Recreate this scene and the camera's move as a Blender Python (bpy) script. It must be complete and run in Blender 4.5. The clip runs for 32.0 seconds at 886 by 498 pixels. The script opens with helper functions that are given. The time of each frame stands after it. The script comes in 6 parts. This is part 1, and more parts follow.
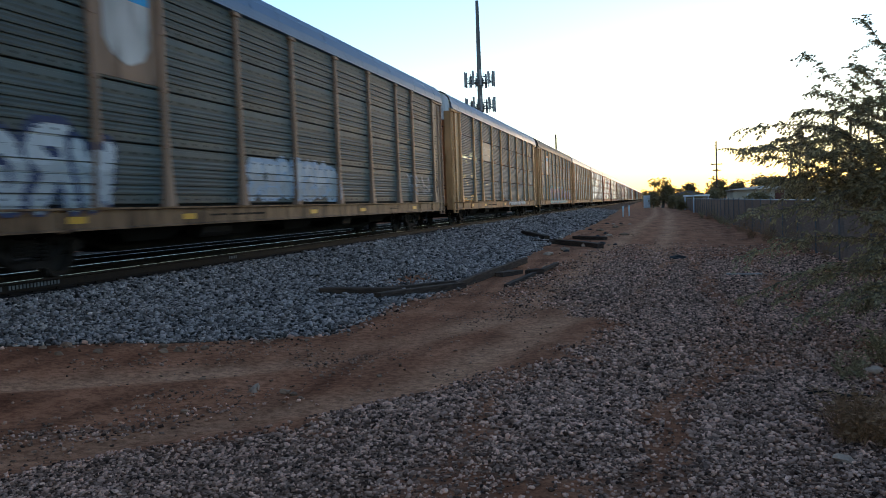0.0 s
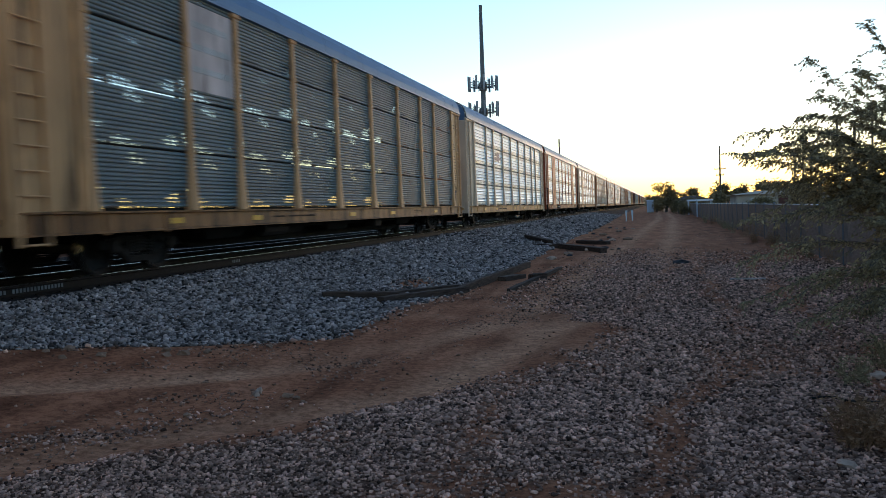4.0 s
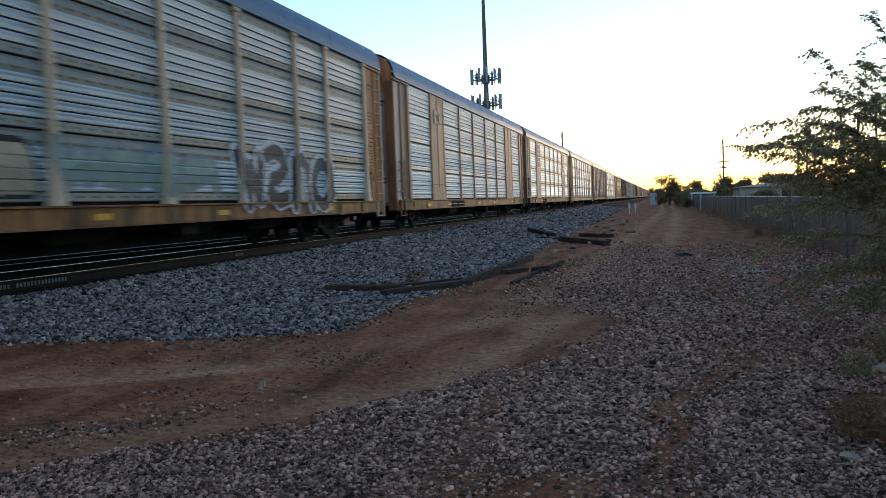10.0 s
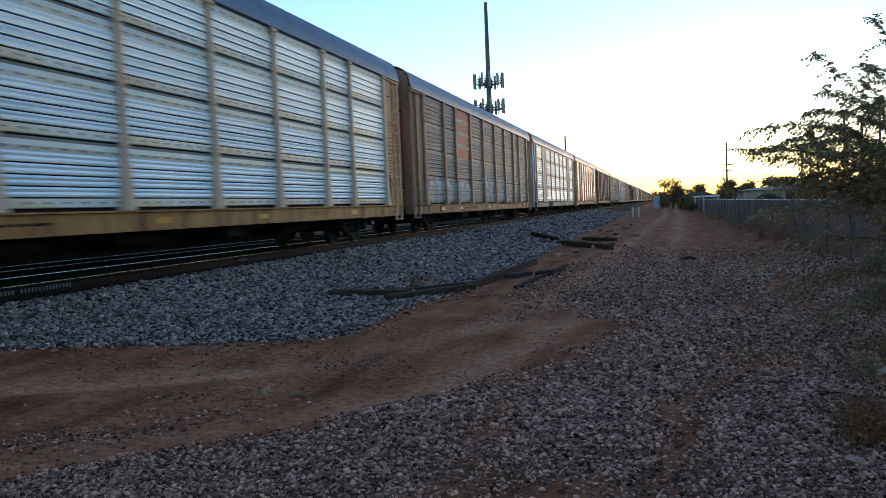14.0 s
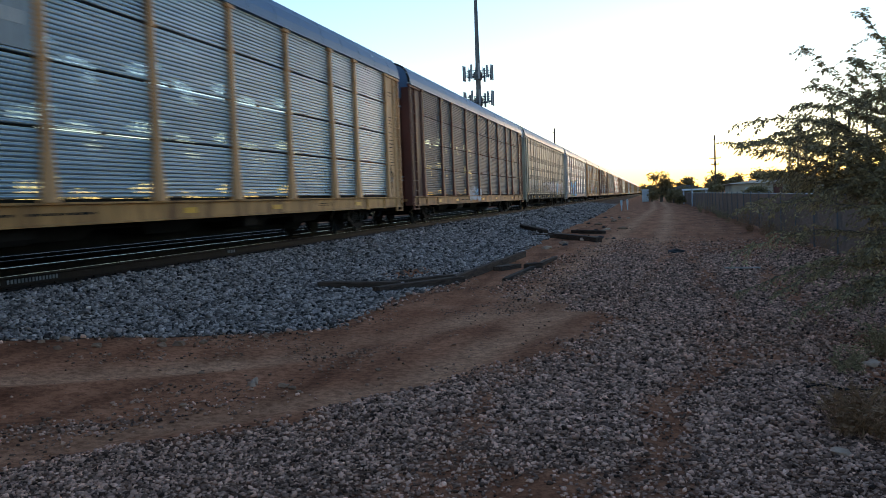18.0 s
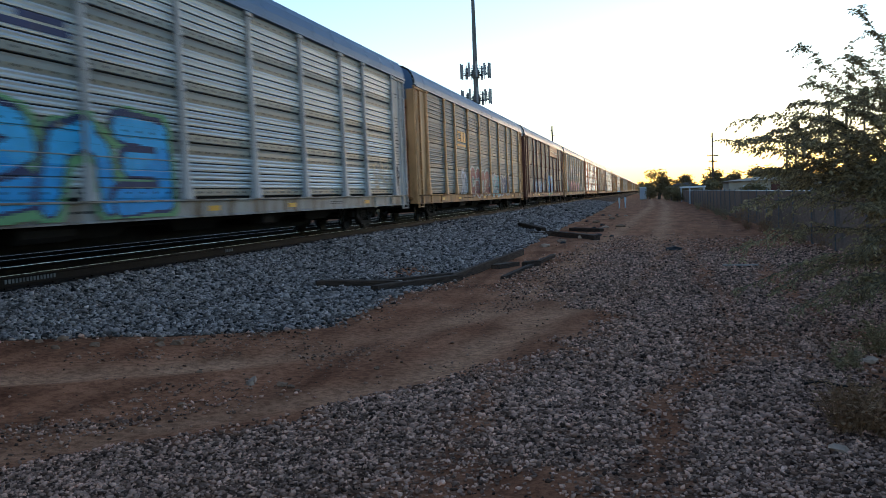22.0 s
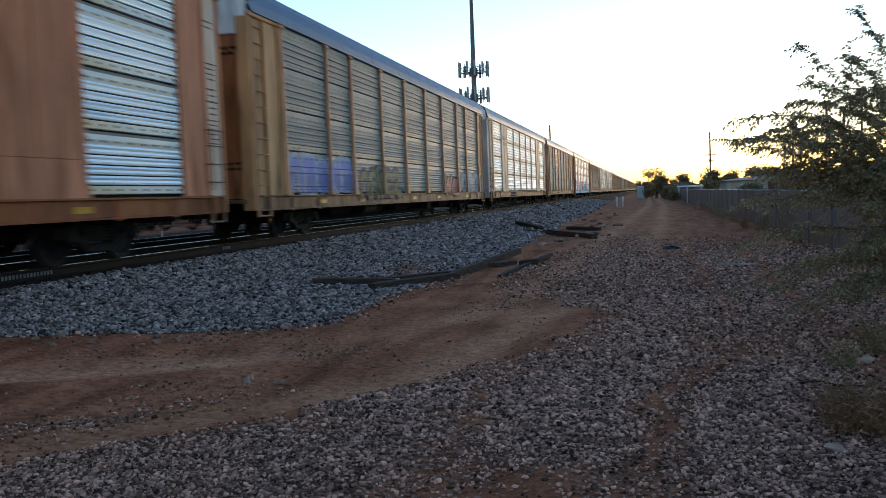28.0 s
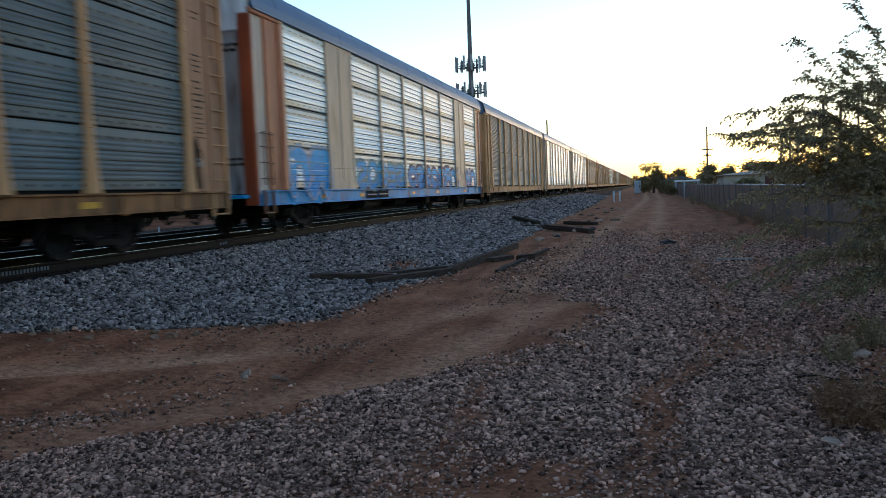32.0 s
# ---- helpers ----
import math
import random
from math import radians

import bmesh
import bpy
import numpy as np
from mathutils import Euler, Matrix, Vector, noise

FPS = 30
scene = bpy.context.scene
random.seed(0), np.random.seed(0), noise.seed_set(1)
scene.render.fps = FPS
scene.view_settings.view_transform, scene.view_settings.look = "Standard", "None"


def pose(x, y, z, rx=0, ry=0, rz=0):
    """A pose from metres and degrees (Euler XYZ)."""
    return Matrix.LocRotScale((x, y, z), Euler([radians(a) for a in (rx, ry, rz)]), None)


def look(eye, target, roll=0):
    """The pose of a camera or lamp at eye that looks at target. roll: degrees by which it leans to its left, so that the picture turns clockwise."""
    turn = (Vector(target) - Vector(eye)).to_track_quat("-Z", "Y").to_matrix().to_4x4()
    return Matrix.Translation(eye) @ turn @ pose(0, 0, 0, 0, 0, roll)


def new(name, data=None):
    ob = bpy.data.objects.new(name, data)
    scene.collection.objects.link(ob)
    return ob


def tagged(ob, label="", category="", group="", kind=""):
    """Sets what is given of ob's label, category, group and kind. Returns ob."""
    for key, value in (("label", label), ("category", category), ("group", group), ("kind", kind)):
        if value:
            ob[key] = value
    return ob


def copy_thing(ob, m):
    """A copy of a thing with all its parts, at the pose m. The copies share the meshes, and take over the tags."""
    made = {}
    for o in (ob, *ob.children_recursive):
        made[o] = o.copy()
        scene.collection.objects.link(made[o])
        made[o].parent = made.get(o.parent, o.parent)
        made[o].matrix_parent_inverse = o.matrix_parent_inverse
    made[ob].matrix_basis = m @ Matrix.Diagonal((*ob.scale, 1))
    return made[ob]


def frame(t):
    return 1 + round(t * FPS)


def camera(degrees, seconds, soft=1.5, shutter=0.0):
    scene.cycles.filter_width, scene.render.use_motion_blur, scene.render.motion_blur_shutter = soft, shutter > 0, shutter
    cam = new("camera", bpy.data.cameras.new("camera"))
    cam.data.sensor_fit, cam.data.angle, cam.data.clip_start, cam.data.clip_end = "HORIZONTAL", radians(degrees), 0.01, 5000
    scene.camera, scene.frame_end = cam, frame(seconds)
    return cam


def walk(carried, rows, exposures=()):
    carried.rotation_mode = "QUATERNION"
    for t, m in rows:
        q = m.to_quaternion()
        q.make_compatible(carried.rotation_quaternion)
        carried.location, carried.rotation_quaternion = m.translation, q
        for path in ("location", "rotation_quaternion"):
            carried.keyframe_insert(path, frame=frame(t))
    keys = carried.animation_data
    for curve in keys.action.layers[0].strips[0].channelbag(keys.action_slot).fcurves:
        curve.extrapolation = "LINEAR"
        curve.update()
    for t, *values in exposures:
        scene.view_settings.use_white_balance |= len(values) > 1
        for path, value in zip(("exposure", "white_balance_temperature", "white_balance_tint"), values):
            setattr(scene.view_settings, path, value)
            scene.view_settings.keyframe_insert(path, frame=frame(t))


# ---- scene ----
# The place is laid out with +y along the railway line and +x towards the dirt road; z = 0 is the road under the camera.
EYE_Z = 1.60
RAIL_Z = 0.746      # top of rail
TRACK_X = -9.75     # centre of the near track
cam = camera(54.09, 32.0, soft=0.5, shutter=0.33)
# seconds, yaw, pitch, roll: the camera is held in the hand at one spot
WALK = [
    (0, 13.60, -2.81, 2.15), (0.5, 13.69, -2.91, 2.04), (1, 14.13, -2.88, 2.15), (1.5, 13.82, -2.32, 2.15), (2, 13.85, -2.34, 2.12),
    (2.5, 13.87, -2.51, 2.11), (3, 13.69, -2.45, 2.12), (3.5, 13.80, -2.53, 2.07), (5.5, 13.81, -2.45, 2.00), (6, 14.03, -2.36, 2.10),
    (6.5, 13.39, -2.38, 1.92), (7, 13.58, -2.57, 2.08), (7.5, 13.57, -2.59, 2.18), (8, 13.21, -2.70, 2.01), (8.5, 13.72, -2.80, 2.22),
    (9, 14.03, -2.84, 2.08), (9.5, 14.11, -3.10, 2.22), (10, 14.00, -2.97, 2.14), (10.5, 14.15, -3.14, 2.22), (11, 14.12, -3.01, 2.17),
    (11.5, 14.14, -2.93, 2.29), (12, 14.10, -2.86, 2.22), (12.5, 14.44, -2.92, 2.34), (13, 14.44, -2.71, 2.42), (13.5, 14.24, -2.66, 2.19),
    (14, 14.22, -2.67, 2.37), (14.5, 14.28, -2.70, 2.47), (15, 14.24, -2.84, 2.36), (15.5, 13.77, -2.84, 2.43), (17.5, 13.81, -3.00, 2.16),
    (18, 13.50, -3.21, 2.17), (18.5, 13.17, -3.30, 2.07), (19, 13.28, -3.51, 2.06), (19.5, 13.39, -3.51, 2.22), (20, 13.06, -3.50, 2.09),
    (20.5, 12.94, -3.50, 2.12), (21, 12.89, -3.44, 2.16), (21.5, 13.43, -3.39, 2.27), (22, 13.36, -3.33, 2.34), (22.5, 13.12, -3.37, 2.26),
    (23, 13.14, -3.15, 2.32), (23.5, 13.15, -3.23, 2.43), (24, 13.44, -3.43, 2.32), (24.5, 13.30, -3.51, 2.27), (25, 13.21, -3.37, 2.33),
    (25.5, 13.30, -3.05, 2.30), (27.5, 13.15, -3.36, 2.23), (28, 13.20, -3.45, 2.13), (28.5, 13.15, -3.68, 2.02), (29, 13.34, -3.68, 2.19),
    (29.5, 13.27, -3.59, 2.23), (30, 13.39, -3.68, 2.22), (30.5, 13.34, -3.76, 2.17), (31, 13.30, -3.75, 2.15), (31.5, 13.27, -3.75, 2.22),
    (32, 13.01, -3.79, 2.21),
]
EXPO = 1.76
KELVIN = 6350
# the clip's camera meters by itself: seconds, stops, kelvin
AUTO = [(0, 0.04, 0), (3, -0.02, -50), (5, -0.08, -180), (6, -0.12, -260), (7.5, -0.1, -220), (9, 0.02, -40), (10, 0.06, 20), (12, 0.0, -60), (13, -0.05, -180), (14.5, -0.1, -230), (16.5, 0.0, -60),
        (18, 0.05, -40), (20, 0.14, 40), (21, 0.1, 0), (22, 0.06, 0), (24, 0.12, 80), (25, 0.15, 100), (28, 0.1, 0), (30, 0.07, -30), (32, 0.1, 20)]
walk(cam, [(t, pose(0, 0, EYE_Z, 90 + p, r, y)) for t, y, p, r in WALK], exposures=[(t, EXPO + e, KELVIN + k, 20) for t, e, k in AUTO])

# ---- world and sun ----
world = bpy.data.worlds.new("dusk_sky")
scene.world = world
world.use_nodes = True
wn = world.node_tree
sky = wn.nodes.new("ShaderNodeTexSky")
sky.sky_type = "NISHITA"
sky.sun_disc = False
SUN_EL, SUN_AZ = 3.5, 6.0      # degrees; azimuth clockwise from the line of the track
sky.sun_elevation, sky.sun_rotation = radians(SUN_EL), radians(SUN_AZ)
sky.air_density, sky.dust_density, sky.ozone_density = 1.0, 0.05, 2.4
wn.links.new(sky.outputs[0], wn.nodes["Background"].inputs[0])
wn.nodes["Background"].inputs[1].default_value = 0.15
sun = new("sun", bpy.data.lights.new("sun", "SUN"))
sun.data.energy, sun.data.angle, sun.data.color = 0.10, radians(6.0), (1.0, 0.72, 0.45)
az, el = radians(SUN_AZ), radians(SUN_EL)
sun.matrix_basis = look((0, 0, 30), (-math.sin(az) * math.cos(el), -math.cos(az) * math.cos(el), 30 - math.sin(el)))


# ---- materials ----
def surface(name, low, high, rough=0.7, metal=0.0, scale=3.0, stretch=(1, 1, 1), bump=0.0, bump_scale=60.0,
            stain=None, stain_at=0.62, stain_scale=1.2, stain_stretch=(1, 1, 1), jitter=0.12, island=False, gloss=0.12):
    """A weathered surface: two tones of noise, stains with a shape of their own, grain, and a shift from piece to piece."""
    m = bpy.data.materials.new(name)
    m.use_nodes = True
    nt = m.node_tree
    n, ln = nt.nodes, nt.links.new
    b = n["Principled BSDF"]
    b.inputs["Metallic"].default_value = metal
    b.inputs["Specular IOR Level"].default_value = gloss
    tc = n.new("ShaderNodeTexCoord")
    mp = n.new("ShaderNodeMapping")
    mp.inputs["Scale"].default_value = stretch
    ln(tc.outputs["Object"], mp.inputs["Vector"])
    no = n.new("ShaderNodeTexNoise")
    no.inputs["Scale"].default_value, no.inputs["Detail"].default_value = scale, 6
    ln(mp.outputs[0], no.inputs["Vector"])
    ra = n.new("ShaderNodeValToRGB")
    ra.color_ramp.elements[0].position, ra.color_ramp.elements[1].position = 0.3, 0.7
    ra.color_ramp.elements[0].color, ra.color_ramp.elements[1].color = (*low, 1), (*high, 1)
    ln(no.outputs["Fac"], ra.inputs["Fac"])
    col = ra.outputs["Color"]
    if stain:
        ms = n.new("ShaderNodeMapping")
        ms.inputs["Scale"].default_value = stain_stretch
        ln(tc.outputs["Object"], ms.inputs["Vector"])
        ns = n.new("ShaderNodeTexNoise")
        ns.inputs["Scale"].default_value, ns.inputs["Detail"].default_value = stain_scale, 8
        ns.inputs["Roughness"].default_value = 0.65
        ln(ms.outputs[0], ns.inputs["Vector"])
        rs = n.new("ShaderNodeValToRGB")
        rs.color_ramp.elements[0].position, rs.color_ramp.elements[1].position = stain_at - 0.08, stain_at + 0.1
        ln(ns.outputs["Fac"], rs.inputs["Fac"])
        mx = n.new("ShaderNodeMix")
        mx.data_type = "RGBA"
        mx.inputs["B"].default_value = (*stain, 1)
        ln(rs.outputs["Color"], mx.inputs["Factor"])
        ln(col, mx.inputs["A"])
        col = mx.outputs["Result"]
    if jitter:
        if island:
            src = n.new("ShaderNodeNewGeometry").outputs["Random Per Island"]
        else:
            src = n.new("ShaderNodeObjectInfo").outputs["Random"]
        mr = n.new("ShaderNodeMapRange")
        mr.inputs["To Min"].default_value, mr.inputs["To Max"].default_value = (1 - jitter, 1 + jitter) if jitter < 0.7 else (0.09, 1.95)
        ln(src, mr.inputs["Value"])
        hs = n.new("ShaderNodeHueSaturation")
        ln(mr.outputs[0], hs.inputs["Value"])
        ln(col, hs.inputs["Color"])
        col = hs.outputs["Color"]
    ln(col, b.inputs["Base Color"])
    rr = n.new("ShaderNodeMapRange")
    rr.inputs["To Min"].default_value, rr.inputs["To Max"].default_value = max(0.05, rough - 0.1), min(1, rough + 0.12)
    ln(no.outputs["Fac"], rr.inputs["Value"])
    ln(rr.outputs[0], b.inputs["Roughness"])
    if bump:
        nb = n.new("ShaderNodeTexNoise")
        nb.inputs["Scale"].default_value, nb.inputs["Detail"].default_value = bump_scale, 4
        ln(tc.outputs["Object"], nb.inputs["Vector"])
        bp = n.new("ShaderNodeBump")
        bp.inputs["Strength"].default_value, bp.inputs["Distance"].default_value = bump, 0.02
        ln(nb.outputs["Fac"], bp.inputs["Height"])
        ln(bp.outputs[0], b.inputs["Normal"])
    return m


def paint(name, c, rough=0.55, rust=(0.10, 0.05, 0.03), rust_at=0.60, metal=0.0, spread=0.28):
    lo, hi = [v * (1 - spread) for v in c], [min(0.95, v * (1 + spread)) for v in c]
    return surface(name, lo, hi, rough, metal, 1.6, (1, 1, 0.35), 0.05, 90, rust, rust_at, 2.2, (1.5, 1.5, 0.25), 0.10, gloss=0.12)


M = {
    "silver": surface("galvanised_silver", (0.60, 0.72, 0.775), (0.82, 0.915, 0.95), 0.42, 0.5, 1.1, (1, 0.35, 3.5), 0.04, 40, (0.66, 0.57, 0.36), 0.60, 0.8, (1, 0.35, 2.2), 0.08),
    "zinc": surface("galvanised_zinc", (0.40, 0.485, 0.52), (0.57, 0.655, 0.685), 0.5, 0.4, 1.1, (1, 0.35, 3.5), 0.04, 40, (0.40, 0.34, 0.25), 0.60, 0.8, (1, 0.35, 2.2), 0.08),
    "bluesteel": surface("galvanised_bluish", (0.18, 0.235, 0.28), (0.30, 0.37, 0.42), 0.36, 0.7, 1.3, (1, 0.5, 2.5), 0.04, 40, (0.22, 0.22, 0.20), 0.64, 1.1, (1, 0.4, 1.5), 0.08),
    "pewter": surface("galvanised_pewter", (0.30, 0.35, 0.375), (0.44, 0.495, 0.52), 0.46, 0.6, 1.3, (1, 0.5, 2.5), 0.05, 40, (0.19, 0.18, 0.15), 0.62, 1.1, (1, 0.5, 1.5), 0.08),
    "gray": surface("galvanised_gray", (0.12, 0.138, 0.15), (0.20, 0.22, 0.23), 0.42, 0.7, 1.3, (1, 0.5, 2.5), 0.05, 40, (0.15, 0.135, 0.11), 0.62, 1.1, (1, 0.5, 1.5), 0.08),
    "steel": surface("galvanised_dull", (0.088, 0.113, 0.120), (0.158, 0.19, 0.196), 0.55, 0.25, 1.5, (1, 0.5, 2.5), 0.05, 40, (0.08, 0.07, 0.055), 0.60, 1.1, (1, 0.5, 1.5), 0.10, gloss=0.25),
    "drab": surface("galvanised_drab", (0.15, 0.178, 0.18), (0.25, 0.28, 0.278), 0.5, 0.35, 1.3, (1, 0.5, 2.5), 0.05, 40, (0.13, 0.12, 0.095), 0.62, 1.1, (1, 0.5, 1.5), 0.10),
    "sooty": surface("galvanised_sooty", (0.050, 0.067, 0.069), (0.092, 0.115, 0.115), 0.55, 0.12, 1.5, (1, 0.5, 2.5), 0.05, 40, (0.06, 0.052, 0.042), 0.60, 1.1, (1, 0.5, 1.5), 0.10),
    "umber": surface("perforated_umber", (0.078, 0.084, 0.092), (0.145, 0.148, 0.154), 0.55, 0.2, 1.5, (1, 0.5, 2.5), 0.05, 40, (0.08, 0.055, 0.042), 0.60, 1.1, (1, 0.5, 1.5), 0.10),
    "dark": surface("perforated_dark", (0.068, 0.090, 0.102), (0.125, 0.155, 0.17), 0.55, 0.2, 1.5, (1, 0.5, 2.5), 0.05, 40, (0.07, 0.052, 0.04), 0.60, 1.1, (1, 0.5, 1.5), 0.10),
    "yellow": paint("yellow_paint", (0.62, 0.32, 0.145), rust=(0.12, 0.055, 0.025), rust_at=0.57),
    "cream": paint("cream_paint", (0.64, 0.465, 0.33), rust=(0.38, 0.24, 0.14), rust_at=0.60, spread=0.16),
    "tan": paint("tan_paint", (0.34, 0.32, 0.26), 0.55, rust=(0.26, 0.19, 0.10), rust_at=0.58),
    "orange": paint("orange_paint", (0.47, 0.175, 0.072)),
    "red": paint("red_paint", (0.34, 0.075, 0.03)),
    "salmon": paint("salmon_paint", (0.60, 0.225, 0.12), rust=(0.33, 0.11, 0.05), rust_at=0.55),
    "brown": paint("brown_paint", (0.14, 0.055, 0.042)),
    "buff": paint("buff_paint", (0.29, 0.175, 0.12)),
    "tanpost": paint("tan_orange_paint", (0.52, 0.25, 0.14), rust=(0.22, 0.09, 0.045), rust_at=0.56),
    "maroon": paint("maroon_board", (0.13, 0.032, 0.028)),
    "faded": paint("faded_grey", (0.30, 0.33, 0.35), 0.6),
    "white": paint("white_paint", (0.46, 0.45, 0.445)),
    "dirtytan": paint("dirty_tan_paint", (0.43, 0.275, 0.19), rust=(0.24, 0.125, 0.07), rust_at=0.58, spread=0.2),
    "rustpost": paint("rust_brown_paint", (0.23, 0.105, 0.058)),
    "pale": paint("pale_cream_paint", (0.74, 0.56, 0.44), rust=(0.50, 0.35, 0.24), rust_at=0.62, spread=0.14),
    "capwhite": paint("cap_white", (0.76, 0.72, 0.69), 0.6, rust=(0.42, 0.36, 0.30), rust_at=0.62),
    "blue": paint("blue_paint", (0.012, 0.32, 0.62)),
    "sill_yellow": paint("sill_ochre", (0.31, 0.133, 0.05), rust=(0.085, 0.038, 0.018), rust_at=0.52),
    "sill_gold": paint("sill_gold", (0.46, 0.225, 0.075), rust=(0.16, 0.07, 0.03), rust_at=0.56),
    "sill_buff": paint("sill_brown", (0.22, 0.12, 0.065), rust=(0.06, 0.03, 0.016), rust_at=0.52),
    "sill_red": paint("sill_rust_red", (0.34, 0.10, 0.035), rust=(0.16, 0.05, 0.02), rust_at=0.54),
    "sill_white": paint("sill_grey_white", (0.32, 0.31, 0.29), rust=(0.14, 0.09, 0.05), rust_at=0.56),
    "roof": surface("roof_steel", (0.07, 0.12, 0.20), (0.10, 0.165, 0.26), 0.45, 0.3, 0.5, (1, 0.3, 1), 0.04, 30, (0.13, 0.12, 0.11), 0.66, 0.8, (1, 0.3, 1), 0.06),
    "roof_dark": paint("roof_dark", (0.055, 0.045, 0.042), 0.55),
    "under": surface("underframe_grime", (0.009, 0.008, 0.007), (0.022, 0.019, 0.017), 0.85, 0, 4, jitter=0.1, bump=0.1),
    "wheel": surface("wheel_steel", (0.014, 0.012, 0.011), (0.032, 0.028, 0.026), 0.75, 0.2, 6, jitter=0.05),
    "tread": surface("wheel_tread", (0.3, 0.3, 0.3), (0.45, 0.45, 0.45), 0.25, 1.0, 6, jitter=0),
    # near-black for the shade inside slots, and for holes, panes and lettering
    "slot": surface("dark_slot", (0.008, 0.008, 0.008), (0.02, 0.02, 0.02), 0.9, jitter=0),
    "rail": surface("rusted_rail", (0.010, 0.008, 0.007), (0.022, 0.016, 0.013), 0.75, 0.2, 8, jitter=0, bump=0.1),
    "railhead": surface("polished_rail_head", (0.40, 0.395, 0.38), (0.52, 0.51, 0.49), 0.28, 1.0, 3, jitter=0),
    "dull_head": surface("dull_rail_head", (0.16, 0.14, 0.12), (0.26, 0.23, 0.20), 0.4, 0.8, 3, jitter=0),
    "tie": surface("creosoted_tie", (0.012, 0.010, 0.009), (0.03, 0.025, 0.022), 0.9, 0, 4, (6, 1, 6), 0.3, 30, (0.06, 0.05, 0.042), 0.64, 2, (6, 0.6, 6), 0.2),
    "oldwood": surface("weathered_timber", (0.035, 0.021, 0.015), (0.11, 0.069, 0.049), 0.9, 0, 3, (8, 1, 8), 0.4, 30, (0.03, 0.023, 0.02), 0.6, 2, (6, 0.7, 6), 0.2),
    "stone": surface("crushed_rock", (0.115, 0.088, 0.076), (0.42, 0.325, 0.28), 0.88, 0, 7, gloss=0.1, bump=0.3, bump_scale=120, jitter=0.8, island=True),
    "clod": surface("earth_clod", (0.17, 0.085, 0.055), (0.46, 0.25, 0.165), 0.95, 0, 7, gloss=0.08, bump=0.3, bump_scale=120, jitter=0.6, island=True),
    "roadstone": surface("road_gravel", (0.22, 0.117, 0.08), (0.66, 0.36, 0.25), 0.9, 0, 7, gloss=0.1, bump=0.3, bump_scale=120, jitter=0.85, island=True),
}


# ---- mesh building ----
class Shape:
    """Collects vertices and faces of one mesh."""

    def __init__(self):
        self.v, self.f, self.m = [], [], []

    def face(self, pts, mat=0):
        k = len(self.v)
        self.v.extend(pts)
        self.f.append(tuple(range(k, k + len(pts))))
        self.m.append(mat)

    def hull(self, bottom, top, mat=0):
        """A closed prism between two rings of equal length."""
        k, n = len(self.v), len(bottom)
        self.v.extend(bottom)
        self.v.extend(top)
        self.f.append(tuple(range(k + n - 1, k - 1, -1)))
        self.f.append(tuple(range(k + n, k + 2 * n)))
        for i in range(n):
            j = (i + 1) % n
            self.f.append((k + i, k + j, k + n + j, k + n + i))
        self.m.extend([mat] * (n + 2))
        return self

    def box(self, x0, x1, y0, y1, z0, z1, mat=0, c=0.0):
        if c:
            ring = lambda d, z: [(x0 + d, y0 + c, z), (x0 + c, y0 + d, z), (x1 - c, y0 + d, z), (x1 - d, y0 + c, z),
                                 (x1 - d, y1 - c, z), (x1 - c, y1 - d, z), (x0 + c, y1 - d, z), (x0 + d, y1 - c, z)]
            k = len(self.v)
            for d, z in ((c, z0), (0, z0 + c), (0, z1 - c), (c, z1)):
                self.v.extend(ring(d, z))
            self.f.append(tuple(range(k + 7, k - 1, -1)))
            self.f.append(tuple(range(k + 24, k + 32)))
            self.m.extend([mat] * 2)
            for r in range(3):
                for i in range(8):
                    j = (i + 1) % 8
                    self.f.append((k + 8 * r + i, k + 8 * r + j, k + 8 * r + 8 + j, k + 8 * r + 8 + i))
                    self.m.append(mat)
            return self
        return self.hull([(x0, y0, z0), (x1, y0, z0), (x1, y1, z0), (x0, y1, z0)], [(x0, y0, z1), (x1, y0, z1), (x1, y1, z1), (x0, y1, z1)], mat)

    def tube(self, a, b, r0, r1=None, n=8, mat=0):
        a, b = Vector(a), Vector(b)
        d = (b - a).normalized()
        p = d.orthogonal().normalized()
        q = d.cross(p)
        r1 = r0 if r1 is None else r1
        ring = lambda c, r: [tuple(c + r * (math.cos(2 * math.pi * i / n) * p + math.sin(2 * math.pi * i / n) * q)) for i in range(n)]
        return self.hull(ring(a, r0), ring(b, r1), mat)

    def along_y(self, profile, y0, y1, mat=0, closed=False):
        """Sweeps a profile of (x, z) along y."""
        k, n = len(self.v), len(profile)
        self.v.extend([(x, y0, z) for x, z in profile])
        self.v.extend([(x, y1, z) for x, z in profile])
        for i in range(n if closed else n - 1):
            j = (i + 1) % n
            self.f.append((k + i, k + j, k + n + j, k + n + i))
            self.m.append(mat)
        if closed:
            self.f.append(tuple(range(k + n - 1, k - 1, -1)))
            self.f.append(tuple(range(k + n, k + 2 * n)))
            self.m.extend([mat] * 2)
        return self

    def mesh(self, name, *mats):
        me = bpy.data.meshes.new(name)
        me.from_pydata(self.v, [], self.f)
        for m in mats:
            me.materials.append(M[m] if isinstance(m, str) else m)
        if len(mats) > 1:
            me.polygons.foreach_set("material_index", self.m)
        bm = bmesh.new()
        bm.from_mesh(me)
        bmesh.ops.recalc_face_normals(bm, faces=bm.faces)
        bm.to_mesh(me)
        bm.free()
        me.update()
        return me


def part(name, me, parent, m=None, label=""):
    ob = new(name, me)
    ob.parent = parent
    if m is not None:
        ob.matrix_basis = m
    if label:
        ob["label"] = label
    return ob


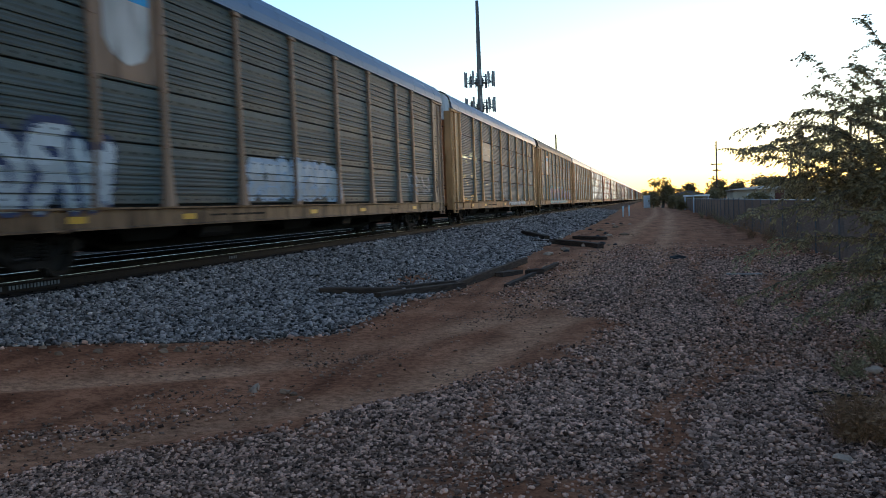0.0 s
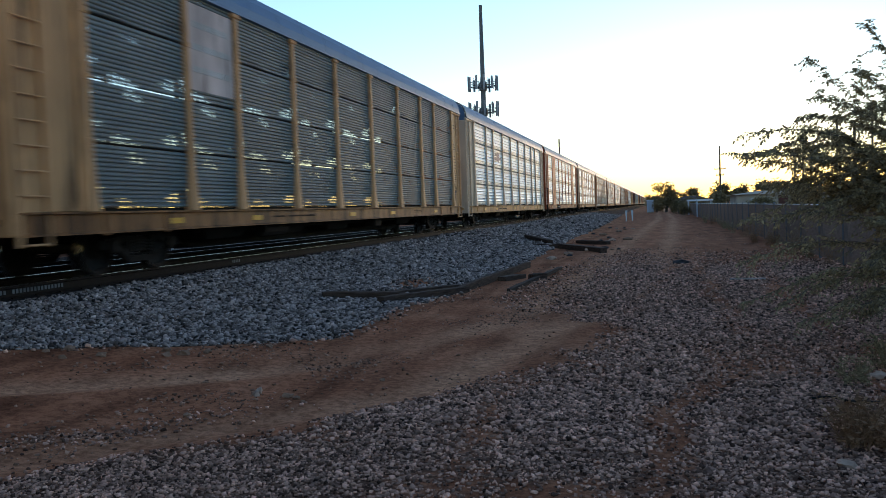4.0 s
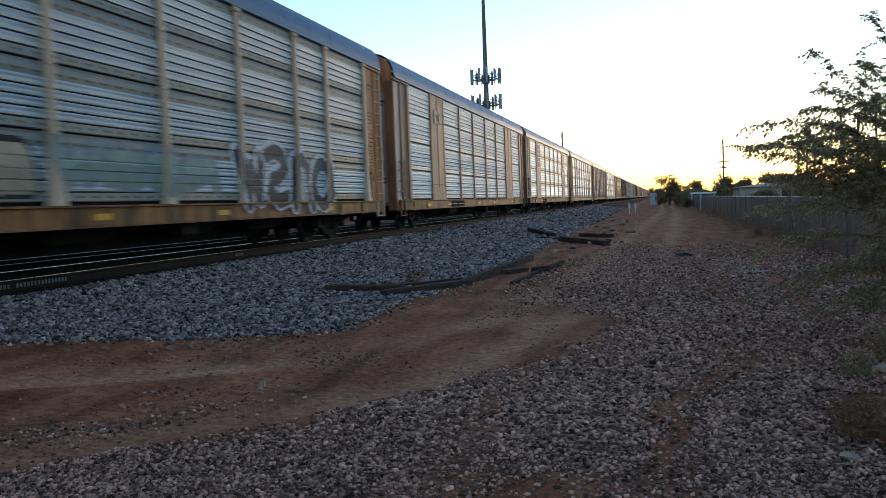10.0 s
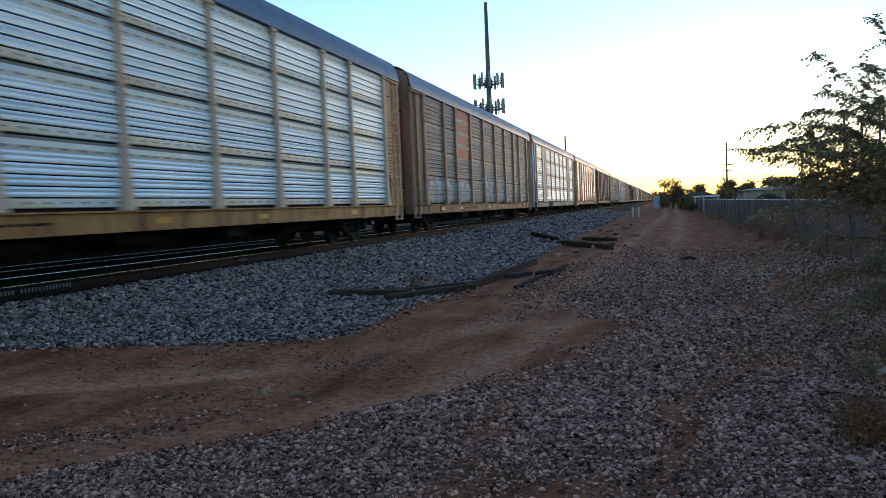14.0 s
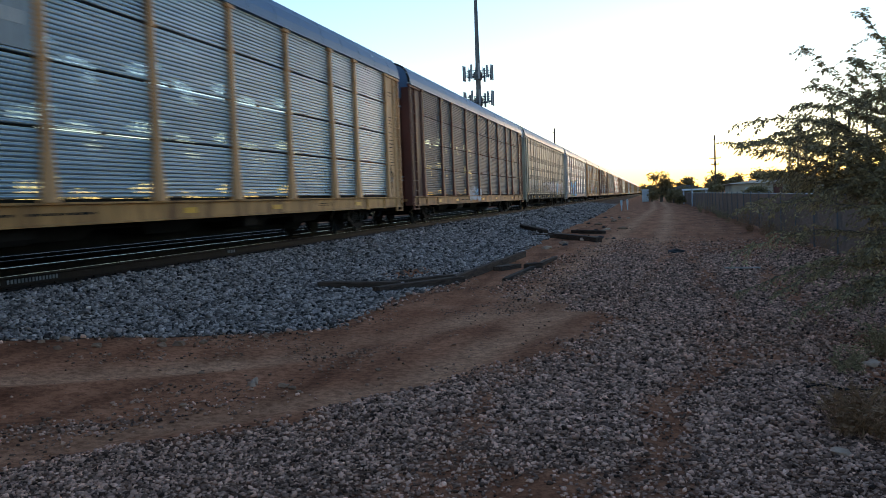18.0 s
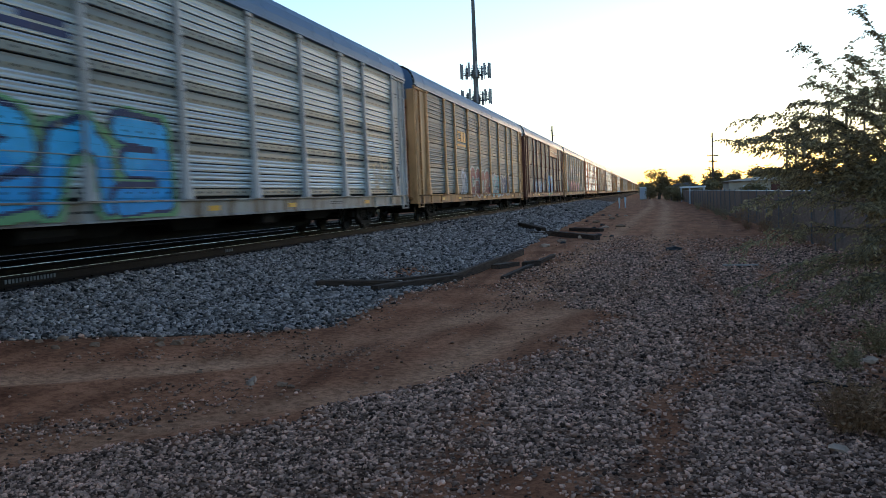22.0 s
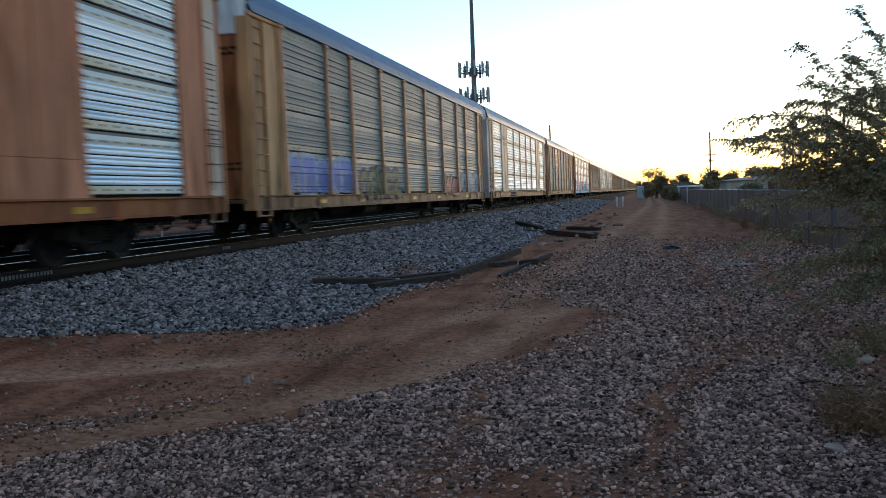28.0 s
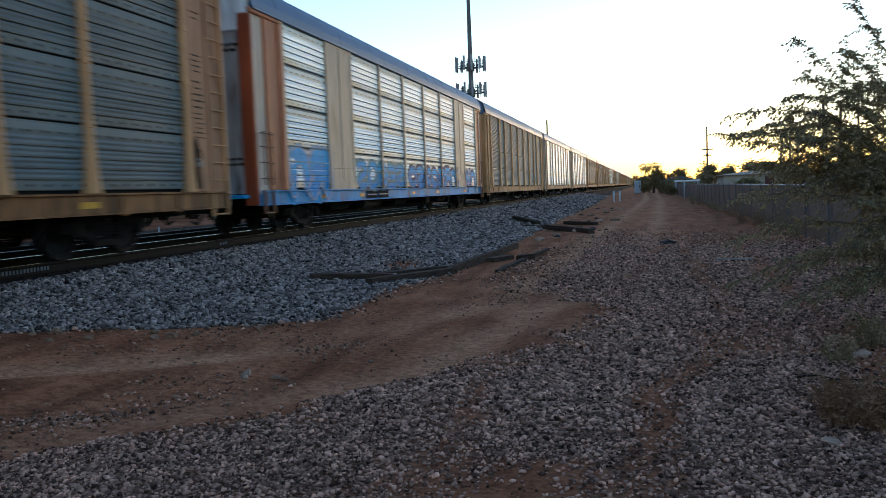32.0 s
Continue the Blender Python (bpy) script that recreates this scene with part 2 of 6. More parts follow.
def thing(name, me, m, label, category, group="", kind=""):
    ob = new(name, me)
    ob.matrix_basis = m
    return tagged(ob, label, category, group, kind)


# ---- ground ----
def lerp_table(v, table):
    xs, ys = [a for a, _ in table], [b for _, b in table]
    return np.interp(v, xs, ys)


BANK = [(-400, -0.2), (-40, -0.1), (-27, 1.25), (-23, 1.0), (-19, 0.62), (-18, 0.52), (-16.6, 0.50), (-12, 0.55), (-8.5, 0.56), (-8.1, 0.53), (-6.8, 0.30), (-5.4, 0.15), (-4.0, 0.04), (-3.0, 0.0), (3, 0.0), (4.5, 0.03), (400, 0.0)]
# edge of the ballast towards the road: y, x
TOE = [(-50, -7.6), (6.5, -7.4), (7.6, -6.85), (8.4, -6.0), (9.1, -4.95), (10.2, -4.05), (11.6, -4.0), (13.2, -4.1), (15.3, -3.7), (18, -3.9), (23.6, -3.7), (36, -4.0), (48, -3.9), (62, -3.9), (85, -4.3), (140, -5.0), (300, -6.0)]
# edge of the gravel spread on the road: y, x
SPREAD = [(-50, -5.2), (3.6, -4.1), (4.4, -3.75), (4.95, -3.6), (5.5, -3.1), (6.0, -2.65), (6.6, -2.2), (7.4, -1.8), (8.6, -1.35), (9.9, -0.95), (11.6, -0.75), (12.6, -1.3), (13.5, -2.3), (15, -3.0), (18, -3.1), (23, -2.6), (30, -1.4), (38, 0.3)]
# middles of the two worn wheel tracks that swing in from the road: y, x
TRACKS = ([(3, -9.4), (5, -7.0), (6.4, -5.5), (7.6, -4.35), (8.8, -3.45), (10.8, -2.6), (12.5, -2.0), (17.9, -1.68), (40, -1.1), (90, 0.2)],
          [(2.5, -6.0), (4.5, -4.35), (5.3, -3.75), (5.95, -3.2), (6.5, -2.78), (7.4, -2.2), (8.8, -1.78), (11.3, -1.4), (17, -0.4), (40, 0.6), (90, 1.6)])


def soft_noise(x, y, s, seed=0.0):
    """Smooth value noise on arrays, from a few turned sine fields."""
    r = np.random.RandomState(int(seed * 10) + 7)
    out = np.zeros_like(x, dtype=float)
    for i in range(7):
        a, p, q = r.uniform(0, 6.283, 3)
        k = s * (0.6 + 0.28 * i)
        out += np.sin((x * math.cos(a) + y * math.sin(a)) * k + p + 1.7 * np.sin((y * math.cos(a) - x * math.sin(a)) * k * 0.7 + q)) / (1 + 0.25 * i)
    return out / 3.2


def ground_z(x, y):
    x, y = np.asarray(x, float), np.asarray(y, float)
    near = np.clip(1 - np.abs(y - 20) / 90, 0, 1)
    z = lerp_table(x, BANK)
    rough = np.where((x > -8.2) & (x < 30), 1.0, 0.0) * near
    z = z + rough * (0.022 * soft_noise(x, y, 1.1, 1) + 0.010 * soft_noise(x, y, 4.0, 2))
    # wheel ruts that swing in from the road and run off by the bank
    for track in TRACKS:
        c = lerp_table(y, track)
        z = z - 0.035 * np.exp(-((x - c) / 0.34) ** 2) * near * (x > -6.8)
        z = z + 0.025 * np.exp(-((x - c - 0.55) / 0.22) ** 2) * near * (x > -6.8)
    return z


def gravel_share(x, y):
    """How much of the ground is covered by loose stone, 0 to 1."""
    n1, n2 = soft_noise(x, y, 0.9, 3), soft_noise(x, y, 3.3, 4)
    toe = np.interp(y, [a for a, _ in TOE], [b for _, b in TOE])
    ball = np.clip((toe - x + 0.15 * n1 + 0.12 * n2) / 0.25 + 0.5, 0, 1) * (x > -18)
    ball = ball * (1 - 0.85 * np.exp(-((x + 4.9) / 0.7) ** 2 - ((y - 17.3) / 1.9) ** 2))     # a bare patch of fines
    sp = np.interp(y, [a for a, _ in SPREAD], [b for _, b in SPREAD])
    road = np.clip((x - sp + 0.25 * n1 + 0.15 * n2) / 0.4 + 0.5, 0, 1)
    road *= np.clip((33 - y + 5 * n1) / 14, 0, 1) * np.clip((7 - x) / 2, 0, 1)
    road *= 1 - 0.5 * np.clip((-1.1 - x + 0.3 * n1) / 0.6, 0, 1) * np.clip((y - 12) / 1.5, 0, 1)      # sparse between the old ties and the road
    # bare wheel lines through the spread
    for pts in ([(3, -0.5), (4.2, -0.2), (5.5, 0.1), (7, 0.35), (8, 0.5), (8.6, 0.85), (11, 0.95), (14, 1.1), (24, 1.0)], [(3, 1.9), (9, 2.0), (24, 2.4)], [(10.5, -1.25), (12.4, -0.7), (15.4, -0.2), (22, 0.4)]):
        c = np.interp(y, [a for a, _ in pts], [b for _, b in pts])
        road *= 1 - 0.7 * np.exp(-((x - c + 0.25 * n1 + 0.1 * n2) / 0.26) ** 2) * np.clip(0.6 + 0.9 * n1, 0, 1)
    road *= 1 - 0.36 * np.clip((x + 0.2 + 0.8 * n2 + 0.4 * n1) / 1.2, 0, 1) * np.clip((10 - y) / 4, 0, 1)      # thinner over the brown verge
    along, across = (x + 3.95) * 0.61 + (y - 5.75) * 0.79, (x + 3.95) * 0.79 - (y - 5.75) * 0.61
    road = np.maximum(road, 0.75 * np.exp(-((across + 0.12 * n1) / 0.24) ** 2 - ((along + 0.2 * n2) / 0.95) ** 2))      # stones spilled between the wheel tracks
    calm = np.clip((16 - y) / 6, 0.25, 1)
    return np.maximum(ball, road * np.clip(0.72 + (0.6 * n1 + 0.25 * n2) * calm, 0.12, 1))


def spaced(pieces):
    out = []
    for a, b, s in pieces:
        out.extend(np.arange(a, b, s))
    out.append(pieces[-1][1])
    return np.array(out)


def build_ground():
    far = [30 * 1.22 ** i for i in range(1, 24)]
    xs = np.concatenate([[-v for v in reversed(far)], spaced([(-30, -16, 0.8), (-16, -10, 0.3), (-10, 5, 0.11), (5, 30, 1.0)]), far])
    ys = np.concatenate([[-v for v in reversed(far[4:])], spaced([(-60, 2, 4.0), (2, 20, 0.11), (20, 45, 0.3), (45, 130, 2.0)]), [130 * 1.2 ** i for i in range(1, 20)]])
    X, Y = np.meshgrid(xs, ys)
    x, y = X.ravel(), Y.ravel()
    z = ground_z(x, y)
    w, h = len(xs), len(ys)
    i = np.arange(w * h).reshape(h, w)
    quads = np.stack([i[:-1, :-1], i[:-1, 1:], i[1:, 1:], i[1:, :-1]], -1).reshape(-1, 4)
    me = bpy.data.meshes.new("ground")
    me.from_pydata(np.stack([x, y, z], 1).tolist(), [], quads.tolist())
    at = me.attributes.new("stone_cover", "FLOAT", "POINT")
    at.data.foreach_set("value", gravel_share(x, y).astype(np.float32))
    # track bed darkened: oily ballast, with the shade under the train painted in
    oil_shade = np.clip((-8.05 - x) / 0.4, 0, 1) * np.clip((x + 16.8) / 1.2, 0, 1)
    wear = np.zeros(len(x))
    for track in TRACKS:
        wear = np.maximum(wear, np.exp(-((x - lerp_table(y, track) + 0.12 * soft_noise(x, y, 1.3, 6)) / 0.36) ** 2))
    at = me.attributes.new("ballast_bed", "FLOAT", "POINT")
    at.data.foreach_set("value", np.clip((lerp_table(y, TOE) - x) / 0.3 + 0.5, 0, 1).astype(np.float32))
    at = me.attributes.new("wheel_wear", "FLOAT", "POINT")
    at.data.foreach_set("value", (wear * np.clip(0.75 + 0.5 * soft_noise(x, y, 1.9, 8), 0, 1)).astype(np.float32))
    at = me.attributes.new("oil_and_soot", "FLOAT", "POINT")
    at.data.foreach_set("value", oil_shade.astype(np.float32))
    me.polygons.foreach_set("use_smooth", [True] * len(me.polygons))
    m = bpy.data.materials.new("dirt_and_gravel")
    m.use_nodes = True
    nt = m.node_tree
    n, ln = nt.nodes, nt.links.new
    b = n["Principled BSDF"]
    b.inputs["Roughness"].default_value, b.inputs["Specular IOR Level"].default_value = 1.0, 0.04
    tc = n.new("ShaderNodeTexCoord")
    def noise_node(scale, detail=8, rough=0.6):
        k = n.new("ShaderNodeTexNoise")
        k.inputs["Scale"].default_value, k.inputs["Detail"].default_value, k.inputs["Roughness"].default_value = scale, detail, rough
        ln(tc.outputs["Object"], k.inputs["Vector"])
        return k.outputs["Fac"]
    def ramp(src, *stops):
        r = n.new("ShaderNodeValToRGB")
        while len(r.color_ramp.elements) < len(stops):
            r.color_ramp.elements.new(0.5)
        for e, (p, c) in zip(r.color_ramp.elements, stops):
            e.position, e.color = p, (*c, 1)
        ln(src, r.inputs["Fac"])
        return r.outputs["Color"]
    dirt = ramp(noise_node(0.7), (0.3, (0.31, 0.105, 0.05)), (0.55, (0.46, 0.175, 0.088)), (0.75, (0.57, 0.25, 0.135)))
    st = n.new("ShaderNodeMapping")
    st.inputs["Scale"].default_value, st.inputs["Rotation"].default_value = (1.6, 0.22, 1), (0, 0, radians(24))
    ln(tc.outputs["Object"], st.inputs["Vector"])
    streak = n.new("ShaderNodeTexNoise")
    streak.inputs["Scale"].default_value, streak.inputs["Detail"].default_value = 1.5, 5
    ln(st.outputs[0], streak.inputs["Vector"])
    worn = n.new("ShaderNodeMix")
    worn.data_type, worn.blend_type = "RGBA", "MULTIPLY"
    worn.inputs["Factor"].default_value = 1.0
    ln(dirt, worn.inputs["A"])
    ln(ramp(streak.outputs["Fac"], (0.34, (0.62, 0.59, 0.58)), (0.52, (1, 1, 1)), (0.68, (1.22, 1.22, 1.22))), worn.inputs["B"])
    packed = n.new("ShaderNodeAttribute")
    packed.attribute_name = "wheel_wear"
    rub = n.new("ShaderNodeMix")
    rub.data_type = "RGBA"
    ln(packed.outputs["Fac"], rub.inputs["Factor"])
    ln(worn.outputs["Result"], rub.inputs["A"])
    ln(ramp(noise_node(3.0), (0.3, (0.52, 0.225, 0.115)), (0.7, (0.76, 0.365, 0.20))), rub.inputs["B"])
    dirt = rub.outputs["Result"]
    crumbs = ramp(noise_node(14, 10, 0.75), (0.42, (0.45, 0.42, 0.42)), (0.56, (1, 1, 1)))
    mul = n.new("ShaderNodeMix")
    mul.data_type, mul.blend_type = "RGBA", "MULTIPLY"
    mul.inputs["Factor"].default_value = 0.8
    ln(dirt, mul.inputs["A"])
    ln(crumbs, mul.inputs["B"])
    vo = n.new("ShaderNodeTexVoronoi")
    vo.inputs["Scale"].default_value = 30
    ln(tc.outputs["Object"], vo.inputs["Vector"])
    cell = n.new("ShaderNodeSeparateColor")
    ln(vo.outputs["Color"], cell.inputs[0])
    # near-black cells put the shade between ballast stones into the ground colour
    gap_shade_grit = ramp(cell.outputs[0], (0.0, (0.010, 0.006, 0.005)), (0.6, (0.04, 0.024, 0.018)), (1.0, (0.20, 0.14, 0.11)))
    fines = ramp(cell.outputs[0], (0.0, (0.07, 0.032, 0.02)), (0.6, (0.20, 0.098, 0.062)), (1.0, (0.52, 0.29, 0.19)))
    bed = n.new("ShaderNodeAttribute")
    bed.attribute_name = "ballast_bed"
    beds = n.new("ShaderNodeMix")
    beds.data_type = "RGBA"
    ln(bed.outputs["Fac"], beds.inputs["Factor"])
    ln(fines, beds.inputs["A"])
    ln(gap_shade_grit, beds.inputs["B"])
    gap_shade_grit = beds.outputs["Result"]
    cover = n.new("ShaderNodeAttribute")
    cover.attribute_name = "stone_cover"
    add = n.new("ShaderNodeMath")
    add.operation = "MULTIPLY_ADD"
    add.inputs[1].default_value, add.inputs[2].default_value = 0.9, -0.45
    ln(noise_node(9), add.inputs[0])
    sm = n.new("ShaderNodeMath")
    ln(add.outputs[0], sm.inputs[0])
    ln(cover.outputs["Fac"], sm.inputs[1])
    edge = n.new("ShaderNodeMapRange")
    edge.inputs["From Min"].default_value, edge.inputs["From Max"].default_value = 0.35, 0.6
    ln(sm.outputs[0], edge.inputs["Value"])
    mx = n.new("ShaderNodeMix")
    mx.data_type = "RGBA"
    ln(edge.outputs[0], mx.inputs["Factor"])
    ln(mul.outputs["Result"], mx.inputs["A"])
    ln(gap_shade_grit, mx.inputs["B"])
    # oily ballast and painted train shade over the ground colour
    oil_shade_mask = n.new("ShaderNodeAttribute")
    oil_shade_mask.attribute_name = "oil_and_soot"
    oil_shade_mix = n.new("ShaderNodeMix")
    oil_shade_mix.data_type = "RGBA"
    oil_shade_mix.inputs["B"].default_value = (0.022, 0.019, 0.018, 1)
    ln(oil_shade_mask.outputs["Fac"], oil_shade_mix.inputs["Factor"])
    ln(mx.outputs["Result"], oil_shade_mix.inputs["A"])
    ln(oil_shade_mix.outputs["Result"], b.inputs["Base Color"])
    bp = n.new("ShaderNodeBump")
    bp.inputs["Strength"].default_value, bp.inputs["Distance"].default_value = 0.55, 0.03
    ln(noise_node(26, 8, 0.7), bp.inputs["Height"])
    ln(bp.outputs[0], b.inputs["Normal"])
    me.materials.append(m)
    thing("ground", me, Matrix(), "reddish dirt road and grey gravel ground beside the railway", "ground", kind="structure")


build_ground()


def scatter_stones(name, zones, mat, label, seed):
    """Crushed stones as small broken blocks; zones: x0, x1, y0, y1, tries, small, large."""
    r = np.random.RandomState(seed)
    P, S = [], []
    for x0, x1, y0, y1, tries, s0, s1, want in zones:
        x, y = r.uniform(x0, x1, tries), r.uniform(y0, y1, tries)
        toe = np.interp(y, [a for a, _ in TOE], [b for _, b in TOE])
        side = (x < toe + 0.3) if want == "bank" else (x > toe + 0.3)
        share = gravel_share(x, y) ** 1.5 if want != "any" else np.clip(soft_noise(x, y, 2.1, 5) - 0.1, 0.03, 0.5)
        if want == "toe":
            share = 0.75 * np.exp(-((x - toe - 0.10) / 0.20) ** 2) * (x > toe - 0.1)
        keep = (r.uniform(0, 1, tries) < share) & (side | (want in ("any", "toe")))
        x, y = x[keep], y[keep]
        s = s0 + (s1 - s0) * r.uniform(0, 1, len(x)) ** 2.2
        P.append(np.stack([x, y, ground_z(x, y) + s * r.uniform(-0.1, 0.6, len(x))], 1))
        S.append(s)
    P, S = np.concatenate(P), np.concatenate(S)
    n = len(P)
    block = np.array([(a, b, c) for c in (-1, 1) for a, b in ((-1, -1), (1, -1), (1, 1), (-1, 1))], float) * 0.56
    V = block[None] + r.uniform(-0.27, 0.27, (n, 8, 3))
    V *= np.stack([r.uniform(0.75, 1.35, n), r.uniform(0.6, 1.1, n), r.uniform(0.4, 0.8, n)], 1)[:, None] * S[:, None, None]
    a, b, c = r.uniform(0, 6.283, n), r.normal(0, 0.3, n), r.normal(0, 0.3, n)
    ca, sa, cb, sb, cc, sc = np.cos(a), np.sin(a), np.cos(b), np.sin(b), np.cos(c), np.sin(c)
    R = np.stack([ca * cb, ca * sb * sc - sa * cc, ca * sb * cc + sa * sc, sa * cb, sa * sb * sc + ca * cc, sa * sb * cc - ca * sc, -sb, cb * sc, cb * cc], 1).reshape(n, 3, 3)
    V = np.einsum("nij,nkj->nki", R, V) + P[:, None]
    F = np.array([(3, 2, 1, 0), (4, 5, 6, 7), (0, 1, 5, 4), (1, 2, 6, 5), (2, 3, 7, 6), (3, 0, 4, 7)])
    F = (F[None] + 8 * np.arange(n)[:, None, None]).reshape(-1)
    me = bpy.data.meshes.new(name)
    me.vertices.add(8 * n)
    me.vertices.foreach_set("co", V.reshape(-1).astype(np.float32))
    me.loops.add(24 * n)
    me.loops.foreach_set("vertex_index", F.astype(np.int32))
    me.polygons.add(6 * n)
    me.polygons.foreach_set("loop_start", np.arange(0, 24 * n, 4, dtype=np.int32))
    me.update(calc_edges=True)
    me.validate()
    me.materials.append(M[mat])
    thing(name, me, Matrix(), label, "gravel", kind="stuff")


scatter_stones("ballast_stones", [(-8.5, -3.4, 6.0, 12, 33000, 0.021, 0.048, "bank"), (-8.5, -3.4, 12, 20, 29000, 0.026, 0.058, "bank"), (-8.5, -3.4, 20, 32, 24000, 0.042, 0.085, "bank"), (-8.5, -3.4, 32, 60, 20000, 0.06, 0.12, "bank"), (-8.5, -3.6, 60, 120, 16000, 0.09, 0.17, "bank")],
               "stone", "blue-grey crushed rock ballast on the railway bank", 3)
scatter_stones("road_stones", [(-4.6, 2.2, 3.4, 5.6, 50000, 0.010, 0.024, "road"), (-4.0, 2.6, 5.6, 8, 52000, 0.011, 0.028, "road"), (-3.2, 3.4, 8, 13, 70000, 0.013, 0.032, "road"), (-2.8, 5, 13, 34, 90000, 0.018, 0.040, "road"), (-8.0, -3.2, 6.0, 20, 7000, 0.018, 0.055, "toe")],
               "roadstone", "grey gravel spread over the dirt road", 4)
scatter_stones("dirt_clods", [(-7.2, -1.2, 4.0, 16, 42000, 0.005, 0.026, "any"), (-5.0, 3.5, 16, 45, 5000, 0.012, 0.045, "any")], "clod", "small brown clods and pebbles strewn over the dirt", 6)

# ---- railway tracks ----
RAIL_PROFILE = [(-0.075, -0.186), (0.075, -0.186), (0.075, -0.175), (0.012, -0.15), (0.010, -0.045), (0.036, -0.034), (0.037, -0.006), (0.030, 0.0), (-0.030, 0.0), (-0.037, -0.006), (-0.036, -0.034), (-0.010, -0.045), (-0.012, -0.15), (-0.075, -0.175)]


def railway(name, cx, z, label, head):
    root = thing(name, None, pose(cx, 0, z), label, "railway track", kind="structure")
    for side in (0.7525, -0.7525):
        s = Shape()
        s.along_y(RAIL_PROFILE, -300, 1500, closed=True)
        s.m = [1 if abs(i - 7) < 1 else 0 for i in range(len(s.f))]
        part("rail", s.mesh("rail", "rail", head), root, pose(side, 0, 0))
    tie = Shape().box(-1.3, 1.3, -0.115, 0.115, -0.36, -0.183, c=0.012).mesh("tie", "tie")
    plate = Shape()
    for sx in (0.7525, -0.7525):
        plate.box(sx - 0.17, sx + 0.17, -0.09, 0.09, -0.19, -0.178, c=0.004)
        for d in (-0.12, 0.12):
            plate.box(sx + d - 0.015, sx + d + 0.015, -0.05, -0.02, -0.18, -0.155)
    plate = plate.mesh("tie_plate", "rail")
    rnd = random.Random(5)
    for i in range(130):
        t = part("tie", tie, root, pose(rnd.uniform(-0.04, 0.04), 3.0 + 0.50 * i, rnd.uniform(-0.012, 0.0), 0, 0, rnd.uniform(-1, 1)))
        if cx > -12:
            part("tie_plate", plate, t)
    far = Shape()
    for i in range(400):
        y = 68.0 + 0.50 * i
        far.box(-1.3, 1.3, y - 0.115, y + 0.115, -0.36, -0.185)
    part("ties_far_off", far.mesh("ties_far_off", "tie"), root)["kind"] = "stuff"
    return root


near_track = railway("railway_track", TRACK_X, RAIL_Z, "worn steel rails on dark wooden ties, railheads polished", "railhead")
railway("railway_track", TRACK_X - 4.35, RAIL_Z - 0.08, "second pair of steel rails beyond the passing train", "dull_head")
for y0, y1 in ((10.55, 11.6), (17.2, 17.5), (10.0, 10.4)):      # paint marks on the web of the near rail
    s = Shape()
    y = y0
    while y < y1:
        s.box(0.762, 0.768, y, y + 0.045, -0.115, -0.055)
        y += 0.075
    part("paint_mark", s.mesh("paint_mark", surface("chalky_paint", (0.10, 0.10, 0.10), (0.18, 0.18, 0.18), 0.9, jitter=0)), near_track, None, "faded pale paint marks on the rail")["kind"] = "stuff"

# ---- the train ----
CAR = 28.6                      # coupled length of one car
FIRST = 34.6 + 15.1 - CAR       # where the middle of the first car stands at the start
HALF = 13.65                    # half the body's length
SIDE = 1.50                     # outer face of the side panels from the car's middle
POSTS = [-12.0, -9.05, -7.1, -4.25, -1.45, 1.45, 4.25, 7.1, 9.05, 12.0]
TIERS = [(1.085, 2.065), (2.095, 3.03), (3.06, 4.02), (4.05, 5.0)]
CACHE = {}


def cached(key, make):
    if key not in CACHE:
        CACHE[key] = make()
    return CACHE[key]


def gone(t):
    """Metres that the train has rolled at t seconds."""
    return 20.838 * t + 0.00914 * t * t


def panel_profile(style, h):
    """Outline (x, z) of a side panel from its lower to its upper edge; x is measured inwards from the face."""
    pts = []
    if style == "fine":             # closely ribbed, perforated
        n = round(h / 0.072)
        p = h / n
        for i in range(n):
            z = i * p
            pts += [(-0.004, z + 0.06 * p), (0.004, z + 0.22 * p), (0.006, z + 0.40 * p), (0.0, z + 0.64 * p), (-0.016, z + 0.76 * p), (-0.016, z + 0.97 * p)]
    elif style == "smooth":
        pts = [(0, 0), (0, h)]
    else:                           # plain foot, four slots with double-ridged slats between them, plain top band, shadowed lip
        foot, lip, band, gap = 0.135, 0.045, 0.165, 0.017
        p = (h - foot - lip - band) / 4
        pts = [(-0.006, 0.0), (0.0, 0.012), (-0.002, foot - 0.004)]
        for i in range(4):
            z, q = foot + i * p, p - gap
            pts += [(-0.032, z), (-0.032, z + gap), (0.004, z + gap + 0.004), (0.009, z + gap + 0.26 * q), (-0.001, z + gap + 0.5 * q), (0.007, z + gap + 0.76 * q), (-0.006, z + p - 0.003)]
        z = foot + 4 * p
        pts += [(-0.008, z + 0.01), (0.002, z + 0.5 * band), (-0.004, h - lip - 0.004), (-0.014, h - lip), (-0.016, h)]
    return pts


